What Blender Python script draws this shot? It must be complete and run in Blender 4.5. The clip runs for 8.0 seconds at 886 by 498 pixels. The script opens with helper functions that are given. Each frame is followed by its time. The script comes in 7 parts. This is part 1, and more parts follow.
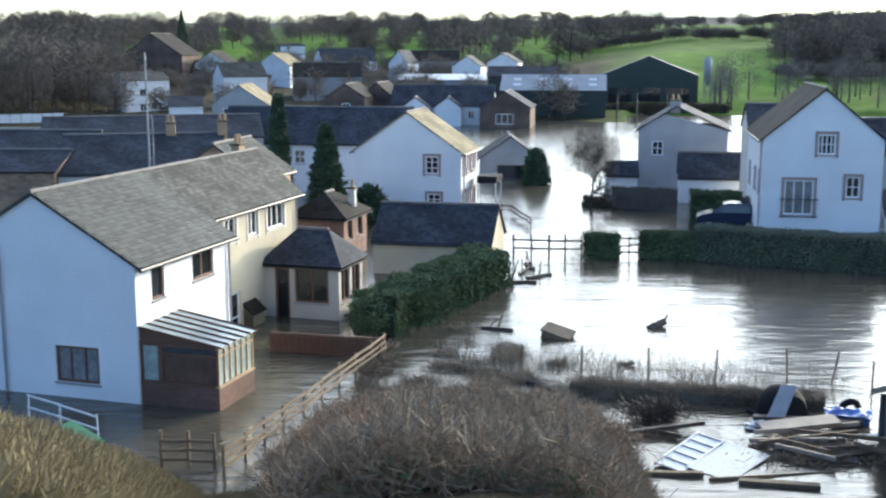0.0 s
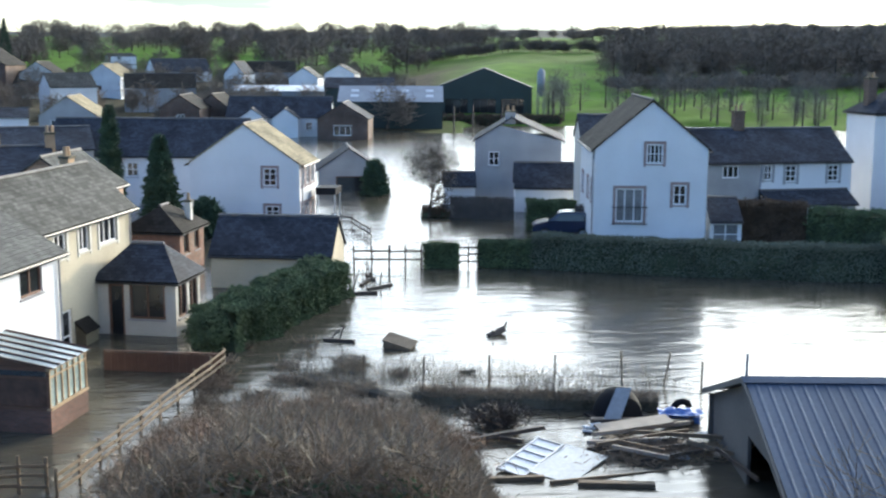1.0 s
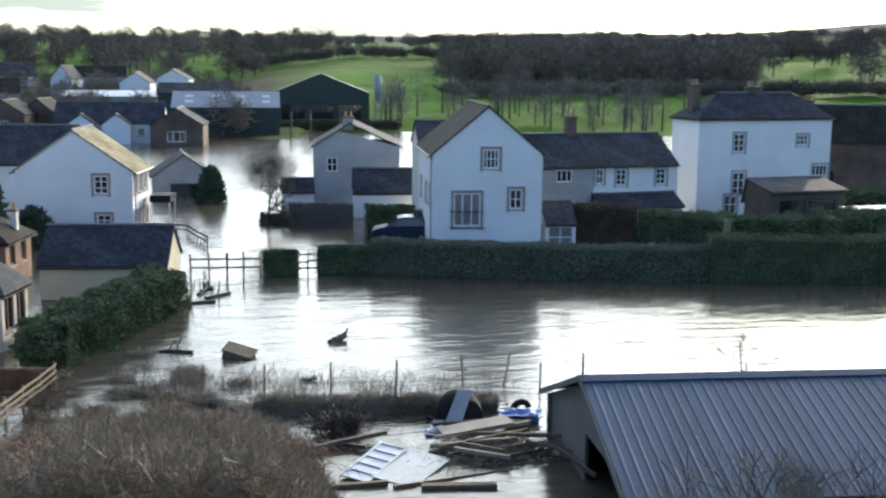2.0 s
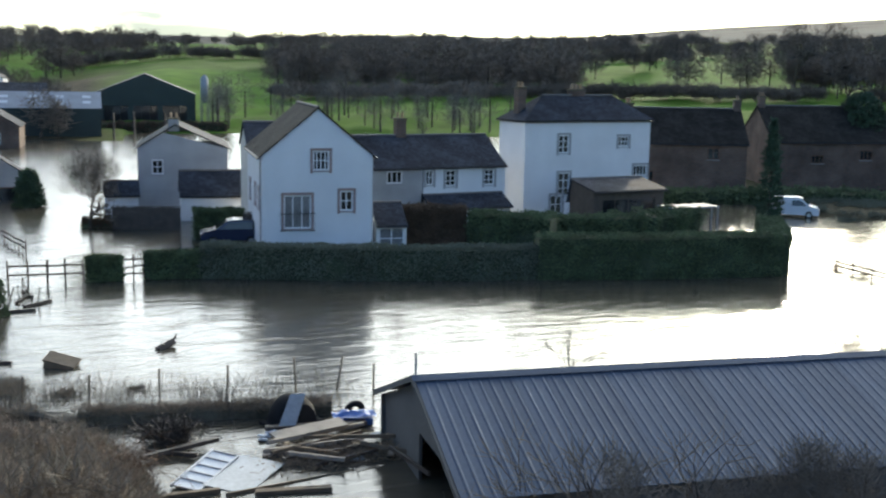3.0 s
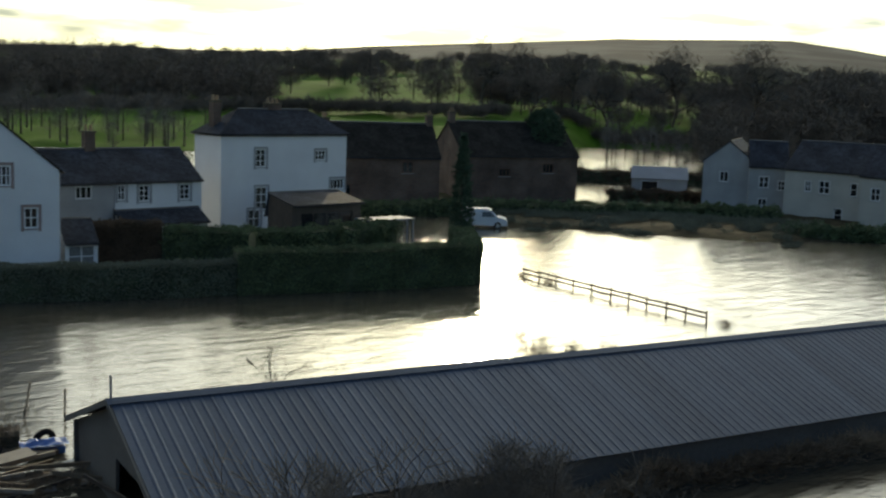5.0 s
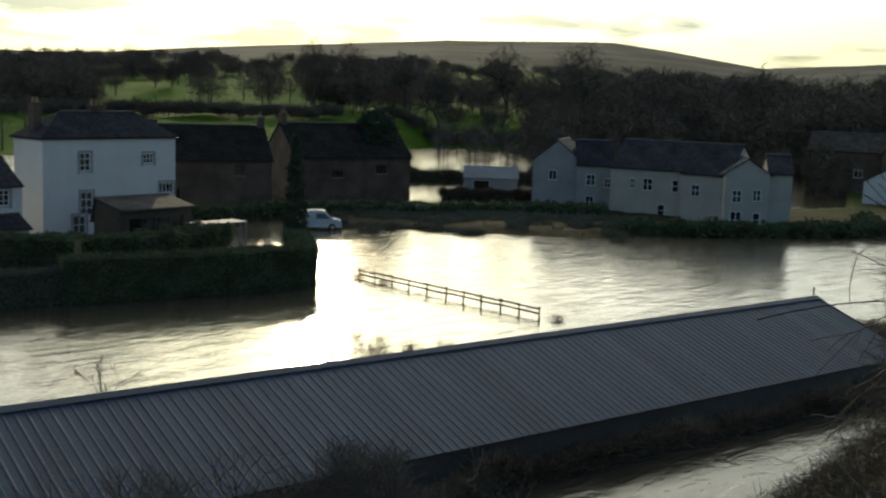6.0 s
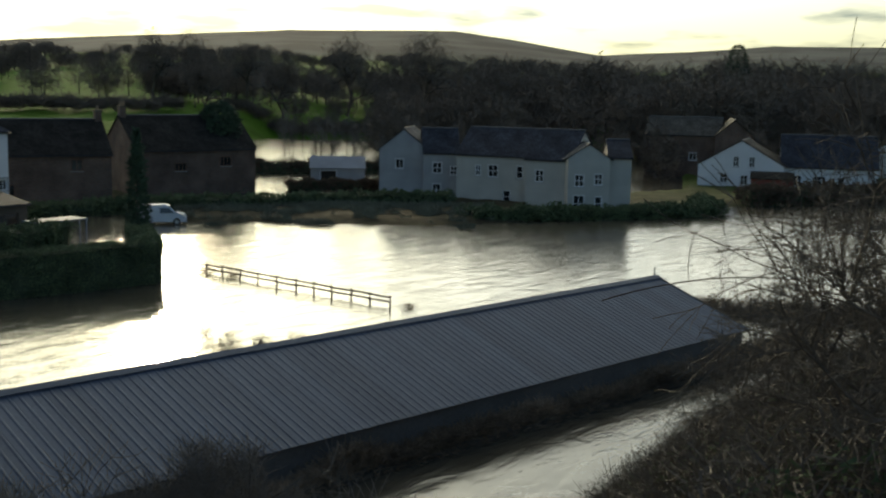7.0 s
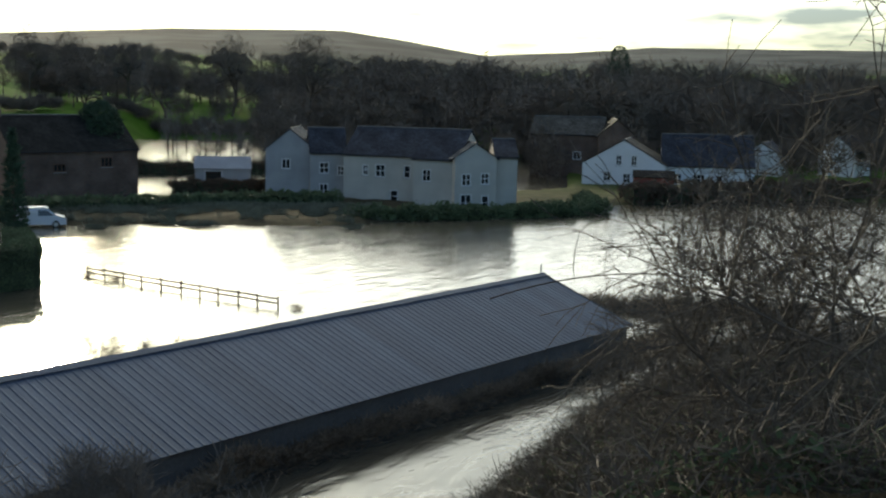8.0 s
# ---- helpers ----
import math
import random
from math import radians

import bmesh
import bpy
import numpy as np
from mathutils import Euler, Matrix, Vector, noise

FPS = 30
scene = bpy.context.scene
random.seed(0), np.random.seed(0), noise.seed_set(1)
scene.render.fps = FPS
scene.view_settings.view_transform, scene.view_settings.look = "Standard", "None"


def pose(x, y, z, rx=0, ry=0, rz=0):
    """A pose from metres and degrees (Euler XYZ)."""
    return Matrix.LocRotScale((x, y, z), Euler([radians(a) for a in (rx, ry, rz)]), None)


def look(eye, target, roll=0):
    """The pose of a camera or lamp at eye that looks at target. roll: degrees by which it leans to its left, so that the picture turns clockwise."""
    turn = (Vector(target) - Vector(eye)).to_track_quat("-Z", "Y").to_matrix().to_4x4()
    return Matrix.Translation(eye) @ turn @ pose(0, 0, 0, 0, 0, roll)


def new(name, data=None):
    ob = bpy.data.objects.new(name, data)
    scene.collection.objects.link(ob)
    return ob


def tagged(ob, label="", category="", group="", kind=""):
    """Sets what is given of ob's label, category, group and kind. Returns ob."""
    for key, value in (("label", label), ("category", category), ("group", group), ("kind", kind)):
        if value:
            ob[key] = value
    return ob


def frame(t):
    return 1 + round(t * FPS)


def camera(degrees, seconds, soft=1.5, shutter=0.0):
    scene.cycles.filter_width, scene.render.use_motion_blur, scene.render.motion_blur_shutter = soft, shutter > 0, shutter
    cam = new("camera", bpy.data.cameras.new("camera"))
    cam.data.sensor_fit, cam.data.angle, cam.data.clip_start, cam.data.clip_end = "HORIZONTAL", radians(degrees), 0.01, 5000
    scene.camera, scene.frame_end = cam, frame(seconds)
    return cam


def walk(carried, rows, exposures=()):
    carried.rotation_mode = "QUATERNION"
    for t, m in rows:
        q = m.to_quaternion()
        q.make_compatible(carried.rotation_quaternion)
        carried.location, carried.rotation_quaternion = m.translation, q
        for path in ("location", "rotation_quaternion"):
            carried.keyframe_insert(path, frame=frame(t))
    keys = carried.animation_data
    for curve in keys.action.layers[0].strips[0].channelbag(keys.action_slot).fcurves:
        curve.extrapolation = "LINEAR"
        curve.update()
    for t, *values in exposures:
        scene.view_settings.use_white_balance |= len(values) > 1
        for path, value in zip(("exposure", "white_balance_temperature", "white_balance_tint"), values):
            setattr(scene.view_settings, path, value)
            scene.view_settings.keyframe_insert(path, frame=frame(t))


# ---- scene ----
# ---- camera: one spot on the bank, turning from the houses towards the barn and the far shore ----
cam = camera(41.514, 8.0, soft=2.2, shutter=0.25)
EYE = (0.0, 0.0, 12.5)
TURNS = [(0.0, 79.971, 0.081, -0.014), (0.5, 80.240, -0.149, -3.965), (1.0, 80.527, -0.245, -7.891),
         (2.5, 80.963, -0.832, -19.870), (3.0, 81.060, -1.064, -24.057), (3.5, 81.226, -1.287, -27.989),
         (4.0, 81.509, -1.338, -31.583), (5.5, 82.379, -2.099, -42.714), (6.0, 82.445, -1.811, -46.915),
         (6.5, 82.205, -1.439, -50.672), (7.0, 82.115, -1.100, -54.460), (7.5, 82.114, -1.099, -57.299),
         (8.0, 82.215, -1.218, -59.972)]
walk(cam, [(t, pose(*EYE, rx, ry, rz)) for t, rx, ry, rz in TURNS],
     exposures=[(0.0, 0.84, 6350, 9), (1.0, 0.76, 6400, 9), (2.5, 0.42, 6650, 8), (4.0, -0.04, 7000, 6), (5.5, -0.92, 7950, 2), (6.5, -1.0, 8000, 2), (7.5, -0.5, 7600, 3), (8.0, -0.3, 7400, 4)])

# ---- world and sun: low winter sun over the flooded fields ----
SUN_AZ, SUN_EL = radians(40.8), radians(13.0)
world = bpy.data.worlds.new("sky")
scene.world = world
world.use_nodes = True
wn, wl = world.node_tree.nodes, world.node_tree.links
wn.clear()
w_out, w_bg = wn.new("ShaderNodeOutputWorld"), wn.new("ShaderNodeBackground")
w_sky = wn.new("ShaderNodeTexSky")
w_sky.sky_type, w_sky.sun_disc = "NISHITA", False
w_sky.sun_elevation, w_sky.sun_rotation = SUN_EL, SUN_AZ
w_sky.air_density, w_sky.dust_density, w_sky.ozone_density = 1.0, 1.5, 1.5
SUN_DIR = (math.sin(SUN_AZ) * math.cos(SUN_EL), math.cos(SUN_AZ) * math.cos(SUN_EL), math.sin(SUN_EL))


def sky_node(kind, operation=None, **values):
    nd = wn.new("ShaderNode" + kind)
    if operation:
        nd.operation = operation
    for key, value in values.items():
        nd.inputs[int(key[1:])].default_value = value
    return nd


w_tc = sky_node("TexCoord")
w_dot = sky_node("VectorMath", "DOT_PRODUCT", i1=SUN_DIR)
wl.new(w_tc.outputs["Generated"], w_dot.inputs[0])
w_half = sky_node("MapRange", None, i1=-0.35, i2=1.0)          # 0 away from the sun, 1 towards it
wl.new(w_dot.outputs["Value"], w_half.inputs[0])
w_wide, w_mid, w_glow = sky_node("Math", "POWER", i1=1.7), sky_node("Math", "POWER", i1=9.0), sky_node("Math", "POWER", i1=90.0)
wl.new(w_half.outputs[0], w_wide.inputs[0])
wl.new(w_half.outputs[0], w_mid.inputs[0])
wl.new(w_half.outputs[0], w_glow.inputs[0])
w_map, w_noise, w_ramp = sky_node("Mapping"), sky_node("TexNoise"), sky_node("ValToRGB")
w_map.inputs["Scale"].default_value = (2.6, 2.6, 15.0)
w_noise.inputs["Scale"].default_value, w_noise.inputs["Detail"].default_value = 2.8, 8.0
w_ramp.color_ramp.elements[0].position, w_ramp.color_ramp.elements[1].position = 0.50, 0.61
w_ramp.color_ramp.elements[0].color, w_ramp.color_ramp.elements[1].color = (1, 1, 1, 1), (0.30, 0.35, 0.42, 1)
wl.new(w_tc.outputs["Generated"], w_map.inputs["Vector"])
wl.new(w_map.outputs["Vector"], w_noise.inputs["Vector"])
wl.new(w_noise.outputs["Fac"], w_ramp.inputs["Fac"])


def tinted(power, colour):
    """A colour times a strength."""
    nd = sky_node("VectorMath", "SCALE")
    nd.inputs[0].default_value = colour
    wl.new(power.outputs[0], nd.inputs["Scale"])
    return nd


HAZE, AUREOLE, GLOW = (23.0, 25.0, 26.5), (30.0, 31.0, 30.0), (70.0, 62.0, 36.0)
w_haze, w_near, w_sun = tinted(w_wide, HAZE), tinted(w_mid, AUREOLE), tinted(w_glow, GLOW)
w_sep, w_band = sky_node("SeparateXYZ"), sky_node("ValToRGB")          # haze lies in a band above the horizon
wl.new(w_tc.outputs["Generated"], w_sep.inputs[0])
wl.new(w_sep.outputs["Z"], w_band.inputs["Fac"])
band = w_band.color_ramp
band.elements[0].position, band.elements[0].color = 0.0, (0.40, 0.38, 0.27, 1)
band.elements[1].position, band.elements[1].color = 1.0, (0.10, 0.10, 0.10, 1)
for where, shade in ((0.045, (0.44, 0.43, 0.34, 1)), (0.085, (0.58, 0.58, 0.52, 1)), (0.14, (1, 1, 1, 1)), (0.44, (0.9, 0.9, 0.9, 1)), (0.7, (0.22, 0.22, 0.22, 1))):
    band.elements.new(where).color = shade
w_bandmul = sky_node("VectorMath", "MULTIPLY")
w_blue = sky_node("VectorMath", "MULTIPLY", i1=(0.79, 0.97, 1.30))
wl.new(w_sky.outputs["Color"], w_blue.inputs[0])
w_fade, w_far = sky_node("MapRange", None, i1=-0.1, i2=0.8, i3=1.35, i4=0.15), sky_node("VectorMath", "SCALE")   # clear blue away from the sun only
wl.new(w_dot.outputs["Value"], w_fade.inputs[0])
wl.new(w_blue.outputs[0], w_far.inputs[0])
wl.new(w_fade.outputs[0], w_far.inputs["Scale"])
w_sum0, w_sum1, w_sum2, w_mul = sky_node("VectorMath", "ADD"), sky_node("VectorMath", "ADD"), sky_node("VectorMath", "ADD"), sky_node("VectorMath", "MULTIPLY")
wl.new(w_haze.outputs[0], w_sum0.inputs[0])
wl.new(w_near.outputs[0], w_sum0.inputs[1])
wl.new(w_sum0.outputs[0], w_sum1.inputs[0])
wl.new(w_sun.outputs[0], w_sum1.inputs[1])
wl.new(w_sum1.outputs[0], w_mul.inputs[0])
wl.new(w_ramp.outputs["Color"], w_mul.inputs[1])
wl.new(w_mul.outputs[0], w_bandmul.inputs[0])
wl.new(w_band.outputs["Color"], w_bandmul.inputs[1])
wl.new(w_bandmul.outputs[0], w_sum2.inputs[0])
wl.new(w_far.outputs[0], w_sum2.inputs[1])
wl.new(w_sum2.outputs[0], w_bg.inputs["Color"])
w_bg.inputs["Strength"].default_value = 0.13
wl.new(w_bg.outputs["Background"], w_out.inputs["Surface"])

sun = new("sun", bpy.data.lights.new("sun", "SUN"))
sun.data.energy, sun.data.angle, sun.data.color = 2.5, radians(0.6), (1.0, 0.88, 0.70)
sun_from = Vector(SUN_DIR) * 300
sun.matrix_world = look(sun_from, (0, 0, 0))


# ---- materials ----
def material(name, colour, rough=0.8, vary=0.25, coarse=0.6, fine=9.0, bump=0.15, metal=0.0, spec=0.5, tint=None):
    """A surface with large stains and fine grain in its colour, roughness and relief."""
    m = bpy.data.materials.new(name)
    m.use_nodes = True
    n, l = m.node_tree.nodes, m.node_tree.links
    b = n["Principled BSDF"]
    tc, big, small = n.new("ShaderNodeTexCoord"), n.new("ShaderNodeTexNoise"), n.new("ShaderNodeTexNoise")
    big.inputs["Scale"].default_value, big.inputs["Detail"].default_value = coarse, 5
    small.inputs["Scale"].default_value, small.inputs["Detail"].default_value = fine, 4
    l.new(tc.outputs["Object"], big.inputs["Vector"])
    l.new(tc.outputs["Object"], small.inputs["Vector"])
    mixn = n.new("ShaderNodeMath")
    mixn.operation = "MULTIPLY_ADD"
    mixn.inputs[1].default_value = 0.45
    l.new(small.outputs["Fac"], mixn.inputs[0])
    half = n.new("ShaderNodeMath")
    half.operation, half.inputs[1].default_value = "MULTIPLY", 0.55
    l.new(big.outputs["Fac"], half.inputs[0])
    l.new(half.outputs[0], mixn.inputs[2])
    ramp = n.new("ShaderNodeValToRGB")
    c = Vector(colour)
    d = Vector(tint) if tint else c * (1 - vary)
    e = c * (1 + vary)
    ramp.color_ramp.elements[0].position, ramp.color_ramp.elements[1].position = 0.34, 0.66
    ramp.color_ramp.elements[0].color, ramp.color_ramp.elements[1].color = (*d, 1), (*[min(v, 1) for v in e], 1)
    l.new(mixn.outputs[0], ramp.inputs["Fac"])
    l.new(ramp.outputs["Color"], b.inputs["Base Color"])
    b.inputs["Roughness"].default_value, b.inputs["Metallic"].default_value = rough, metal
    b.inputs["Specular IOR Level"].default_value = spec
    if bump:
        bp = n.new("ShaderNodeBump")
        bp.inputs["Strength"].default_value, bp.inputs["Distance"].default_value = bump, 0.03
        l.new(small.outputs["Fac"], bp.inputs["Height"])
        l.new(bp.outputs["Normal"], b.inputs["Normal"])
    return m


def coursed(name, colour, mortar, brick, row, gap=0.012, rough=0.8, vary=0.3, wall=True, bump=0.5, stain=(0.5, 1.25)):
    """Bricks on a wall, or slates on a roof slope, in courses, with stains over them."""
    m = material(name, colour, rough, vary, 0.5, 12.0, 0, 0.0, 0.5 if wall else 0.1)
    n, l = m.node_tree.nodes, m.node_tree.links
    b = n["Principled BSDF"]
    tc, sep, add, com = n.new("ShaderNodeTexCoord"), n.new("ShaderNodeSeparateXYZ"), n.new("ShaderNodeMath"), n.new("ShaderNodeCombineXYZ")
    l.new(tc.outputs["Object"], sep.inputs[0])
    if wall:
        l.new(sep.outputs["X"], add.inputs[0])
        l.new(sep.outputs["Y"], add.inputs[1])
        l.new(add.outputs[0], com.inputs["X"])
        l.new(sep.outputs["Z"], com.inputs["Y"])
    else:
        l.new(sep.outputs["X"], com.inputs["X"])
        l.new(sep.outputs["Y"], com.inputs["Y"])
    t = n.new("ShaderNodeTexBrick")
    t.inputs["Scale"].default_value = 1.0
    t.inputs["Brick Width"].default_value, t.inputs["Row Height"].default_value, t.inputs["Mortar Size"].default_value = brick, row, gap
    t.inputs["Color1"].default_value = (*[v * (1 - vary) for v in colour], 1)
    t.inputs["Color2"].default_value = (*[v * (1 + vary) for v in colour], 1)
    t.inputs["Mortar"].default_value = (*mortar, 1)
    l.new(com.outputs[0], t.inputs["Vector"])
    st = n.new("ShaderNodeTexNoise")
    st.inputs["Scale"].default_value, st.inputs["Detail"].default_value = 0.45, 7
    l.new(tc.outputs["Object"], st.inputs["Vector"])
    mr = n.new("ShaderNodeMapRange")
    mr.inputs["From Min"].default_value, mr.inputs["From Max"].default_value = 0.3, 0.7
    mr.inputs["To Min"].default_value, mr.inputs["To Max"].default_value = stain
    l.new(st.outputs["Fac"], mr.inputs["Value"])
    mul = n.new("ShaderNodeMix")
    mul.data_type, mul.blend_type = "RGBA", "MULTIPLY"
    mul.inputs["Factor"].default_value = 1.0
    l.new(t.outputs["Color"], mul.inputs["A"])
    l.new(mr.outputs["Result"], mul.inputs["B"])
    l.new(mul.outputs["Result"], b.inputs["Base Color"])
    bp = n.new("ShaderNodeBump")
    bp.invert = True
    bp.inputs["Strength"].default_value, bp.inputs["Distance"].default_value = bump, 0.02
    l.new(t.outputs["Fac"], bp.inputs["Height"])
    l.new(bp.outputs["Normal"], b.inputs["Normal"])
    return m


M_WHITE = material("white_render", (0.74, 0.75, 0.76), 0.85, 0.10, 0.35, 14, 0.25)
M_OLDWHITE = material("stained_white_render", (0.66, 0.67, 0.68), 0.85, 0.16, 0.4, 14, 0.25)
M_GREY = material("grey_render", (0.36, 0.36, 0.36), 0.9, 0.2, 0.5, 14, 0.3)
M_BEIGE = material("beige_render", (0.52, 0.46, 0.34), 0.9, 0.14, 0.5, 14, 0.3)
M_DULL = material("dull_and_shaded_cream_render", (0.48, 0.46, 0.41), 0.9, 0.16, 0.5, 14, 0.3)
M_MUD = material("wet_mud", (0.055, 0.048, 0.035), 0.7, 0.35, 0.8, 6, 0.5)
M_CURTAIN = material("window_with_pale_curtain", (0.20, 0.20, 0.20), 0.2, 0.3, 1.5, 6, 0)
M_CREAM = material("cream_render", (0.62, 0.60, 0.54), 0.9, 0.14, 0.5, 14, 0.3)
M_BRICK = coursed("red_brick", (0.30, 0.13, 0.08), (0.30, 0.26, 0.22), 0.225, 0.075)
M_BROWNBRICK = coursed("brown_brick", (0.15, 0.085, 0.06), (0.15, 0.13, 0.11), 0.225, 0.075)
M_DARKBRICK = coursed("dark_red_brick", (0.17, 0.075, 0.05), (0.15, 0.11, 0.09), 0.225, 0.075)
M_SANDSTONE = coursed("sandstone_blocks", (0.36, 0.23, 0.15), (0.30, 0.24, 0.18), 0.5, 0.22, 0.015)
M_SLATE = coursed("blue_slate", (0.055, 0.062, 0.078), (0.02, 0.022, 0.026), 0.25, 0.19, 0.008, 0.75, 0.28, False)
M_OLDSLATE = coursed("weathered_grey_slate", (0.085, 0.085, 0.078), (0.04, 0.04, 0.036), 0.30, 0.21, 0.012, 0.7, 0.38, False, 0.6, (0.55, 1.35))
M_SANDTILE = coursed("buff_concrete_tiles", (0.34, 0.29, 0.19), (0.14, 0.12, 0.09), 0.3, 0.3, 0.012, 0.85, 0.2, False)
M_DARKTILE = coursed("dark_brown_tiles", (0.042, 0.038, 0.033), (0.02, 0.018, 0.016), 0.3, 0.3, 0.012, 0.8, 0.25, False)
M_GLASS = material("window_glass", (0.02, 0.022, 0.025), 0.06, 0.3, 0.4, 2, 0, 0, 0.7)
M_UPVC = material("white_painted_frame", (0.78, 0.78, 0.77), 0.5, 0.05, 1, 20, 0.05)
M_BROWNFRAME = material("brown_stained_frame", (0.13, 0.06, 0.035), 0.55, 0.25, 2, 25, 0.1)
M_SURROUND = material("pink_sandstone_surround", (0.34, 0.25, 0.23), 0.85, 0.15, 1.5, 20, 0.2)
M_GUTTER = material("black_gutter", (0.03, 0.03, 0.033), 0.5, 0.2, 1, 20, 0)
M_PIPE = material("grey_downpipe", (0.30, 0.30, 0.31), 0.5, 0.2, 1, 20, 0)
M_RIDGE = material("ridge_tile", (0.17, 0.16, 0.15), 0.8, 0.3, 1.5, 18, 0.3)
M_POT = material("clay_chimney_pot", (0.40, 0.27, 0.16), 0.85, 0.2, 2, 20, 0.2)
M_WOOD = material("weathered_timber", (0.20, 0.15, 0.10), 0.85, 0.35, 2.0, 30, 0.4)
M_DARKWOOD = material("wet_dark_timber", (0.07, 0.055, 0.045), 0.6, 0.35, 2.0, 30, 0.4)
M_STEEL = material("galvanised_sheet", (0.075, 0.105, 0.155), 0.6, 0.16, 0.35, 6, 0.06, 0.2)
M_BARNWALL = material("dull_barn_cladding", (0.12, 0.12, 0.115), 0.8, 0.2, 0.5, 10, 0.2)
M_ROOFSHEET = material("grey_fibre_sheet", (0.33, 0.35, 0.38), 0.7, 0.2, 0.3, 8, 0.15)
M_GREENSHED = material("dark_green_cladding", (0.035, 0.05, 0.045), 0.7, 0.25, 0.3, 8, 0.1)
M_HEDGE = material("hedge_leaves", (0.115, 0.15, 0.07), 0.8, 0.5, 0.9, 6, 0, 0, 0.2)
# paler hedge leaves: light on the front hedge is put into their colour
M_PALEHEDGE = material("pale_hedge_leaves", (0.165, 0.175, 0.12), 0.85, 0.35, 0.5, 6, 0, 0, 0.2)
# solid hedge body: shade between the leaves is put into its dark colour
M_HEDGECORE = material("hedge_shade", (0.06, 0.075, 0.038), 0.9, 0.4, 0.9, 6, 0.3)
M_CONIFER = material("conifer_leaves", (0.05, 0.085, 0.045), 0.75, 0.4, 0.8, 5, 0, 0, 0.3)
M_DEADLEAF = material("brown_beech_leaves", (0.10, 0.065, 0.04), 0.8, 0.4, 0.8, 6, 0, 0, 0.3)
M_BARK = material("bark", (0.085, 0.068, 0.052), 0.9, 0.35, 1.2, 14, 0.5)
M_TWIG = material("bare_twigs", (0.17, 0.145, 0.115), 0.9, 0.3, 0.3, 5, 0)
# darker copy of the bare twigs: shade and silhouette put into the colour
M_DARKTWIG = material("dark_silhouette_twigs", (0.12, 0.10, 0.08), 0.85, 0.4, 0.5, 5, 0, 0, 0.3)
# winter twigs, lightened: distance haze is put into the base colour
M_FARWOOD = material("winter_wood", (0.225, 0.175, 0.13), 0.95, 0.45, 0.03, 0.6, 0, 0, 0.1)
M_BRAMBLE = material("dead_bramble_stems", (0.26, 0.19, 0.125), 0.9, 0.6, 0.28, 3, 0, 0, 0.2)
M_REDBRAMBLE = material("red_brown_bramble", (0.25, 0.165, 0.11), 0.9, 0.5, 0.8, 3, 0, 0, 0.2)
M_GRASS = material("rough_grass_blades", (0.30, 0.23, 0.115), 0.85, 0.4, 0.5, 4, 0, 0, 0.3)
M_REED = material("dry_reeds", (0.26, 0.22, 0.16), 0.9, 0.3, 0.7, 4, 0)
M_BLACK = material("black_rubber", (0.018, 0.018, 0.02), 0.85, 0.3, 2, 20, 0.1, 0, 0.15)
M_BLUE = material("blue_tarpaulin", (0.03, 0.13, 0.42), 0.45, 0.2, 2, 12, 0.2)
M_PALE = material("pale_plastic_sheet", (0.62, 0.66, 0.70), 0.35, 0.12, 1, 12, 0.1)
M_BOARD = material("pale_boards", (0.42, 0.36, 0.29), 0.8, 0.25, 1.5, 18, 0.2)
M_CARPAINT = material("dark_blue_car_paint", (0.02, 0.028, 0.06), 0.25, 0.15, 1, 10, 0)
M_VANPAINT = material("white_van_paint", (0.75, 0.76, 0.78), 0.3, 0.05, 1, 10, 0)
M_CHROME = material("lamp_glass", (0.6, 0.6, 0.6), 0.15, 0.1, 1, 10, 0, 0.6)
M_CONC = material("mossy_concrete", (0.13, 0.115, 0.08), 0.9, 0.35, 1.0, 10, 0.4, tint=(0.06, 0.05, 0.03))
M_GREENPAINT = material("green_plastic", (0.08, 0.24, 0.12), 0.5, 0.2, 1, 10, 0.1)
M_BROWNROOM = material("glass_before_brown_room", (0.11, 0.055, 0.035), 0.12, 0.5, 0.9, 3, 0)
M_RED = material("dull_red_paint", (0.25, 0.06, 0.04), 0.6, 0.25, 1, 10, 0.1)


def soften(m, bend):
    """Leaves and twigs shade as one soft mass: their normals lean towards the sky."""
    n, l = m.node_tree.nodes, m.node_tree.links
    geo, add, unit = n.new("ShaderNodeNewGeometry"), n.new("ShaderNodeVectorMath"), n.new("ShaderNodeVectorMath")
    add.operation, unit.operation = "ADD", "NORMALIZE"
    add.inputs[1].default_value = (0.0, -0.35 * bend, bend)
    l.new(geo.outputs["Normal"], add.inputs[0])
    l.new(add.outputs[0], unit.inputs[0])
    l.new(unit.outputs[0], n["Principled BSDF"].inputs["Normal"])


for soft_leaf, bend in ((M_FARWOOD, 2.2), (M_HEDGE, 1.4), (M_PALEHEDGE, 1.6), (M_BRAMBLE, 1.2), (M_TWIG, 1.2), (M_DEADLEAF, 1.3), (M_CONIFER, 1.2), (M_GRASS, 1.0)):
    soften(soft_leaf, bend)


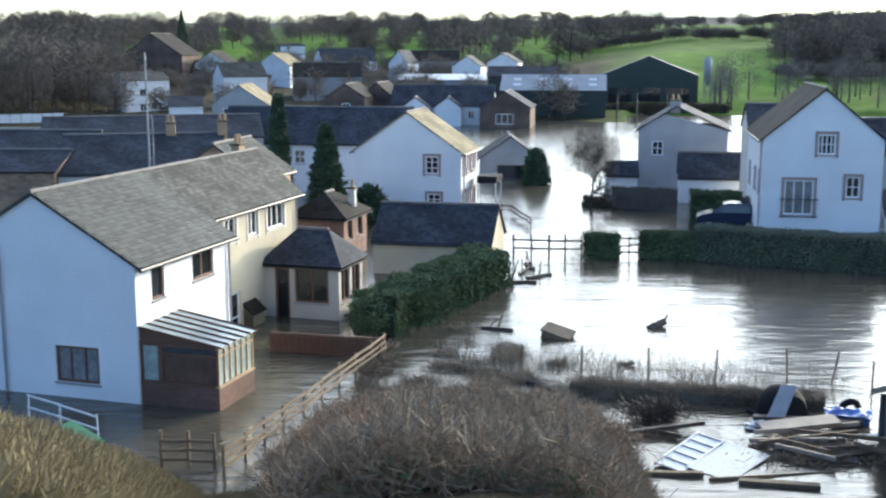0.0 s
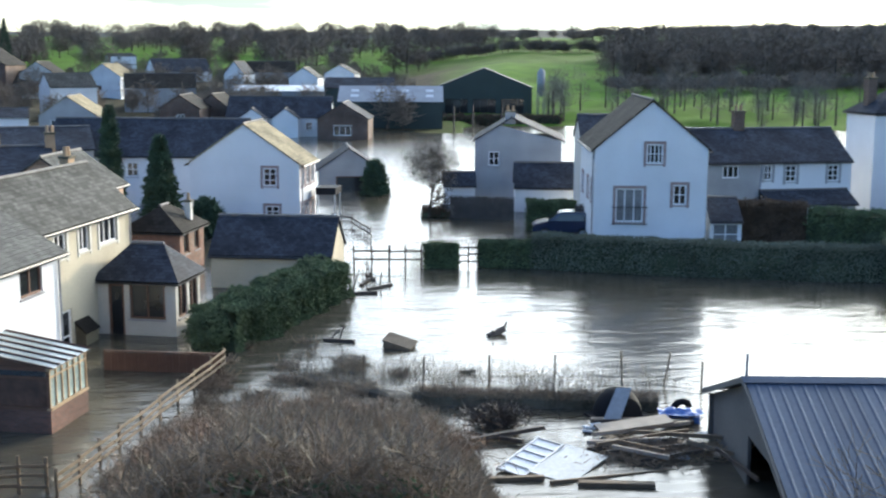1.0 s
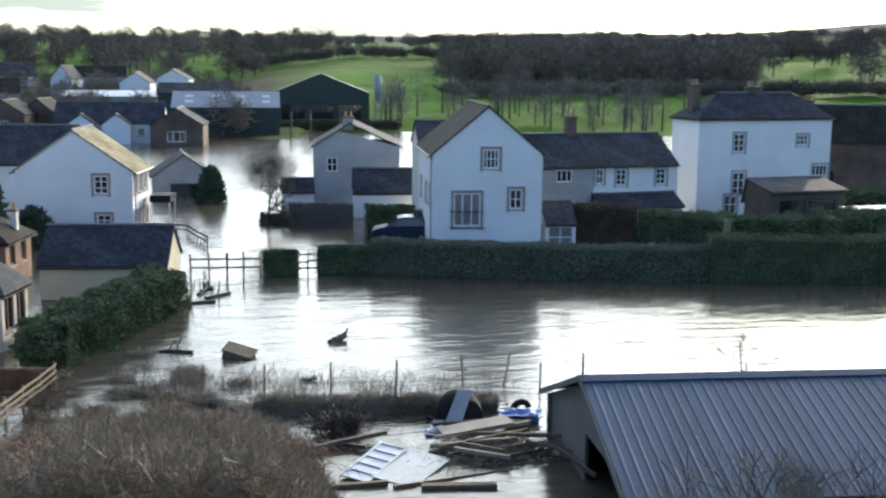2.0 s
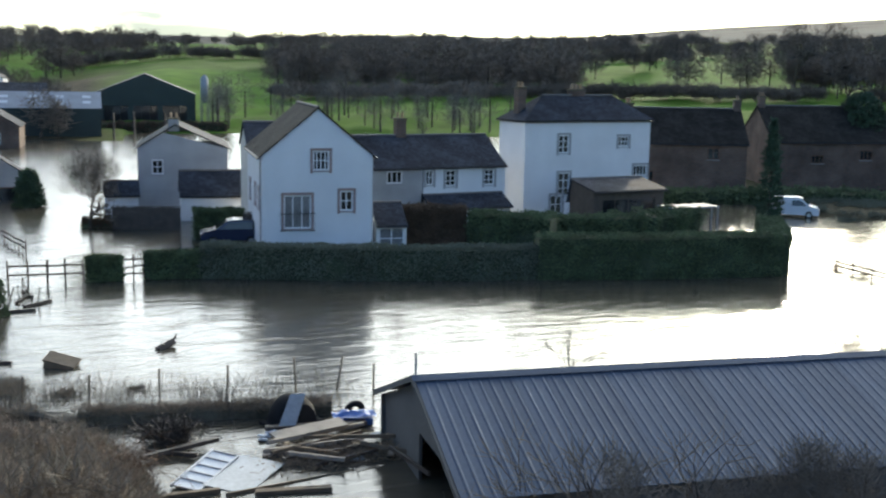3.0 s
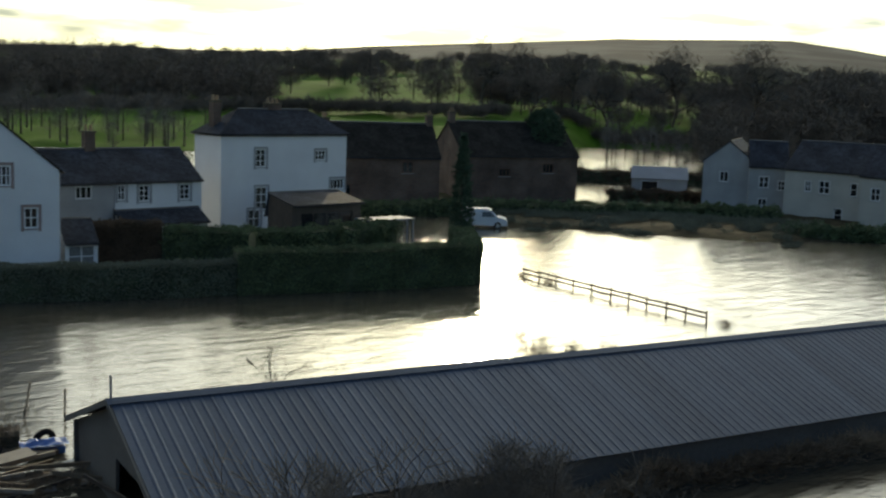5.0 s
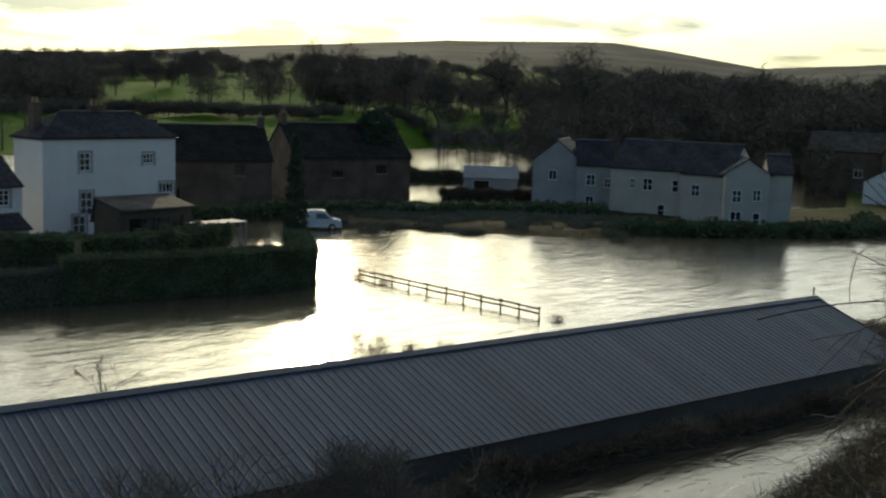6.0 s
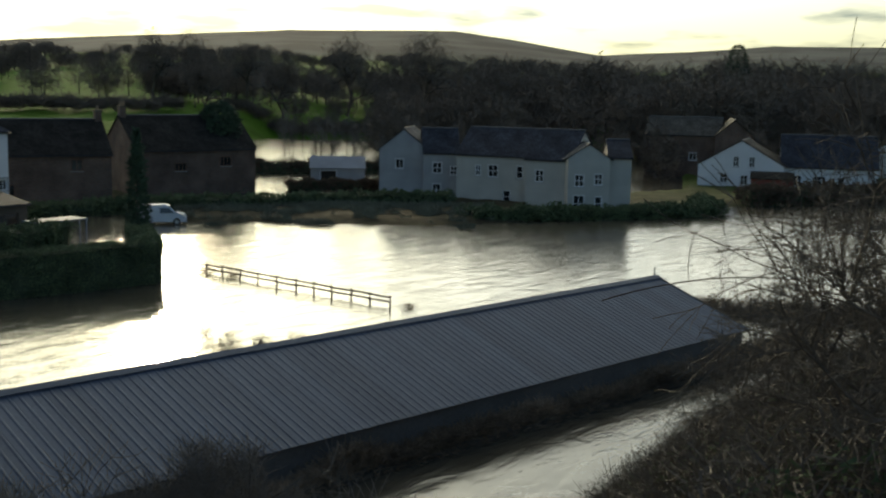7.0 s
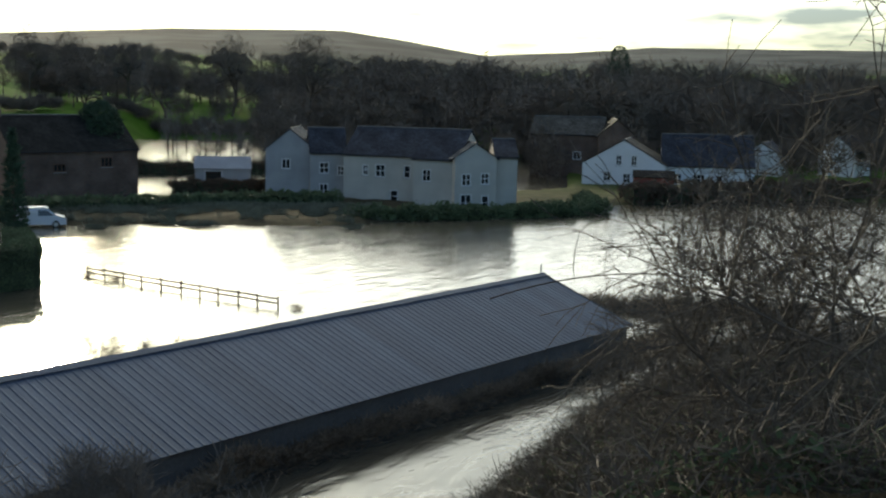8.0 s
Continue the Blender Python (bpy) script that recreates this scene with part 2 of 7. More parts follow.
def water_material():
    m = material("flood_water", (0.085, 0.075, 0.055), 0.14, 0.2, 0.05, 0.4, 0, 0, 0.42)
    n, l = m.node_tree.nodes, m.node_tree.links
    tc, mp = n.new("ShaderNodeTexCoord"), n.new("ShaderNodeMapping")
    mp.inputs["Rotation"].default_value = (0, 0, radians(-20))
    mp.inputs["Scale"].default_value = (0.55, 1.5, 1.0)
    l.new(tc.outputs["Object"], mp.inputs["Vector"])
    a, b2 = n.new("ShaderNodeTexNoise"), n.new("ShaderNodeTexNoise")
    a.inputs["Scale"].default_value, a.inputs["Detail"].default_value, a.inputs["Distortion"].default_value = 0.55, 5, 1.2
    b2.inputs["Scale"].default_value, b2.inputs["Detail"].default_value = 3.2, 4
    l.new(mp.outputs["Vector"], a.inputs["Vector"])
    l.new(mp.outputs["Vector"], b2.inputs["Vector"])
    calm = n.new("ShaderNodeTexNoise")
    calm.inputs["Scale"].default_value = 0.06
    l.new(tc.outputs["Object"], calm.inputs["Vector"])
    cr = n.new("ShaderNodeMapRange")
    cr.inputs["From Min"].default_value, cr.inputs["From Max"].default_value = 0.38, 0.62
    cr.inputs["To Min"].default_value, cr.inputs["To Max"].default_value = 0.12, 0.8
    l.new(calm.outputs["Fac"], cr.inputs["Value"])
    b1 = n.new("ShaderNodeBump")
    b1.inputs["Distance"].default_value, b1.inputs["Strength"].default_value = 0.14, 0.44
    l.new(a.outputs["Fac"], b1.inputs["Height"])
    bb = n.new("ShaderNodeBump")
    bb.inputs["Distance"].default_value = 0.02
    l.new(cr.outputs["Result"], bb.inputs["Strength"])
    l.new(b2.outputs["Fac"], bb.inputs["Height"])
    l.new(b1.outputs["Normal"], bb.inputs["Normal"])
    l.new(bb.outputs["Normal"], n["Principled BSDF"].inputs["Normal"])
    n["Principled BSDF"].inputs["IOR"].default_value = 1.33
    return m


M_WATER = water_material()


def ground_material():
    """Winter grass, greener on the far fields, brown and rough on the bank, with field patches."""
    m = material("ground", (0.07, 0.12, 0.03), 1.0, 0.3, 0.02, 0.5, 0.3, 0, 0.05)
    n, l = m.node_tree.nodes, m.node_tree.links
    b = n["Principled BSDF"]
    tc = n.new("ShaderNodeTexCoord")
    vor = n.new("ShaderNodeTexVoronoi")
    vor.inputs["Scale"].default_value = 0.0075
    l.new(tc.outputs["Object"], vor.inputs["Vector"])
    sep = n.new("ShaderNodeSeparateColor")
    l.new(vor.outputs["Color"], sep.inputs["Color"])
    fields = n.new("ShaderNodeValToRGB")
    cr = fields.color_ramp
    cr.elements[0].color, cr.elements[1].color = (0.060, 0.135, 0.012, 1), (0.085, 0.175, 0.018, 1)
    for pos, col in ((0.35, (0.090, 0.19, 0.022, 1)), (0.6, (0.055, 0.095, 0.018, 1)), (0.8, (0.07, 0.15, 0.015, 1))):
        cr.elements.new(pos).color = col
    l.new(sep.outputs["Red"], fields.inputs["Fac"])
    grain = n.new("ShaderNodeTexNoise")
    grain.inputs["Scale"].default_value, grain.inputs["Detail"].default_value = 0.11, 9
    l.new(tc.outputs["Object"], grain.inputs["Vector"])
    gr = n.new("ShaderNodeMapRange")
    gr.inputs["From Min"].default_value, gr.inputs["From Max"].default_value = 0.3, 0.7
    gr.inputs["To Min"].default_value, gr.inputs["To Max"].default_value = 0.7, 1.25
    l.new(grain.outputs["Fac"], gr.inputs["Value"])
    mul = n.new("ShaderNodeMix")
    mul.data_type, mul.blend_type = "RGBA", "MULTIPLY"
    mul.inputs["Factor"].default_value = 1.0
    l.new(fields.outputs["Color"], mul.inputs["A"])
    l.new(gr.outputs["Result"], mul.inputs["B"])
    dist = n.new("ShaderNodeVectorMath")
    dist.operation = "LENGTH"
    l.new(tc.outputs["Object"], dist.inputs[0])
    nearr = n.new("ShaderNodeMapRange")
    nearr.inputs["From Min"].default_value, nearr.inputs["From Max"].default_value = 125, 215
    l.new(dist.outputs["Value"], nearr.inputs["Value"])
    bank = n.new("ShaderNodeTexNoise")
    bank.inputs["Scale"].default_value, bank.inputs["Detail"].default_value = 0.7, 8
    l.new(tc.outputs["Object"], bank.inputs["Vector"])
    bramp = n.new("ShaderNodeValToRGB")
    bramp.color_ramp.elements[0].position, bramp.color_ramp.elements[1].position = 0.35, 0.65
    bramp.color_ramp.elements[0].color, bramp.color_ramp.elements[1].color = (0.045, 0.04, 0.026, 1), (0.095, 0.082, 0.05, 1)
    l.new(bank.outputs["Fac"], bramp.inputs["Fac"])
    pos, slant, east, both = n.new("ShaderNodeSeparateXYZ"), n.new("ShaderNodeMath"), n.new("ShaderNodeMapRange"), n.new("ShaderNodeMath")
    l.new(tc.outputs["Object"], pos.inputs[0])
    slant.operation, slant.inputs[1].default_value = "MULTIPLY_ADD", -0.15
    l.new(pos.outputs["Y"], slant.inputs[0])
    l.new(pos.outputs["X"], slant.inputs[2])
    east.inputs["From Min"].default_value, east.inputs["From Max"].default_value = -8.0, 8.0
    l.new(slant.outputs[0], east.inputs["Value"])
    out = n.new("ShaderNodeMapRange")
    out.inputs["From Min"].default_value, out.inputs["From Max"].default_value = 380, 460
    l.new(dist.outputs["Value"], out.inputs["Value"])
    both.operation = "MAXIMUM"
    l.new(east.outputs["Result"], both.inputs[0])
    l.new(out.outputs["Result"], both.inputs[1])
    green = n.new("ShaderNodeMath")
    green.operation = "MULTIPLY"
    l.new(both.outputs[0], green.inputs[0])
    l.new(nearr.outputs["Result"], green.inputs[1])
    near_mix = n.new("ShaderNodeMix")
    near_mix.data_type = "RGBA"
    l.new(green.outputs[0], near_mix.inputs["Factor"])
    l.new(bramp.outputs["Color"], near_mix.inputs["A"])
    l.new(mul.outputs["Result"], near_mix.inputs["B"])
    # ground blends into patchy grey between 900 and 2200 m
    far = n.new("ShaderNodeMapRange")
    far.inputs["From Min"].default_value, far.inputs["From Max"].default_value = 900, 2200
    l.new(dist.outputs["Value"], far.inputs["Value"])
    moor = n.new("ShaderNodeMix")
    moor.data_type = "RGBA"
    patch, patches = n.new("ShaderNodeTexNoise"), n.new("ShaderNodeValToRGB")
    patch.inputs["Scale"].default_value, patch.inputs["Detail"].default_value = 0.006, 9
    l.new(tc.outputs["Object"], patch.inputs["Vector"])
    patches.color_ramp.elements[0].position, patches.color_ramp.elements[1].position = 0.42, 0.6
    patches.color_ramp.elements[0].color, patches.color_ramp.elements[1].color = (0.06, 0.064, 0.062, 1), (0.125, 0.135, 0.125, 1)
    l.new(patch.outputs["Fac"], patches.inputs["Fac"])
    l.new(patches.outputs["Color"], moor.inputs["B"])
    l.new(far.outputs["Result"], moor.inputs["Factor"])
    l.new(near_mix.outputs["Result"], moor.inputs["A"])
    l.new(moor.outputs["Result"], b.inputs["Base Color"])
    return m


M_GROUND = ground_material()


# ---- building blocks ----
class Shape:
    """Corner points and faces of one mesh, gathered piece by piece."""

    def __init__(self):
        self.v, self.f = [], []

    def face(self, pts):
        k = len(self.v)
        self.v += [tuple(p) for p in pts]
        self.f.append(tuple(range(k, k + len(pts))))
        return self

    def box(self, x0, y0, z0, x1, y1, z1, m=None):
        pts = [Vector((x, y, z)) for z in (z0, z1) for x, y in ((x0, y0), (x1, y0), (x1, y1), (x0, y1))]
        if m:
            pts = [m @ p for p in pts]
        k = len(self.v)
        self.v += [tuple(p) for p in pts]
        self.f += [tuple(k + i for i in q) for q in ((3, 2, 1, 0), (4, 5, 6, 7), (0, 1, 5, 4), (1, 2, 6, 5), (2, 3, 7, 6), (3, 0, 4, 7))]
        return self

    def tube(self, p, q, r0, r1=None, n=6):
        p, q = Vector(p), Vector(q)
        r1 = r0 if r1 is None else r1
        turn = (q - p).to_track_quat("Z", "Y")
        k = len(self.v)
        for c, r in ((p, r0), (q, r1)):
            for i in range(n):
                a = 2 * math.pi * i / n
                self.v.append(tuple(c + turn @ Vector((math.cos(a) * r, math.sin(a) * r, 0))))
        self.f += [(k + i, k + (i + 1) % n, k + n + (i + 1) % n, k + n + i) for i in range(n)]
        self.f += [tuple(k + i for i in reversed(range(n))), tuple(k + n + i for i in range(n))]
        return self

    def slab(self, pts, thick):
        """A flat polygon with a thickness below it."""
        pts = [Vector(p) for p in pts]
        nrm = (pts[1] - pts[0]).cross(pts[2] - pts[0]).normalized()
        low = [p - nrm * thick for p in pts]
        k, n = len(self.v), len(pts)
        self.v += [tuple(p) for p in pts + low]
        self.f += [tuple(k + i for i in range(n)), tuple(k + n + i for i in reversed(range(n)))]
        self.f += [(k + i, k + n + i, k + n + (i + 1) % n, k + (i + 1) % n) for i in range(n)]
        return self

    def mesh(self, name, mat):
        spots, index = {}, []
        for q in self.v:
            index.append(spots.setdefault((round(q[0], 4), round(q[1], 4), round(q[2], 4)), len(spots)))
        faces = [tuple(dict.fromkeys(index[i] for i in q)) for q in self.f]
        me = bpy.data.meshes.new(name)
        me.from_pydata(list(spots), [], [q for q in faces if len(q) > 2])
        me.materials.append(mat)
        me.update()
        return me


def thing(name, label, category, at, group="", kind=""):
    ob = new(name)
    ob.matrix_basis = at
    ob.empty_display_size = 0.3
    return tagged(ob, label, category, group, kind)


def part(name, shape, mat, parent, label="", local=None, smooth=False):
    me = shape if isinstance(shape, bpy.types.Mesh) else shape.mesh(name, mat)
    if smooth:
        me.polygons.foreach_set("use_smooth", [True] * len(me.polygons))
    ob = new(name, me)
    ob.parent = parent
    if local is not None:
        ob.matrix_basis = local
    if label:
        ob["label"] = label
    return ob


def solo(name, shape, mat, label, category, at=None, group="", kind="", smooth=False):
    """A thing, or a piece of the setting, that is one mesh."""
    ob = part(name, shape, mat, None, "", at, smooth)
    return tagged(ob, label, category, group, kind)


def cloud_mesh(name, mat, pts, size, rng, stretch=1.0, up=0.0):
    """Many small leaves or twigs: one narrow quad at each point, turned at random."""
    n = len(pts)
    d = rng.normal(size=(n, 3))
    d[:, 2] = d[:, 2] * (1 - up) + up * 2.2
    d /= np.linalg.norm(d, axis=1)[:, None]
    s = np.cross(d, rng.normal(size=(n, 3)))
    s /= np.linalg.norm(s, axis=1)[:, None] + 1e-9
    ln = (size * stretch * rng.uniform(0.5, 1.2, n))[:, None]
    wd = (size / stretch * rng.uniform(0.5, 1.0, n))[:, None]
    a, b = pts - s * wd / 2, pts + s * wd / 2
    c, e = pts + d * ln + s * wd * 0.25, pts + d * ln - s * wd * 0.25
    v = np.stack([a, b, c, e], 1).reshape(-1, 3)
    me = bpy.data.meshes.new(name)
    me.vertices.add(4 * n)
    me.vertices.foreach_set("co", v.ravel().astype(np.float32))
    me.loops.add(4 * n)
    me.loops.foreach_set("vertex_index", np.arange(4 * n, dtype=np.int32))
    me.polygons.add(n)
    me.polygons.foreach_set("loop_start", np.arange(0, 4 * n, 4, dtype=np.int32))
    me.materials.append(mat)
    me.update(calc_edges=True)
    return me


def clip_poly(poly, a, b):
    """Keeps the part of a flat polygon left of the line a-b."""
    out = []
    side = lambda p: (b[0] - a[0]) * (p[1] - a[1]) - (b[1] - a[1]) * (p[0] - a[0])
    for i, p in enumerate(poly):
        q = poly[(i + 1) % len(poly)]
        sp, sq = side(p), side(q)
        if sp >= 0:
            out.append(p)
        if (sp > 1e-9 and sq < -1e-9) or (sp < -1e-9 and sq > 1e-9):
            k = sp / (sp - sq)
            out.append((p[0] + (q[0] - p[0]) * k, p[1] + (q[1] - p[1]) * k))
    return out


def slope(root, pts, mat, thick=0.09, name="roof"):
    """One roof slope; its first edge is the eave. It has axes of its own, so that slates lie in courses."""
    pts = [Vector(p) for p in pts]
    x = (pts[1] - pts[0]).normalized()
    nrm = (pts[1] - pts[0]).cross(pts[-1] - pts[0]).normalized()
    m = Matrix.Translation(pts[0]) @ Matrix((x, nrm.cross(x), nrm)).transposed().to_4x4()
    inv = m.inverted()
    return part(name, Shape().slab([inv @ p for p in pts], thick), mat, root, "", m)


def window(root, m, w, h, bars=(1, 1), fmat=None, sill=True, surround=None, name="window", pane=None):
    """A window in its opening: frame with glazing bars, pane, sill, stone surround. m: wall axes (along, out, up) at its lower left."""
    fm = fmat or M_UPVC
    fr = Shape()
    t = 0.10
    for x0, x1, z0, z1 in ((0, t, 0, h), (w - t, w, 0, h), (t, w - t, 0, t), (t, w - t, h - t, h)):
        fr.box(x0, -0.13, z0, x1, -0.06, z1)
    for i in range(1, bars[0] + 1):
        x = w * i / (bars[0] + 1)
        fr.box(x - 0.04, -0.125, t, x + 0.04, -0.07, h - t)
    for i in range(1, bars[1] + 1):
        z = h * i / (bars[1] + 1)
        fr.box(t, -0.122, z - 0.03, w - t, -0.075, z + 0.03)
    win = part(name, fr, fm, root, "", m)
    part("pane", Shape().box(t * 0.6, -0.115, t * 0.6, w - t * 0.6, -0.10, h - t * 0.6), pane or M_GLASS, win)
    if sill:
        part("sill", Shape().box(-0.06, -0.10, -0.07, w + 0.06, 0.07, -0.002), surround or M_PIPE, win)
    if surround:
        s = Shape()
        g = 0.17
        for x0, x1, z0, z1 in ((-g, -0.002, -g, h + g), (w + 0.002, w + g, -g, h + g), (-0.002, w + 0.002, h + 0.002, h + g)):
            s.box(x0, -0.02, z0, x1, 0.04, z1)
        part("surround", s, surround, win)
    return win


def chimney(root, x, y, z0, sx, sy, h, mat, pots=2):
    c = Shape().box(x - sx / 2, y - sy / 2, z0, x + sx / 2, y + sy / 2, z0 + h)
    ch = part("chimney", c, mat, root)
    part("cap", Shape().box(x - sx / 2 - 0.06, y - sy / 2 - 0.06, z0 + h, x + sx / 2 + 0.06, y + sy / 2 + 0.06, z0 + h + 0.12), M_CONC, ch)
    for i in range(pots):
        px = x + (sx * (i + 0.5) / pots - sx / 2 if sx >= sy else 0)
        py = y + (sy * (i + 0.5) / pots - sy / 2 if sy > sx else 0)
        part("chimney_pot", Shape().tube((px, py, z0 + h + 0.12), (px, py, z0 + h + 0.55), 0.12, 0.09, 8), M_POT, ch)


def house(name, label, x, y, yaw, w, d, ze, zr, axis="x", wall=None, roof=None, wins=(), chims=(), base=-0.9, over=0.25,
          verge=0.12, hip=0.0, ridge_at=0.5, fmat=None, surround=None, gutter=True, pipes=(), group="", category="house", ridge=True, skip=""):
    """A house with its front left corner at (x, y). axis: which way the ridge runs ('x' along the front, 'y' away from it).
    wins: (face, from its left, sill height, width, height, bars across, bars up); faces F, R, B, L as seen from outside."""
    wall, roof = wall or M_WHITE, roof or M_SLATE
    root = thing(name, label, category, pose(x, y, 0, 0, 0, yaw), group)
    faces = {"F": ((0, 0), (1, 0), w), "R": ((w, 0), (0, 1), d), "B": ((w, d), (-1, 0), w), "L": ((0, d), (0, -1), d)}
    body = Shape()
    for key, ((fx, fy), (dx, dy), length) in faces.items():
        if key in skip:
            continue
        out = (dy, -dx)
        gable = not hip and key in ("FB" if axis == "y" else "LR")
        holes = [(q[1], q[2], q[1] + q[3], q[2] + q[4]) for q in wins if q[0] == key]
        us = sorted({0, length, *[h[0] for h in holes], *[h[2] for h in holes]})
        top = zr if gable else ze
        vs = sorted({base, top, *[h[1] for h in holes], *[h[3] for h in holes]})
        at = lambda u, v, n=0.0: (fx + dx * u + out[0] * n, fy + dy * u + out[1] * n, v)
        pk = length * (ridge_at if key in "FR" else 1 - ridge_at)
        for u0, u1 in zip(us, us[1:]):
            for v0, v1 in zip(vs, vs[1:]):
                if any(h[0] - 1e-6 <= u0 and u1 <= h[2] + 1e-6 and h[1] - 1e-6 <= v0 and v1 <= h[3] + 1e-6 for h in holes):
                    continue
                poly = [(u0, v0), (u1, v0), (u1, v1), (u0, v1)]
                if gable:
                    poly = clip_poly(clip_poly(poly, (length, ze), (pk, zr)), (pk, zr), (0, ze))
                if len(poly) > 2:
                    body.face([at(*p) for p in poly])
        for u0, v0, u1, v1 in holes:
            for (a, b), (c, e) in (((u0, v0), (u1, v0)), ((u1, v0), (u1, v1)), ((u1, v1), (u0, v1)), ((u0, v1), (u0, v0))):
                body.face([at(a, b), at(a, b, -0.14), at(c, e, -0.14), at(c, e)])
        for q in (q for q in wins if q[0] == key):
            bars = tuple(q[5:7]) if len(q) >= 7 else (1, 1)
            ax = Matrix(((dx, out[0], 0), (dy, out[1], 0), (0, 0, 1))).to_4x4()
            door = q[2] <= 0.0
            window(root, Matrix.Translation(at(q[1], q[2])) @ ax, q[3], q[4], bars, fmat, not door, None if door else surround, "door" if door else "window", q[7] if len(q) > 7 else None)
    part("wall", body, wall, root)
    lift = 0.1
    if hip:
        o = over
        k = (zr - ze) / (min(w, d) / 2)
        lo = ze - o * k + lift
        c = [(-o, -o, lo), (w + o, -o, lo), (w + o, d + o, lo), (-o, d + o, lo)]
        if axis == "x":
            r0, r1 = (hip, d / 2, zr + lift), (w - hip, d / 2, zr + lift)
            slope(root, [c[0], c[1], r1, r0], roof)
            slope(root, [c[2], c[3], r0, r1], roof)
            slope(root, [c[1], c[2], r1], roof)
            slope(root, [c[3], c[0], r0], roof)
        else:
            r0, r1 = (w / 2, hip, zr + lift), (w / 2, d - hip, zr + lift)
            slope(root, [c[0], c[1], r0], roof)
            slope(root, [c[2], c[3], r1], roof)
            slope(root, [c[1], c[2], r1, r0], roof)
            slope(root, [c[3], c[0], r0, r1], roof)
        part("soffit", Shape().box(-o, -o, lo - 0.16, w + o, d + o, lo - 0.1), M_GUTTER, root)
    elif axis == "x":
        yr = d * ridge_at
        k0, k1 = (zr - ze) / yr, (zr - ze) / (d - yr)
        a, b = -verge, w + verge
        slope(root, [(a, -over, ze - over * k0 + lift), (b, -over, ze - over * k0 + lift), (b, yr, zr + lift), (a, yr, zr + lift)], roof)
        slope(root, [(b, d + over, ze - over * k1 + lift), (a, d + over, ze - over * k1 + lift), (a, yr, zr + lift), (b, yr, zr + lift)], roof)
        r0, r1 = (a, yr, zr + lift), (b, yr, zr + lift)
        if gutter:
            for yy, kk in ((-over - 0.05, k0), (d + over + 0.05, k1)):
                part("gutter", Shape().tube((a, yy, ze - over * kk), (b, yy, ze - over * kk), 0.07), M_GUTTER, root)
    else:
        xr = w * ridge_at
        k0, k1 = (zr - ze) / xr, (zr - ze) / (w - xr)
        a, b = -verge, d + verge
        slope(root, [(-over, b, ze - over * k0 + lift), (-over, a, ze - over * k0 + lift), (xr, a, zr + lift), (xr, b, zr + lift)], roof)
        slope(root, [(w + over, a, ze - over * k1 + lift), (w + over, b, ze - over * k1 + lift), (xr, b, zr + lift), (xr, a, zr + lift)], roof)
        r0, r1 = (xr, a, zr + lift), (xr, b, zr + lift)
        if gutter:
            for xx, kk in ((-over - 0.05, k0), (w + over + 0.05, k1)):
                part("gutter", Shape().tube((xx, a, ze - over * kk), (xx, b, ze - over * kk), 0.07), M_GUTTER, root)
    if ridge:
        r0, r1 = Vector(r0), Vector(r1)
        part("ridge", Shape().tube(r0, r1, 0.10, 0.10, 6), M_RIDGE, root)
    for px, py, pz in pipes:
        part("downpipe", Shape().tube((px, py, base), (px, py, pz), 0.05), M_PIPE, root)
    for c in chims:
        chimney(root, *c)
    return root


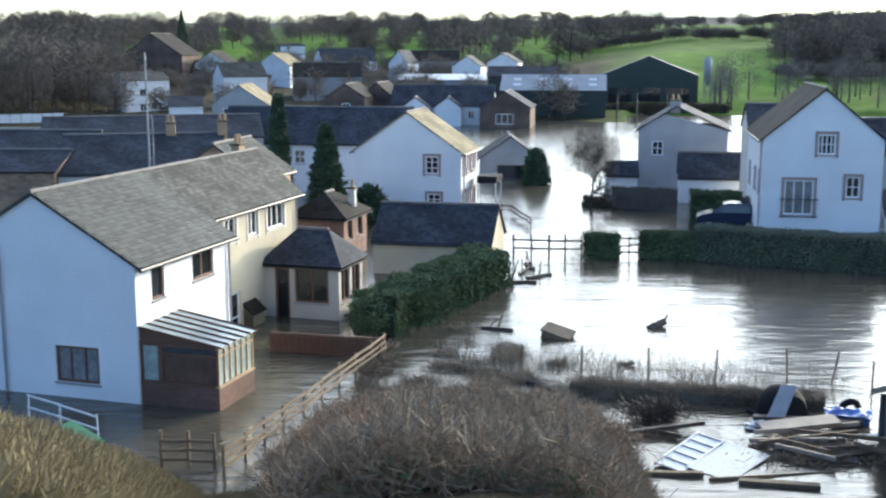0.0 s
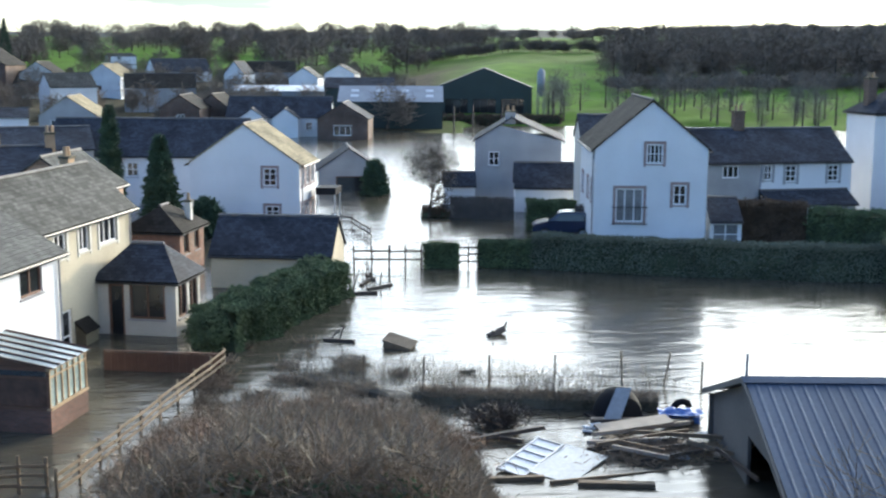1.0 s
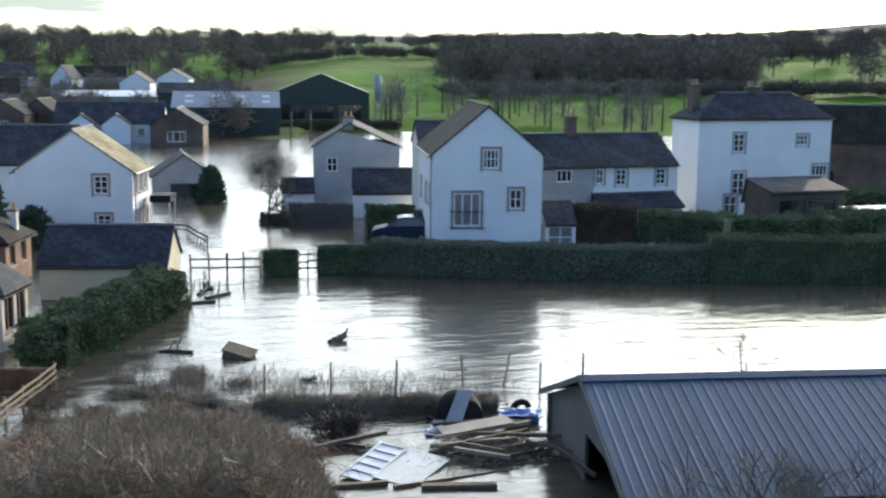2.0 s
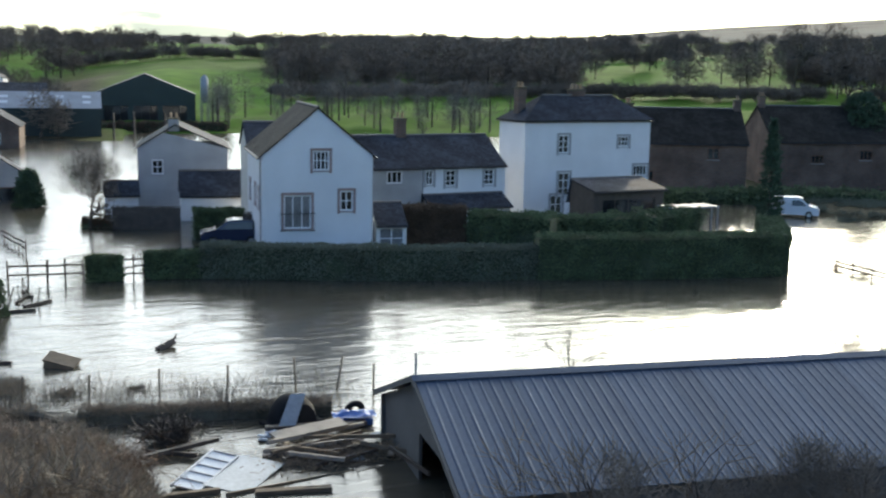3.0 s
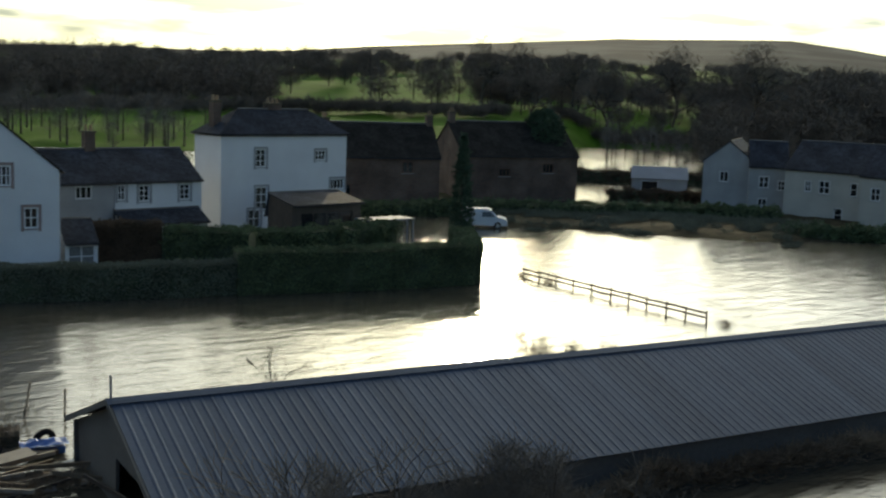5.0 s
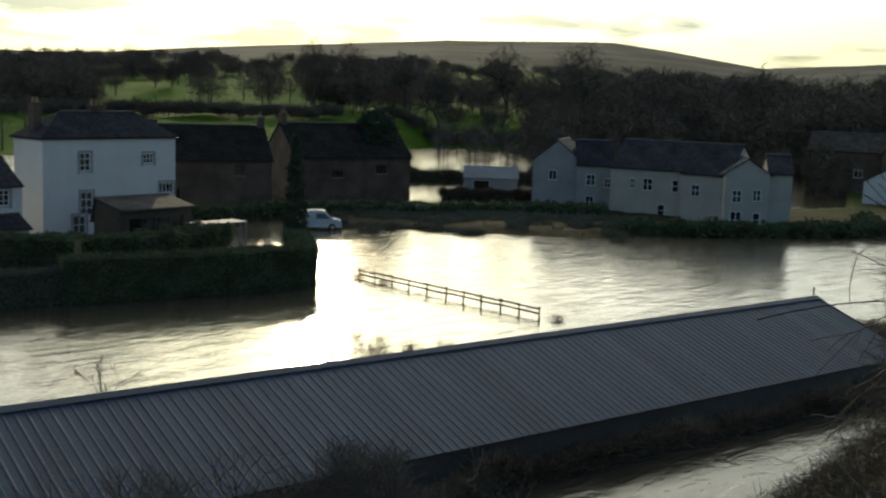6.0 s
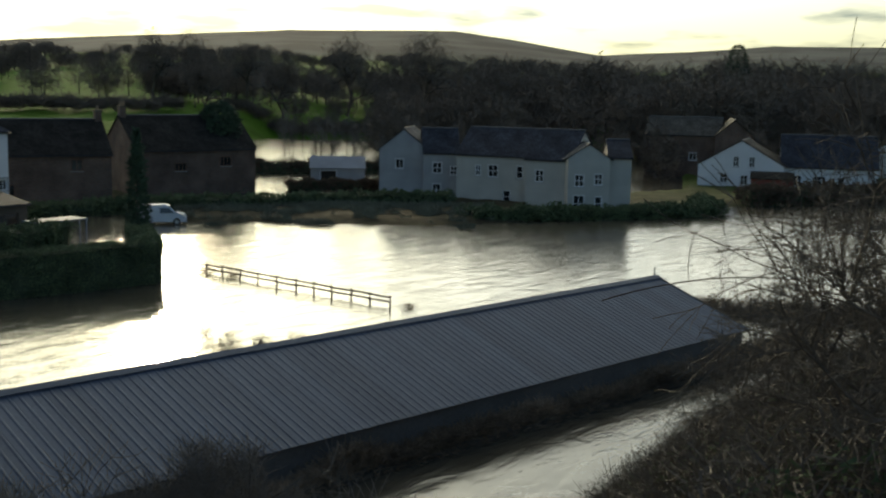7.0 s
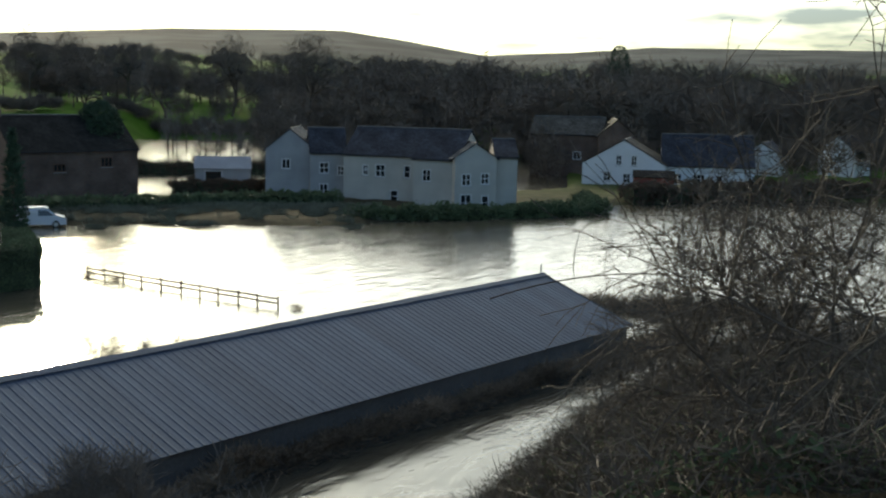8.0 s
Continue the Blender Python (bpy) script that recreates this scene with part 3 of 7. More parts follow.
def hedge(name, label, pts, width, z0, z1, leaves, mat, seed, core=None, size=0.16, rough=0.18, group=""):
    """A hedge along a line: a dark uneven body and a skin of leaves."""
    rng = np.random.default_rng(seed)
    root = thing(name, label, "hedge", pose(pts[0][0], pts[0][1], 0), group)
    base = np.array(pts[0])
    body, total = Shape(), 0.0
    segs = []
    for a, b in zip(pts, pts[1:]):
        a, b = np.array(a) - base, np.array(b) - base
        ln = np.linalg.norm(b - a)
        segs.append((a, b, ln))
        total += ln
    cloud = []
    slim = 0.7 if rough >= 0.45 else 1.0
    for a, b, ln in segs:
        u = (b - a) / ln
        nrm = np.array([-u[1], u[0]])
        steps = max(2, int(ln / 0.5))
        ring = []
        for i in range(steps + 1):
            c = a + u * (ln * i / steps)
            row = []
            for s, z in ((-0.42, z0 - 0.4), (-0.48, z0 + (z1 - z0) * 0.5), (-0.36, z1 - 0.12), (0, z1), (0.36, z1 - 0.12), (0.48, z0 + (z1 - z0) * 0.5), (0.42, z0 - 0.4)):
                j = noise.noise(Vector((c[0] * 0.8 + s * 3, c[1] * 0.8, z * 0.9 + seed))) * rough
                p = c + nrm * (s * width * slim + j)
                row.append((p[0], p[1], z + j * 0.7 - 0.06))
            ring.append(row)
        for i in range(steps):
            for k in range(6):
                body.face([ring[i][k], ring[i + 1][k], ring[i + 1][k + 1], ring[i][k + 1]])
        body.face(ring[0][::-1])
        body.face(ring[-1])
        n = int(leaves * ln / total)
        f = rng.uniform(-0.005, 1.005, n)
        g = rng.uniform(0, 1, n)
        prof = g * (2 * (z1 - z0) + width)
        side = np.where(prof < z1 - z0, -0.5, np.where(prof > z1 - z0 + width, 0.5, (prof - (z1 - z0)) / width - 0.5))
        zz = np.where(side <= -0.5, z0 + prof, np.where(side >= 0.5, z0 + prof - (z1 - z0) - width, z1))
        wob = np.array([noise.noise(Vector((a[0] + u[0] * ln * q * 0.9, a[1] + u[1] * ln * q * 0.9, h * 0.8 + seed))) for q, h in zip(f, zz)]) * rough
        sxy = side * width + np.sign(side) * wob
        p = a[None] + u[None] * (f * ln)[:, None] + nrm[None] * sxy[:, None] + rng.normal(size=(n, 2)) * 0.05
        cloud.append(np.column_stack([p, np.maximum(zz + wob * (zz >= z1) + rng.normal(size=n) * 0.05, 0.02)]))
    if rough >= 0.45:                             # overgrown: bulging masses of leaf
        for a, b, ln in segs:
            for f in [0.0, 1.0] + [rng.uniform(-0.03, 1.03) for _ in range(max(2, int(ln / 0.9)))]:
                c = a + (b - a) * f
                rad = width * rng.uniform(0.32, 0.5)
                n = int(leaves * 0.5 * 0.9 / total)
                d = rng.normal(size=(n, 3))
                d /= np.linalg.norm(d, axis=1)[:, None]
                q = d * rad * rng.uniform(0.75, 1.05, n)[:, None] * np.array((1, 1, 0.85)) + np.array((c[0] + rng.normal() * width * 0.15, c[1] + rng.normal() * width * 0.15, (z0 + z1) * 0.5 + rng.uniform(0, 0.35) * (z1 - z0)))
                cloud.append(q[q[:, 2] > 0.03])
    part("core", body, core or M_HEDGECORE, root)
    part("foliage", cloud_mesh("foliage", mat, np.concatenate(cloud), size, rng, 1.3), mat, root)
    return root


def limb(shape, p, d, length, r, depth, rng, twigs, spread=0.55, kids=3, droop=0.0, rmin=0.004):
    """A limb that forks into thinner ones; the last ones are gathered as twigs."""
    n = 3
    for i in range(n):
        d2 = (d + Vector(rng.normal(size=3) * 0.13) + Vector((0, 0, -droop))).normalized()
        q = p + d2 * (length / n)
        (shape if depth > 0 else twigs).tube(p, q, max(rmin, r * (1 - 0.25 * i / n)), max(rmin, r * (1 - 0.25 * (i + 1) / n)), 5 if r > 0.03 else 3)
        p, d = q, d2
        if depth > 0 and i > 0:
            limb(shape, p, (d + Vector(rng.normal(size=3)) * spread).normalized(), length * rng.uniform(0.45, 0.7), r * 0.5, depth - 1, rng, twigs, spread, kids, droop, rmin)
    if depth > 0:
        for _ in range(kids):
            limb(shape, p, (d + Vector(rng.normal(size=3)) * spread).normalized(), length * rng.uniform(0.5, 0.8), r * 0.6, depth - 1, rng, twigs, spread, kids, droop, rmin)


def bare_tree(name, label, x, y, z, height, seed, depth=4, r=0.13, spread=0.55, group="", kids=3, trunk_part=0.32, rmin=0.004, twig=None):
    rng = np.random.default_rng(seed)
    root = thing(name, label, "tree", pose(x, y, z), group)
    wood, twigs = Shape(), Shape()
    limb(wood, Vector((0, 0, -0.6)), Vector((0, 0, 1)), height * trunk_part + 0.6, r, depth, rng, twigs, spread, kids, 0.0, rmin)
    part("trunk", wood, M_BARK, root)
    part("crown", twigs, twig or M_TWIG, root)
    return root


def conifer(name, label, x, y, z, height, width, seed, leaves=5000, group="", pointed=0.8):
    rng = np.random.default_rng(seed)
    root = thing(name, label, "tree", pose(x, y, z), group)
    part("trunk", Shape().tube((0, 0, -0.8), (0, 0, height * 0.9), 0.14, 0.03, 7), M_BARK, root)
    h = rng.uniform(0.02, 1, leaves) ** 1.15
    rad = width / 2 * (1 - h) ** pointed * (0.55 + 0.45 * np.sqrt(rng.uniform(0, 1, leaves)))
    a = rng.uniform(0, 2 * math.pi, leaves)
    rad *= 1 + 0.22 * np.sin(a * 5 + h * 30) * np.sin(h * 42 + a)
    pts = np.column_stack([rad * np.cos(a), rad * np.sin(a), h * height])
    part("crown", cloud_mesh("crown", M_CONIFER, pts, 0.30, rng, 1.5, 0.25), M_CONIFER, root)
    return root


def thicket(name, label, category, pts, mat, size, seed, stretch, up=0.35):
    rng = np.random.default_rng(seed)
    me = cloud_mesh(name, mat, np.asarray(pts), size, rng, stretch, up)
    return tagged(part(name, me, mat, None), label, category, kind="stuff")


# ---- ground and water ----
BANK = ((-180, 40), (-60, 38), (-25, 36), (-16, 35), (-12, 31.0), (-9.5, 31.3), (-8, 33), (-6, 36.2), (-4, 38.6), (-2, 39.6), (2, 39.5), (5, 38.4), (7.3, 37.2), (9.2, 34.5), (10.3, 31), (12, 27), (14, 26), (25, 23.5), (40, 22.5), (50, 22.5), (55, 22.5),
        (58.7, 29), (60.7, 32), (62.9, 35), (64.8, 38), (67, 42), (71, 50), (76, 60), (84, 66), (100, 66), (180, 40))
ROUND = ((-180, 1.5), (-25, 1.5), (-20, 1.38), (-16, 1.18), (-12.5, 1.0), (66, 1.0), (75, 1.1), (180, 1.2))
HILL = ((-180, 50), (-20, 46), (0, 46), (10, 46), (20, 50), (30, 54), (38, 66), (46, 66), (60, 46), (80, 56), (180, 50))
MOOR = ((-180, 30), (-20, 30), (30, 52), (37, 70), (42, 82), (47, 98), (55, 100), (58, 86), (62, 62), (66, 70), (70, 84), (76, 78), (90, 80), (180, 30))


def along(table, a):
    return float(np.interp(a, [q[0] for q in table], [q[1] for q in table]))


def ground_z(x, y):
    r, a = math.hypot(x, y), math.degrees(math.atan2(x, y))
    shore = along(BANK, a)
    wob = noise.noise(Vector((x * 0.12, y * 0.12, 0)))
    fine = noise.noise(Vector((x * 0.6, y * 0.6, 3)))
    if r < shore + 12:
        bank = 10.75 * (1 - (r / shore) ** along(ROUND, a))
        return max(bank, -1.4) + (wob * 0.35 + fine * 0.10) * min(1, r / 8)
    plain = -1.3
    if a > 36:                                   # far shore below the houses
        edge = float(np.interp(a, (36, 41, 48, 54, 60, 67, 74, 90), (140, 108, 107, 106, 114, 129, 146, 160)))
        land = min(0.42, -1.0 + (r - edge + 7) * 0.16)
        if a < 66 and r > edge + (14 if a < 53 else 22):
            land = max(-0.7, 0.42 - (r - edge - 14) * 0.09)
        plain = max(plain, land + wob * 0.15 + fine * 0.16)
    if a < 9 and r > 165:                        # village street level
        plain = max(plain, min(0.5, -0.9 + (r - 165) * 0.035) + wob * 0.3)
    start = float(np.interp(a, (4.9, 5, 42, 46.5, 52, 56), (230, 205, 205, 285, 285, 230)))
    if r > start:
        rise = np.interp(r, (start, max(260, start + 20), max(300, start + 45), 400, 600), (-0.6, 3.6, 6.2, 10, 17.5))
        street = np.interp(r, (start, 300, 400, 600), (0.4, 1.6, 4.0, 13.0))
        mixed = min(1, max(0, (a - 5) / 6))
        rise = rise * mixed + street * (1 - mixed)
        hill = 12.5 + along(HILL, a) / 2068 * 900
        if r >= 600:
            rise = np.interp(r, (600, 950, 1500), (13 + 4.5 * mixed, hill - 7, hill * 0.5))
        rise += wob * 0.8 + 3.0 * noise.noise(Vector((x * 0.012, y * 0.012, 7))) * min(1, (r - start) / 150)
        if r > 1500:
            moor = 12.5 + along(MOOR, a) / 2068 * 3200
            rise = np.interp(r, (1500, 3200, 4200), (hill * 0.5, moor, moor * 0.4)) + 9 * noise.noise(Vector((x * 0.0022, y * 0.0022, 5)))
        plain = max(plain, rise)
    return plain


def build_ground():
    azs = list(np.linspace(-180, -32, 38)[:-1]) + list(np.linspace(-32, 92, 420)) + list(np.linspace(92, 180, 23)[1:-1])
    rads = [0.01, 3, 6, 9] + list(np.arange(11, 60, 0.75)) + list(np.arange(60, 100, 4)) + list(np.arange(100, 170, 1.6)) + \
        list(np.arange(170, 320, 4)) + list(np.arange(320, 620, 12)) + list(np.geomspace(620, 4400, 34))
    s = Shape()
    for r in rads:
        for a in azs:
            x, y = r * math.sin(radians(a)), r * math.cos(radians(a))
            s.v.append((x, y, ground_z(x, y)))
    n = len(azs)
    for i in range(len(rads) - 1):
        for k in range(n):
            j = (k + 1) % n
            s.f.append((i * n + k, i * n + j, (i + 1) * n + j, (i + 1) * n + k))
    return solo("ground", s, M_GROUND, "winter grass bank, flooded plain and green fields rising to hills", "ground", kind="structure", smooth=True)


build_ground()
ws = Shape()
ring = [(270 * math.sin(2 * math.pi * i / 64), 270 * math.cos(2 * math.pi * i / 64), 0.0) for i in range(64)]
ws.face(ring[::-1])
solo("water", ws, M_WATER, "brown flood water covering gardens, lanes and fields", "water", kind="structure")

# ---- the near terrace and its garden rooms ----
A_AT = pose(-18.14, 41.80, 0, 0, 0, -17.3)
house("terraced_house", "white rendered end house with weathered slate roof in flood water", -18.14, 41.80, -17.3, 7.88, 6.95, 4.97, 7.27, "y",
      M_WHITE, M_OLDSLATE,
      [("F", 4.50, 0.56, 1.78, 1.34, 2, 0, M_CURTAIN), ("R", 1.05, 3.48, 0.86, 1.30, 0, 0), ("R", 3.95, 3.62, 1.62, 1.22, 1, 0), ("R", 0.6, 0.2, 1.2, 1.7, 1, 0)],
      [], over=0.28, verge=0.15, fmat=M_BROWNFRAME, pipes=((7.96, 6.75, 4.9), (2.4, -0.08, 5.4)))
bp = A_AT @ Vector((1.75, 6.98, 0))
house("terraced_house", "beige rendered terraced house with grey slate roof and cream window surrounds", bp.x, bp.y, -17.3, 4.38, 10.4, 5.42, 7.27, "y",
      M_BEIGE, M_OLDSLATE,
      [("R", 2.9, 3.95, 1.05, 1.1, 1, 0), ("R", 5.1, 3.95, 0.95, 1.15, 1, 0), ("R", 7.05, 3.95, 1.8, 1.2, 2, 0), ("R", 3.2, -0.6, 0.95, 2.3, 0, 1)],
      [(2.0, 9.0, 6.9, 0.42, 0.6, 0.75, M_POT, 2)], over=0.28, surround=M_CREAM, skip="F", pipes=((4.46, 10.1, 5.2),))
house("terraced_house", "brown brick terraced house with slate roof beyond the beige one", -15.0, 64.6, -13.0, 5.0, 5.2, 5.2, 6.95, "y", M_SANDSTONE, M_OLDSLATE,
      [("R", 0.9, 3.6, 0.9, 1.3, 1, 0), ("R", 3.2, 3.6, 0.9, 1.3, 1, 0)], [], over=0.25, surround=M_CREAM)

# lean-to conservatory on the white house
cv = thing("conservatory", "brown framed lean-to conservatory with glazed roof over brick base", "conservatory", A_AT @ pose(7.88, 0.1, 0, 0, 0, 0))
CW, CD, CZ, CT = 3.05, 2.65, 2.28, 2.72
CV_BASE = Shape().box(0.0, 0, -0.9, CW, 0.12, 0.80).box(CW - 0.12, 0.12, -0.9, CW, CD - 0.12, 0.80).box(0.0, CD - 0.12, -0.9, CW, CD, 0.80)
part("brick_base", CV_BASE, M_DARKBRICK, cv)
# lighter copy of the brown frame: sunlight on the side face put into colour
M_TAN = material("brown_frame_tinted_sunlit", (0.42, 0.29, 0.17), 0.5, 0.2, 2, 25, 0.1)
fr = Shape()
for x in (0.05, 0.75, 0.85, CW - 0.06):
    fr.box(x - 0.05, 0.0, 0.88, x + 0.05, 0.1, CZ - 0.14)
fr.box(0, -0.02, CZ - 0.14, CW - 0.101, 0.1, CZ).box(0, -0.02, 0.80, CW - 0.121, 0.12, 0.88).box(0.9, 0.0, CZ - 0.42, CW - 0.101, 0.09, CZ - 0.34)
part("front_frame", fr, M_BROWNFRAME, cv)
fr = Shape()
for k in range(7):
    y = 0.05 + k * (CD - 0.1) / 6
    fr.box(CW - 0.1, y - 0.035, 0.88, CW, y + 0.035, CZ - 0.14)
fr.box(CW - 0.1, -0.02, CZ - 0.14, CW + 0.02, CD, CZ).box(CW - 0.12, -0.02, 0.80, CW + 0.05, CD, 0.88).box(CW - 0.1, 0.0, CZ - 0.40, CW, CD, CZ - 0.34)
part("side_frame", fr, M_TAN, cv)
# panes in one opaque pale green
M_PALEGLASS = material("pale_green_glass", (0.30, 0.36, 0.33), 0.12, 0.3, 1.2, 5, 0)
for k in range(6):
    y = 0.085 + k * (CD - 0.1) / 6
    part("pane", Shape().box(CW - 0.06, y, 0.88, CW - 0.045, y + (CD - 0.1) / 6 - 0.07, CZ - 0.14), M_PALEGLASS, cv)
part("pane", Shape().box(0.1, 0.045, 0.88, 0.7, 0.06, CZ - 0.14), M_PALEGLASS, cv)
part("pane", Shape().box(0.9, 0.045, 0.88, CW - 0.11, 0.06, CZ - 0.42), M_BROWNROOM, cv)
part("panel", Shape().box(0.9, 0.04, CZ - 0.34, CW - 0.11, 0.06, CZ - 0.14), M_GLASS, cv)
part("gable_infill", Shape().slab([(0, 0.03, CZ), (CW, 0.03, CZ), (0, 0.03, CT)], 0.05), M_BROWNFRAME, cv)
part("gable_infill", Shape().slab([(0, CD, CZ), (CW, CD, CZ), (0, CD, CT)], 0.05), M_BROWNFRAME, cv)
M_POLYROOF = material("translucent_roof_sheet", (0.30, 0.34, 0.34), 0.18, 0.1, 0.8, 10, 0.03)
for i in range(5):
    y = -0.05 + i * (CD + 0.1) / 5
    slope(cv, [(CW + 0.15, y, CZ - 0.02), (CW + 0.15, y + (CD + 0.1) / 5 - 0.07, CZ - 0.02), (0.02, y + (CD + 0.1) / 5 - 0.07, CT + 0.06), (0.02, y, CT + 0.06)], M_POLYROOF, 0.03, "roof_sheet")
for i in range(6):
    y = -0.08 + i * (CD + 0.1) / 5
    part("glazing_bar", Shape().tube((CW + 0.16, y, CZ), (0.02, y, CT + 0.08), 0.035, n=4), M_BROWNFRAME, cv)

# slate-roofed garden room behind
# wall in the duller cream: the shadow on it is put into the colour
house("garden_room", "rendered garden room with hipped slate roof and dark glazing, flooded", -8.24, 53.00, -17.3, 3.68, 2.94, 2.62, 3.86, "x", M_DULL, M_SLATE,
      [("F", 0.5, -0.4, 0.75, 2.72, 0, 0), ("F", 1.5, 0.75, 1.68, 1.62, 1, 0), ("R", 0.3, 0.75, 1.02, 1.62, 1, 0), ("R", 1.62, 0.75, 1.02, 1.62, 1, 0)], hip=1.07, over=0.25, fmat=M_BROWNFRAME, category="garden room")
house("outbuilding", "brown brick outbuilding with low hipped tile roof", -8.9, 67.62, -16, 3.3, 3.9, 2.6, 3.7, "y", M_BRICK, M_DARKTILE,
      [("R", 0.6, 1.1, 0.8, 1.25, 0, 0), ("R", 2.3, 1.1, 0.8, 1.25, 0, 0)], hip=1.3, over=0.3, fmat=M_BROWNFRAME, category="outbuilding", chims=[(2.9, 2.6, 2.4, 0.35, 0.35, 1.5, M_CREAM, 1)])
house("garage", "long beige garage with dark slate roof, standing in flood water", -3.81, 63.1, -12.0, 6.5, 4.6, 1.88, 3.55, "x", M_BEIGE, M_SLATE, [], over=0.22, category="garage")

# ---- white house and the houses behind it ----
house("house", "white rendered house with pink stone window surrounds and buff tiled roof", -6.47, 85.2, -14.0, 8.0, 5.2, 4.75, 7.5, "y", M_WHITE, M_SANDTILE,
      [("F", 5.35, 3.15, 1.0, 1.3, 1, 2), ("F", 5.5, 0.45, 1.0, 1.3, 1, 2)] + [("R", u, z, 0.95, 1.3, 1, 2) for u in (0.5, 2.1, 3.7) for z in (0.5, 3.1)],
      [], surround=M_SURROUND, pipes=((8.18, 0.15, 4.6),))
house("house", "white rendered row with long dark slate roof", -19.5, 100.0, -10, 16.5, 8.0, 4.2, 6.9, "x", M_WHITE, M_SLATE,
      [("F", u, 2.4, 1.0, 1.2, 1, 1) for u in (3.0, 7.0, 10.0, 13.0)], [])
house("garage", "grey garage with dark door, white bargeboards and slate roof", 3.48, 108.48, -0.8, 5.6, 6.0, 1.9, 3.8, "y", M_GREY, M_SLATE, [("F", 1.55, -0.5, 2.6, 1.75, 0, 0)], over=0.3, fmat=M_BROWNFRAME, category="garage")

# ---- tall white gabled house behind the hedge ----
hh = house("house", "tall white rendered gabled house with pink stone window surrounds", 19.55, 71.3, -9.3, 7.05, 9.5, 6.7, 9.65, "y", M_WHITE, M_DARKTILE,
           [("F", 1.35, 2.05, 1.75, 2.15, 2, 0, M_CURTAIN), ("F", 4.95, 3.15, 0.85, 1.3, 1, 1), ("F", 3.2, 5.75, 1.05, 1.25, 3, 1)] + [("L", u, 3.2, 0.9, 1.3, 1, 1) for u in (1.5, 5.0, 7.6)],
           [], surround=M_SURROUND, pipes=((-0.08, 0.35, 6.5), (7.1, 0.25, 6.5)), over=0.22, verge=0.1)
bal = Shape().box(1.12, -0.23, 3.0, 3.35, -0.19, 3.05).box(1.12, -0.19, 3.0, 1.15, 0, 3.05).box(3.32, -0.19, 3.0, 3.35, 0, 3.05)
part("bottom_rail", Shape().box(1.12, -0.23, 1.93, 3.35, -0.19, 1.97).box(1.12, -0.19, 1.93, 1.15, 0, 1.97).box(3.32, -0.19, 1.93, 3.35, 0, 1.97), M_GUTTER, hh)
for i in range(10):
    part("baluster", Shape().box(1.16 + i * 0.24, -0.22, 1.97, 1.170 + i * 0.24, -0.21, 3.0), M_GUTTER, hh)
part("balcony_rail", bal, M_GUTTER, hh)
house("house", "cream wing with dark slate roof behind the tall house", 21.6, 82.5, -9.3, 5.2, 6.0, 6.4, 8.0, "x", M_CREAM, M_SLATE, [("F", 0.4, 3.3, 0.8, 1.2, 1, 1)], [], group="wings of the tall house")
house("porch", "white glazed porch with lean-to slate roof", 27.0, 70.6, -9.3, 2.0, 2.2, 2.1, 3.3, "x", M_UPVC, M_SLATE, [("F", 0.15, 0.5, 1.7, 1.45, 1, 1, M_CURTAIN)], [], ridge_at=0.9, over=0.15, verge=0.05, category="porch")

# ---- grey house, its annexes, cottages and the big white house ----
house("house", "grey roughcast gabled house with slate roof and white windows", 16.6, 99.4, -12, 7.4, 9.0, 5.2, 7.1, "y", M_GREY, M_SLATE, [("F", 1.15, 3.0, 0.95, 1.25, 1, 1)],
      [(3.0, 0.5, 6.6, 0.9, 0.6, 1.0, M_GREY, 2)], ridge_at=0.42)
house("annexe", "white walled annexe with dark slate roof", 18.6, 91.6, -10, 5.2, 4.5, 2.0, 3.7, "x", M_WHITE, M_SLATE, [], over=0.15, category="annexe")
house("shed", "low dark timber shed with white door", 13.6, 97.0, -6, 2.6, 3.0, 1.6, 2.5, "x", M_WHITE, M_SLATE, [], over=0.2, category="shed")
house("cottage", "grey cottage with slate roof and white windows", 28.6, 80.4, 4.0, 6.0, 6.5, 4.9, 7.0, "x", M_GREY, M_SLATE,
      [("F", 1.2, 3.55, 0.7, 1.1, 1, 1), ("F", 3.0, 3.7, 1.3, 0.95, 2, 0), ("F", 2.0, 1.3, 1.3, 1.0, 2, 0)], [(5.6, 3.25, 6.6, 0.8, 0.6, 1.7, M_BROWNBRICK, 2)], over=0.2, verge=0.02, surround=None)
house("cottage", "white cottage with dark slate roof and grey window surrounds", 34.65, 80.85, 4.0, 7.2, 6.5, 4.9, 7.0, "x", M_WHITE, M_SLATE,
      [("F", 0.2, 3.5, 0.65, 1.15, 1, 1), ("F", 1.9, 3.35, 0.9, 1.25, 1, 2), ("F", 5.3, 3.35, 0.9, 1.25, 1, 2)], [], over=0.2, verge=0.02, surround=M_GREY)
house("porch", "cream lean-to with slate roof below the cottage windows", 34.7, 79.2, 4.0, 6.8, 1.6, 1.9, 2.7, "x", M_CREAM, M_SLATE, [("F", 2.5, 0.7, 1.6, 0.8, 2, 0), ("F", 5.5, 0.5, 0.7, 1.1, 0, 0)], [], ridge_at=0.95, over=0.2, category="lean-to")
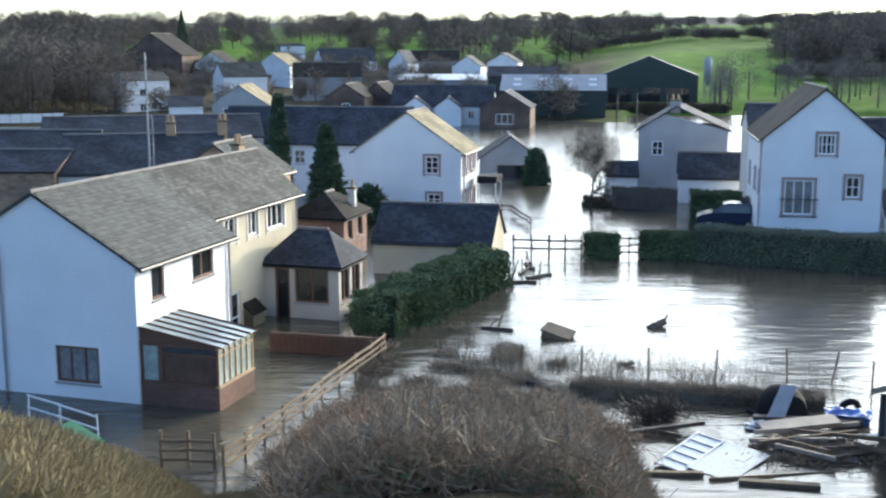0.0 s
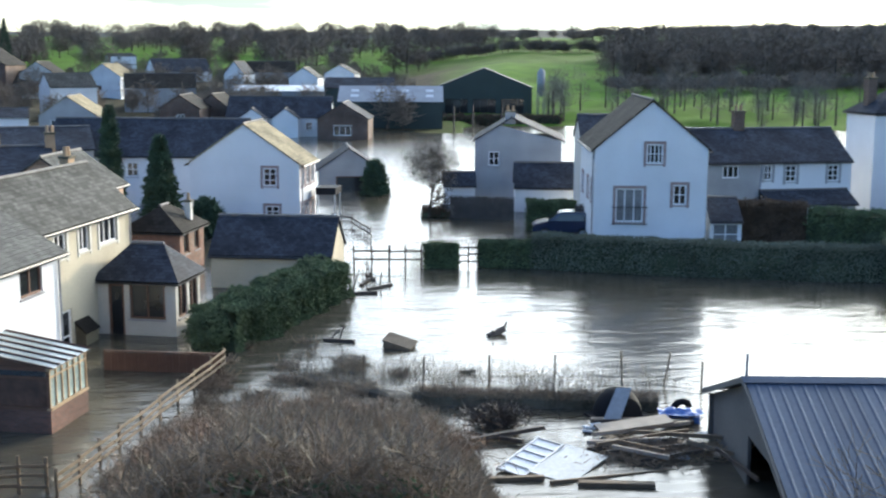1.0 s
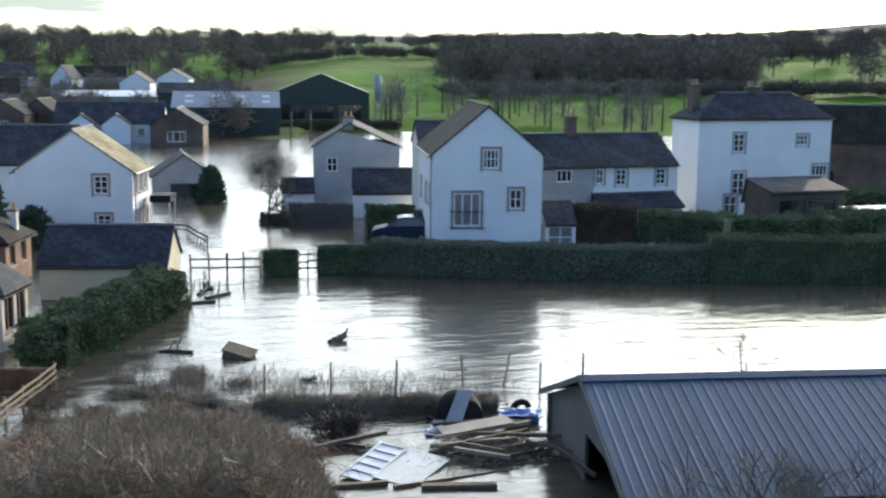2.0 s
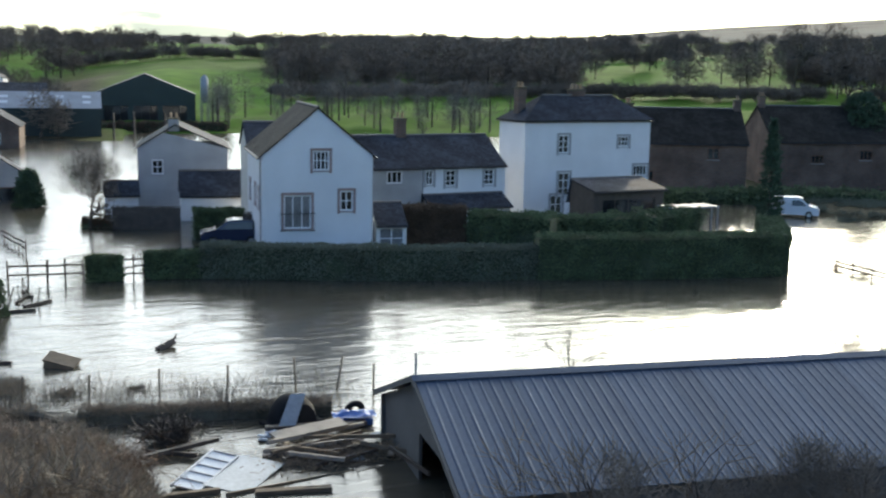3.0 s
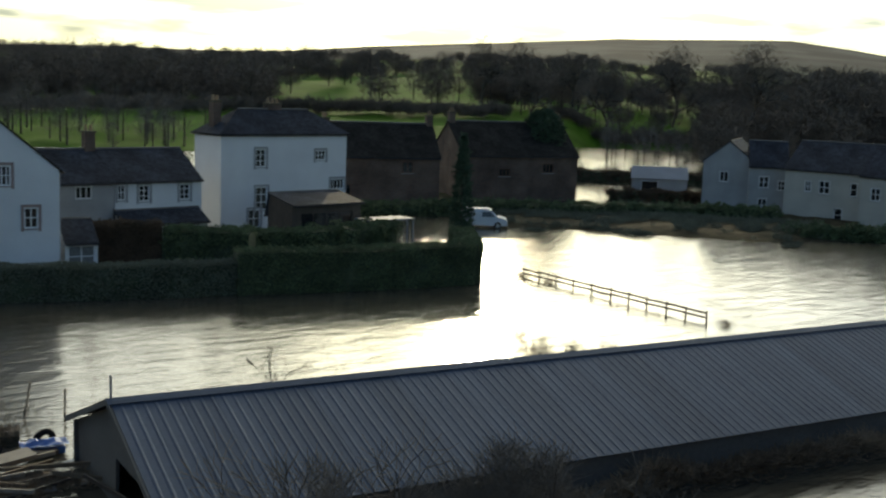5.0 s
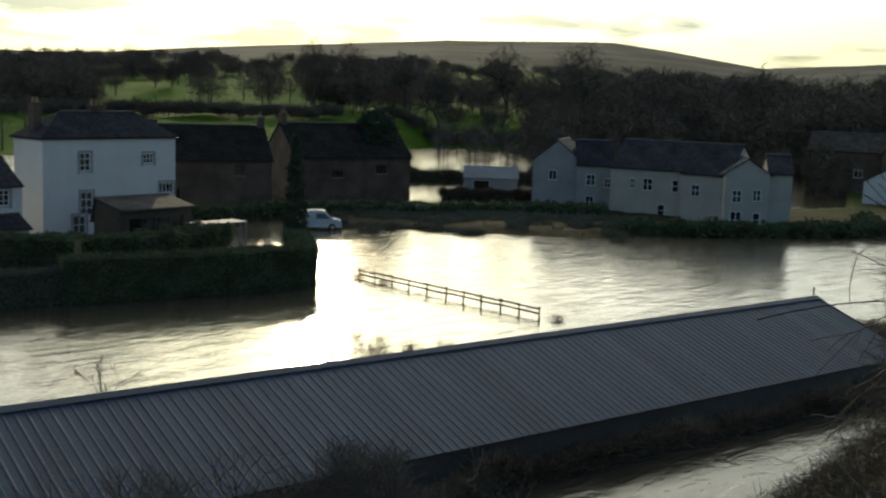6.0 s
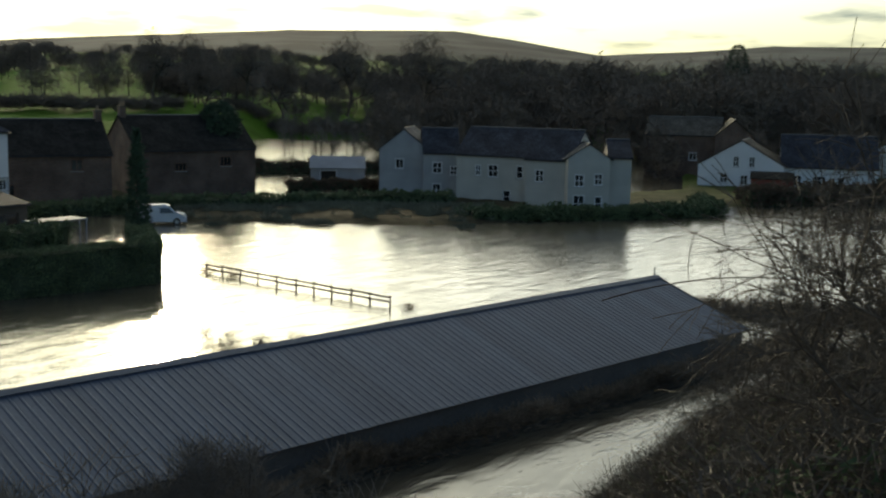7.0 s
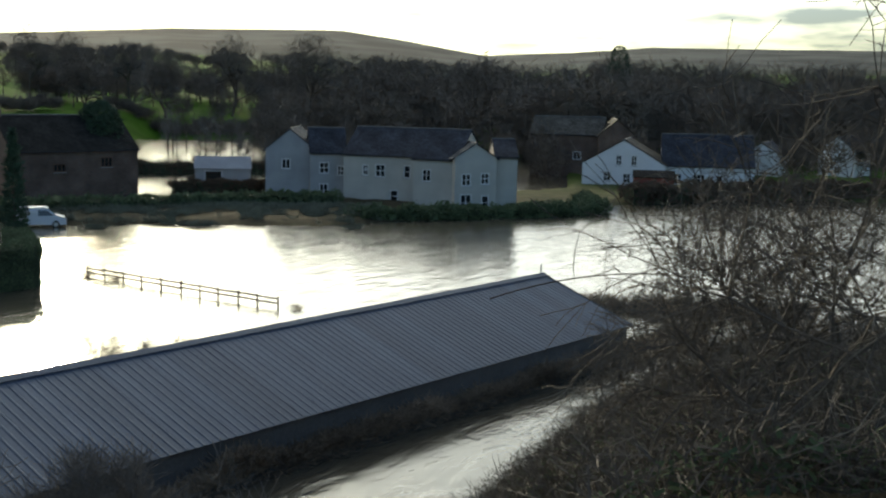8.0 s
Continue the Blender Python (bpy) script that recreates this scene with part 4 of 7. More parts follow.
house("house", "large white rendered house with hipped slate roof and small windows", 45.48, 85.09, 5.5, 13.11, 3.9, 8.26, 10.07, "x", M_WHITE, M_SLATE,
      [("F", 3.39, 5.38, 1.07, 1.53, 1, 2), ("F", 3.45, 1.77, 1.19, 1.98, 1, 2), ("F", 9.66, 5.83, 1.13, 0.90, 2, 1), ("F", 11.41, 3.23, 1.53, 0.96, 3, 0), ("F", 2.71, 0.30, 1.24, 1.58, 1, 1)],
      [(0.9, 2.3, 8.2, 0.75, 0.7, 2.5, M_BROWNBRICK, 2), (6.6, 2.2, 9.6, 1.4, 0.7, 0.95, M_BROWNBRICK, 3), (12.3, 2.2, 8.2, 0.6, 0.7, 1.2, M_BROWNBRICK, 2)], hip=2.9, over=0.25, surround=M_GREY)
house("lean_to", "dark timber lean-to store with slate roof", 46.2, 75.2, 4.0, 6.6, 3.2, 3.3, 3.9, "x", M_DARKWOOD, M_SLATE, [("F", 0.8, 1.2, 5.0, 1.5, 3, 0)], [], ridge_at=0.95, over=0.3, category="lean-to", fmat=M_DARKWOOD)
house("house", "dark brick house with steep brown tiled roof in shade", 65.5, 99.5, -24, 11.5, 8.0, 5.3, 8.5, "x", M_BROWNBRICK, M_DARKTILE,
      [("F", 1.2, 1.2, 1.0, 1.2, 1, 0), ("L", 3.0, 3.4, 1.0, 1.2, 1, 0), ("F", 7.5, 3.6, 1.2, 1.2, 1, 0)], [(11.2, 4, 7.8, 0.7, 0.7, 1.6, M_BROWNBRICK, 1)], group="brick houses by the water", fmat=M_BROWNFRAME)
house("house", "dark brick house with brown tiled roof and skylight in shade", 83.0, 99.5, -16, 14.5, 9.0, 5.2, 8.7, "x", M_BROWNBRICK, M_DARKTILE,
      [("F", 4.5, 2.8, 1.4, 0.9, 2, 0), ("F", 10.0, 3.2, 1.4, 1.1, 2, 0)], [(0.4, 4.5, 8.0, 0.7, 0.7, 1.7, M_BROWNBRICK, 2), (13.9, 4.5, 8.0, 0.7, 0.7, 1.4, M_BROWNBRICK, 2)], group="brick houses by the water", fmat=M_BROWNFRAME)

# ---- the metal-roofed barn by the bank ----
BARN = pose(13.16, 31.18, 0, 0, 0, math.degrees(math.atan2(-0.15492, 0.98793)))
BL, BH, BE, BR = 40.87, 5.15, 1.42, 3.28
barn = thing("barn", "long low barn with ribbed galvanised metal roof beside the flooded bank", "barn", BARN)
bw = Shape()
for yy in (-BH + 0.15, BH - 0.15):
    bw.box(0.1, yy - 0.06, -0.9, BL - 0.1, yy + 0.06, BE - 0.05)
bw.slab([(BL - 0.14, -BH + 0.1, -0.9), (BL - 0.14, BH - 0.1, -0.9), (BL - 0.14, BH - 0.1, BE - 0.06), (BL - 0.14, 0, BR - 0.1), (BL - 0.14, -BH + 0.1, BE - 0.06)], 0.1)
bw.slab([(0.24, 0.2, -0.9), (0.24, BH - 0.1, -0.9), (0.24, BH - 0.1, BE - 0.06), (0.24, 0.2, BR - 0.2)][::-1], 0.1)
bw.slab([(0.24, -3.9, 1.5), (0.24, 0.196, 1.5), (0.24, 0.196, BR - 0.2), (0.24, 0, BR - 0.1), (0.24, -3.9, BR - 0.1 - 3.9 * (BR - BE) / BH)][::-1], 0.1)
bw.slab([(0.24, -BH + 0.1, -0.9), (0.24, -3.904, -0.9), (0.24, -3.904, BE + 0.28), (0.24, -BH + 0.1, BE - 0.06)][::-1], 0.1)
part("wall", bw, M_BARNWALL, barn)


def rib_sheet(width, length):
    """A roofing sheet with raised ribs, eave at y = 0, running up along y."""
    s = Shape()
    prof = []
    n = 3
    p = width / n
    for i in range(n):
        prof += [(i * p, 0.0), (i * p + p * 0.62, 0.0), (i * p + p * 0.74, 0.020), (i * p + p * 0.86, 0.020), (i * p + p * 0.98, 0.0)]
    prof.append((width + 0.02, 0.006))
    for (x0, z0), (x1, z1) in zip(prof, prof[1:]):
        s.face([(x0, 0, z0), (x1, 0, z1), (x1, length, z1), (x0, length, z0)])
        s.face([(x0, 0, z0 - 0.02), (x0, 0, z0), (x1, 0, z1), (x1, 0, z1 - 0.02)][::-1])
    return s


SL = math.hypot(BH + 0.15, BR - BE)
PITCH = math.degrees(math.atan2(BR - BE, BH + 0.15))
SHEETS = 41
sheet_mesh = rib_sheet(BL / SHEETS, SL).mesh("sheet", M_STEEL)
for i in range(SHEETS):
    part("roof_sheet", sheet_mesh, M_STEEL, barn, "", pose(i * BL / SHEETS, -BH - 0.15, BE + 0.004 * (i % 2), PITCH, 0, 0))
    part("roof_sheet", sheet_mesh, M_STEEL, barn, "", pose((i + 1) * BL / SHEETS, BH + 0.15, BE + 0.004 * (i % 2), PITCH, 0, 180))
part("ridge_cap", Shape().slab([(-0.1, -0.28, BR - 0.03), (BL + 0.1, -0.28, BR - 0.03), (BL + 0.1, 0, BR + 0.09), (-0.1, 0, BR + 0.09)], 0.02)
     .slab([(-0.1, 0, BR + 0.09), (BL + 0.1, 0, BR + 0.09), (BL + 0.1, 0.28, BR - 0.03), (-0.1, 0.28, BR - 0.03)], 0.02), M_STEEL, barn)
for xx in (-0.05, BL + 0.05):
    part("bargeboard", Shape().slab([(xx, -BH - 0.15, BE - 0.16), (xx, 0, BR - 0.12), (xx, 0, BR + 0.06), (xx, -BH - 0.15, BE + 0.03)], 0.05)
         .slab([(xx, BH + 0.15, BE + 0.03), (xx, 0, BR + 0.06), (xx, 0, BR - 0.12), (xx, BH + 0.15, BE - 0.16)], 0.05), M_BARNWALL, barn)
part("vent_pipe", Shape().tube((0.05, 0.0, BR), (0.05, 0.0, BR + 0.75), 0.04, 0.04, 6), M_PIPE, barn)
part("vent_pipe", Shape().tube((BL - 0.1, 0.05, BR), (BL - 0.1, 0.05, BR + 0.5), 0.04, 0.04, 6), M_PIPE, barn)

# ---- hedges ----
hedge("garden_hedge", "clipped dark green garden hedge standing in flood water", [(14.8, 67.1), (23.4, 63.5), (30.0, 61.4), (33.5, 60.7)], 1.3, 0, 1.95, 26000, M_PALEHEDGE, 3, size=0.12, rough=0.12)
hedge("garden_hedge", "tall clipped dark hedge around a garden at the water", [(33.4, 60.6), (41.0, 58.4), (48.4, 57.0), (53.5, 64.0)], 1.6, 0, 2.6, 32000, M_HEDGE, 5, size=0.12, rough=0.14)

# ---- gardens in front ----
def fence_run(name, label, pts, post_h, rails, mat, gap=1.8, r=0.05, rail=(0.035, 0.09), base=-0.7, tilt=0.02, seed=1, group=""):
    """Posts and rails along a line; each post and each rail is a part."""
    rng = np.random.default_rng(seed)
    root = thing(name, label, "fence", pose(pts[0][0], pts[0][1], 0), group)
    o = Vector((pts[0][0], pts[0][1], 0))
    for a, b in zip(pts, pts[1:]):
        a, b = Vector((*a, 0)) - o, Vector((*b, 0)) - o
        n = max(1, round((b - a).length / gap))
        tops = []
        for i in range(n + 1):
            p = a.lerp(b, i / n)
            lean = Vector((rng.normal() * tilt, rng.normal() * tilt, 0))
            part("post", Shape().tube(p + Vector((0, 0, base)), p + lean + Vector((0, 0, post_h * rng.uniform(0.95, 1.05))), r, r * 0.95, 5), mat, root)
            tops.append(p + lean)
        for p, q in zip(tops, tops[1:]):
            u = (q - p).normalized()
            for h in rails:
                m = Matrix.Translation(p + Vector((0, 0, h + rng.normal() * 0.015))) @ Matrix((u, Vector((-u.y, u.x, 0)), Vector((0, 0, 1)))).transposed().to_4x4()
                part("rail", Shape().box(-0.05, -rail[0] / 2 - r, 0, (q - p).length + 0.05, rail[0] / 2 - r, rail[1], m), mat, root)
    return root


def panel_fence(name, label, a, b, h, mat, board=0.14, base=-0.6, seed=2):
    rng = np.random.default_rng(seed)
    a, b = Vector((*a, 0)), Vector((*b, 0))
    u = (b - a).normalized()
    m = Matrix.Translation(a) @ Matrix((u, Vector((-u.y, u.x, 0)), Vector((0, 0, 1)))).transposed().to_4x4()
    root = thing(name, label, "fence", m)
    n = int((b - a).length / board)
    for i in range(n):
        z = h * rng.uniform(0.97, 1.03)
        part("board", Shape().box(i * board, -0.012 - 0.01 * (i % 2), base, i * board + board * 0.95, 0.012 - 0.01 * (i % 2), z), mat, root)
    for i in range(int((b - a).length / 1.8) + 1):
        part("post", Shape().box(i * 1.8 - 0.05, 0.025, base, i * 1.8 + 0.05, 0.12, h + 0.05), mat, root)
    part("capping", Shape().box(0, -0.05, h + 0.04, (b - a).length, 0.05, h + 0.08), mat, root)
    return root


panel_fence("garden_fence", "low brown board fence between flooded gardens", (-7.1, 46.65), (-2.4, 45.5), 0.75, M_BROWNFRAME)
fence_run("rail_fence", "pale weathered post and rail fence on the bank", [(-6.4, 32.5), (-5.2, 36.4), (-3.8, 41.3), (-2.4, 46.0)], 0.95, (0.28, 0.52, 0.78), M_WOOD, 1.5, 0.05, (0.03, 0.10), seed=4)
fence_run("garden_gate_posts", "short timber gate and posts at the garden edge", [(-8.4, 33.3), (-6.8, 33.2)], 1.15, (0.2, 0.5, 0.8), M_WOOD, 0.8, 0.06, seed=5)
fence_run("handrail", "white metal handrail beside garden steps", [(-14.0, 37.9), (-12.6, 36.9), (-11.0, 35.7)], 0.85, (0.78, 0.35), M_UPVC, 1.7, 0.03, (0.04, 0.05), base=-0.2, seed=6)
tarp = Shape().box(-0.75, -0.3, 0.0, 0.75, 0.3, 0.12).box(-0.7, -0.26, 0.12, 0.7, 0.26, 0.2)
solo("planter_lid", tarp, M_GREENPAINT, "green plastic lid lying on the grass bank", "lid", pose(-10.6, 32.6, 1.15, 8, 12, -35))
kn = house("kennel", "small yellow timber kennel with felt roof", -9.4, 51.0, -17, 1.0, 1.2, 0.55, 1.0, "y", M_SANDTILE, M_DARKTILE, [], [], base=-0.3, over=0.08, verge=0.05, category="kennel", gutter=False, ridge=False)
mast = thing("aerial_mast", "tall thin grey aerial mast above the roofs", "mast", pose(-16.1, 64.0, 0))
part("pole", Shape().tube((0, 0, 0), (0, 0, 12.0), 0.07, 0.05, 6), M_PIPE, mast)
part("pole", Shape().tube((0.25, 0, 4), (0.25, 0, 8.6), 0.035, 0.03, 5), M_PIPE, mast)
for k in range(6):
    part("strut", Shape().tube((0, 0, 4.6 + k * 0.75), (0.25, 0, 4.9 + k * 0.75), 0.015, 0.015, 4), M_PIPE, mast)

hedge("overgrown_hedge", "overgrown green hedge standing in water beside the garage", [(-2.9, 49.3), (-1.4, 52.3), (0.5, 56.2), (2.4, 60.4)], 2.2, -0.2, 1.75, 34000, M_HEDGE, 7, size=0.13, rough=0.5)
hedge("clipped_hedge", "clipped hedge block between gate posts in the water", [(8.3, 67.7), (10.3, 67.5)], 0.7, 0, 1.35, 2600, M_HEDGE, 9, rough=0.08, group="hedge blocks")
hedge("clipped_hedge", "low clipped hedge at the end of the garden", [(11.6, 67.7), (14.8, 67.0)], 0.9, 0, 1.5, 4200, M_HEDGE, 10, rough=0.10, group="hedge blocks")
fence_run("rail_fence", "dark wooden rail fence and gate across the flooded lane", [(4.2, 68.2), (6.25, 67.9), (8.15, 67.7)], 1.35, (0.95, 0.45), M_DARKWOOD, 1.0, 0.06, (0.04, 0.1), seed=8)
fence_run("gate", "narrow timber gate between hedge blocks", [(10.35, 67.6), (11.5, 67.55)], 1.4, (1.15, 0.7, 0.3), M_DARKWOOD, 0.6, 0.05, (0.04, 0.08), seed=9)
hedge("box_hedge", "bright box hedge beside the parked car", [(17.6, 82.4), (21.0, 81.8)], 1.6, 0, 2.0, 5000, M_HEDGE, 12)
hedge("beech_hedge", "brown beech hedge in the garden", [(29.6, 73.6), (34.2, 72.4)], 1.6, 0, 2.9, 6000, M_DEADLEAF, 13, core=M_DEADLEAF)
hedge("sloping_hedge", "dark green hedge in front of the cottages", [(34.6, 72.2), (38.6, 67.8)], 1.8, 0, 2.6, 6000, M_HEDGE, 14)
hedge("shrub_border", "dark shrubs in front of the large white house", [(39.6, 70.5), (46.0, 69.5), (52.0, 70.5)], 1.8, 0, 2.3, 8000, M_HEDGE, 15, rough=0.5)
panel_fence("garden_fence", "dark board fence beside the grey house", (12.9, 88.4), (17.6, 86.6), 1.7, M_DARKWOOD, 0.16)
hedge("low_shrubs", "low brown shrubs along a garden edge", [(11.0, 90.2), (14.6, 88.4)], 0.9, 0, 0.6, 1800, M_DEADLEAF, 16, rough=0.3)
fence_run("rail_fence", "dark rail fence beside the white house, half flooded", [(2.9, 86.5), (5.1, 85.0), (6.0, 79.0)], 0.8, (0.3, 0.62), M_DARKWOOD, 1.0, 0.05, (0.04, 0.09), seed=11)
canopy = thing("porch_canopy", "dark flat porch canopy on thin posts", "canopy", pose(2.5, 86.0, 0, 0, 0, -14))
part("roof", Shape().box(0, 0, 2.25, 1.5, 2.2, 2.75), M_SLATE, canopy)
for x, y in ((0.1, 0.1), (1.4, 0.1), (1.4, 2.1)):
    part("post", Shape().tube((x, y, -0.6), (x, y, 2.25), 0.05), M_UPVC, canopy)
shelter = thing("shelter", "low garden shelter with pale flat roof and glazed ends", "shelter", pose(51.6, 72.6, 0, 0, 0, 2))
part("roof", Shape().box(0, 0, 2.1, 4.4, 2.0, 2.2), M_ROOFSHEET, shelter)
for x in (0.1, 0.7, 3.7, 4.3):
    part("post", Shape().box(x - 0.05, 0.05, -0.5, x + 0.05, 0.15, 2.1), M_PIPE, shelter)
part("back_wall", Shape().box(0.8, 1.6, -0.5, 3.8, 1.72, 2.1), M_DARKWOOD, shelter)

# ---- flotsam ----
crate = Shape().box(-0.6, -0.4, -0.35, 0.6, 0.4, 0.3).box(-0.66, -0.46, 0.3, 0.66, 0.46, 0.38)
solo("floating_crate", crate, M_WOOD, "weathered boxy crate floating tilted in the water", "crate", pose(4.9, 48.9, -0.04, 10, 14, -25))
log = Shape().tube((-0.5, 0, -0.05), (0.35, 0.1, 0.22), 0.2, 0.15, 8).tube((0.2, 0.05, 0.1), (0.55, 0.2, 0.5), 0.07, 0.04, 6).tube((-0.1, 0, 0.1), (-0.5, -0.25, 0.3), 0.06, 0.03, 6)
solo("floating_log", log, M_DARKWOOD, "dark log snagged in the flood water", "log", pose(9.6, 50.6, 0.0, 0, 0, 20))
small = Shape().tube((-0.35, 0, 0.0), (0.3, 0.1, 0.1), 0.09, 0.06, 6).tube((0, 0, 0.05), (0.2, 0.2, 0.22), 0.04, 0.02, 5)
solo("driftwood", small, M_DARKWOOD, "small piece of dark driftwood in shallow water", "driftwood", pose(7.2, 44.4, 0, 0, 0, -30))
for k, (x, y, yw, s) in enumerate(((4.6, 63.6, 70, 1.3), (5.2, 62.0, 40, 1.0), (3.6, 60.4, 5, 1.5), (4.9, 64.8, 100, 1.0), (-0.2, 55.6, 10, 0.7), (2.4, 50.2, -20, 0.8))):
    d = Shape().box(-0.9 * s, -0.09, -0.06, 0.9 * s, 0.09, 0.07).tube((0, 0, 0), (0.25 * s, 0.1, 0.8 * s), 0.05, 0.03, 5).tube((-0.5 * s, 0, 0), (-0.1 * s, 0.2, 0.55 * s), 0.04, 0.03, 5)
    solo("driftwood", d, M_DARKWOOD, "broken dark timber piled beside the garage" if k < 4 else "broken dark timber lying in shallow water", "driftwood", pose(x, y, 0.05, 0, 0, yw), group="driftwood")

def strip(pts, width, top, wob, seed, step=0.35, base=-0.7):
    """A continuous uneven bank or wall along a line, with rounded shoulders."""
    s = Shape()
    rows = []
    for a, c in zip(pts, pts[1:]):
        a, c = Vector((*a, 0)), Vector((*c, 0))
        u = (c - a).normalized()
        nrm = Vector((-u.y, u.x, 0))
        k = max(2, int((c - a).length / step))
        for i in range(k + 1):
            q = a.lerp(c, i / k)
            row = []
            for f, h in ((-0.62, 0), (-0.5, 0.75), (-0.3, 0.98), (0, 1.0), (0.3, 0.97), (0.5, 0.75), (0.62, 0)):
                j = noise.noise(Vector((q.x * 1.3 + f, q.y * 1.3, seed + f * 2)))
                z = base if h == 0 else top * h + j * wob * h
                row.append(tuple(q + nrm * (f * width + j * wob * 0.8) + Vector((0, 0, z))))
            rows.append(row)
    for r0, r1 in zip(rows, rows[1:]):
        for i in range(6):
            s.face([r0[i], r1[i], r1[i + 1], r0[i + 1]])
    s.face(rows[0][::-1])
    s.face(rows[-1])
    return s


solo("garden_wall", strip([(4.6, 40.8), (8.6, 39.9), (13.2, 38.9)], 0.6, 0.42, 0.10, 1), M_CONC, "low mossy wall running through the flood water", "wall", kind="structure")
solo("earth_bank", strip([(-0.2, 44.9), (2.2, 43.0), (4.6, 41.0)], 0.8, 0.14, 0.16, 2), M_MUD, "low muddy garden edge just above the water", "bank", kind="structure")
for k, (x, y, h, lean) in enumerate(((3.0, 43.6, 1.1, 2), (5.2, 42.5, 1.25, 1), (7.7, 42.4, 1.25, 0), (10.1, 41.9, 1.3, 2), (12.75, 41.8, 1.4, -3), (14.4, 41.8, 1.3, 10), (15.6, 41.0, 1.1, 1))):
    solo("fence_post", Shape().tube((0, 0, -0.7), (0, 0, h), 0.045, 0.04, 5), M_WOOD, "thin weathered fence post standing in the water", "post", pose(x, y, 0, 0, lean, 0), group="thin fence posts")

# glazed panel and sheets
gp = thing("glazed_panel", "white framed glazed panel lying tilted on the debris", "panel", pose(6.35, 33.35, 0.06, 6, -5, 50))
part("pane", Shape().box(0.02, -0.85, 0.0, 2.6, -0.02, 0.03), M_PALE, gp)
for k in range(6):
    part("glazing_bar", Shape().box(k * 0.52 - 0.02, -0.87, 0.03, k * 0.52 + 0.02, 0.0, 0.06), M_PIPE, gp)
part("edge_rail", Shape().box(-0.04, -0.03, -0.01, 2.66, 0.03, 0.07), M_UPVC, gp)
part("edge_rail", Shape().box(-0.04, -0.91, -0.01, 2.66, -0.85, 0.07), M_UPVC, gp)
M_MILKY = material("milky_roof_sheet", (0.40, 0.42, 0.43), 0.35, 0.2, 0.8, 8, 0.05)
solo("roof_sheet", Shape().box(0, -1.5, 0, 2.5, 0, 0.03), M_MILKY, "milky translucent roofing sheet lying in water", "sheet", pose(7.2, 33.1, 0.05, 4, -3, 48))
for k, (xa, ya, xb, yb, w, z, mt) in enumerate(((5.9, 35.9, 8.5, 36.6, 0.22, 0.2, M_DARKWOOD), (5.0, 32.7, 7.6, 32.5, 0.2, 0.06, M_WOOD), (8.5, 31.95, 10.7, 31.5, 0.26, 0.1, M_WOOD),
                                                (7.7, 32.15, 11.9, 32.9, 0.1, 0.06, M_WOOD), (9.6, 35.1, 12.0, 34.9, 0.12, 0.22, M_BOARD), (9.5, 34.7, 12.6, 35.1, 0.12, 0.15, M_DARKWOOD),
                                                (9.9, 35.6, 13.5, 36.4, 0.12, 0.32, M_BOARD), (10.0, 34.3, 12.4, 34.6, 0.12, 0.1, M_BOARD), (11.2, 35.8, 14.4, 34.3, 0.1, 0.3, M_WOOD),
                                                (6.2, 36.6, 7.6, 35.6, 0.12, 0.15, M_DARKWOOD), (14.2, 35.2, 15.3, 33.2, 0.08, 0.5, M_DARKWOOD), (10.3, 37.3, 13.8, 36.9, 0.3, 0.25, M_DARKWOOD),
                                                (9.78, 34.75, 13.10, 35.47, 0.10, 0.25, M_WOOD), (9.97, 34.14, 13.27, 34.43, 0.09, 0.20, M_DARKWOOD), (10.24, 34.42, 11.69, 33.17, 0.10, 0.30, M_BOARD), (10.54, 34.80, 11.71, 33.76, 0.09, 0.33, M_WOOD), (10.84, 33.40, 13.04, 33.82, 0.08, 0.15, M_DARKWOOD), (13.23, 33.24, 13.37, 30.40, 0.07, 0.50, M_DARKWOOD), (12.65, 34.26, 13.89, 32.71, 0.07, 0.40, M_WOOD))):
    ln = math.hypot(xb - xa, yb - ya)
    solo("plank", Shape().box(0, -w / 2, -0.10, ln, w / 2, 0.02).box(0.02, -w / 2 + 0.01, 0.02, ln - 0.02, w / 2 - 0.01, 0.026), mt,
         "weathered plank floating among the debris", "plank", pose(xa, ya, z, 3 * (k % 3) - 3, -2 + k % 4, math.degrees(math.atan2(yb - ya, xb - xa))), group="floating planks")
sheetm = Shape().box(0, -0.35, 0, 2.6, 0.35, 0.05)
solo("board", sheetm, M_BOARD, "pale sodden sheet of board on the debris", "board", pose(10.2, 36.0, 0.3, 5, -3, 8))
tank = thing("water_tank", "black plastic tank overturned against a shiny sheet", "tank", pose(11.5, 38.2, 0, 0, 0, 20))
ts = Shape()
for i in range(10):
    for k in range(5):
        f0, f1 = math.pi * i / 10, math.pi * (i + 1) / 10
        y0, y1 = -0.6 + k * 0.24, -0.6 + (k + 1) * 0.24
        r0 = 0.85 * (1 - 0.25 * abs(y0 / 0.6) ** 3)
        r1 = 0.85 * (1 - 0.25 * abs(y1 / 0.6) ** 3)
        ts.face([(r0 * math.cos(f0), y0, r0 * 1.25 * math.sin(f0)), (r0 * math.cos(f1), y0, r0 * 1.25 * math.sin(f1)), (r1 * math.cos(f1), y1, r1 * 1.25 * math.sin(f1)), (r1 * math.cos(f0), y1, r1 * 1.25 * math.sin(f0))])
ts.face([(0.64 * math.cos(math.pi * i / 10), -0.6, 0.64 * 1.25 * math.sin(math.pi * i / 10)) for i in range(11)])
part("shell", ts, M_BLACK, tank, smooth=True)
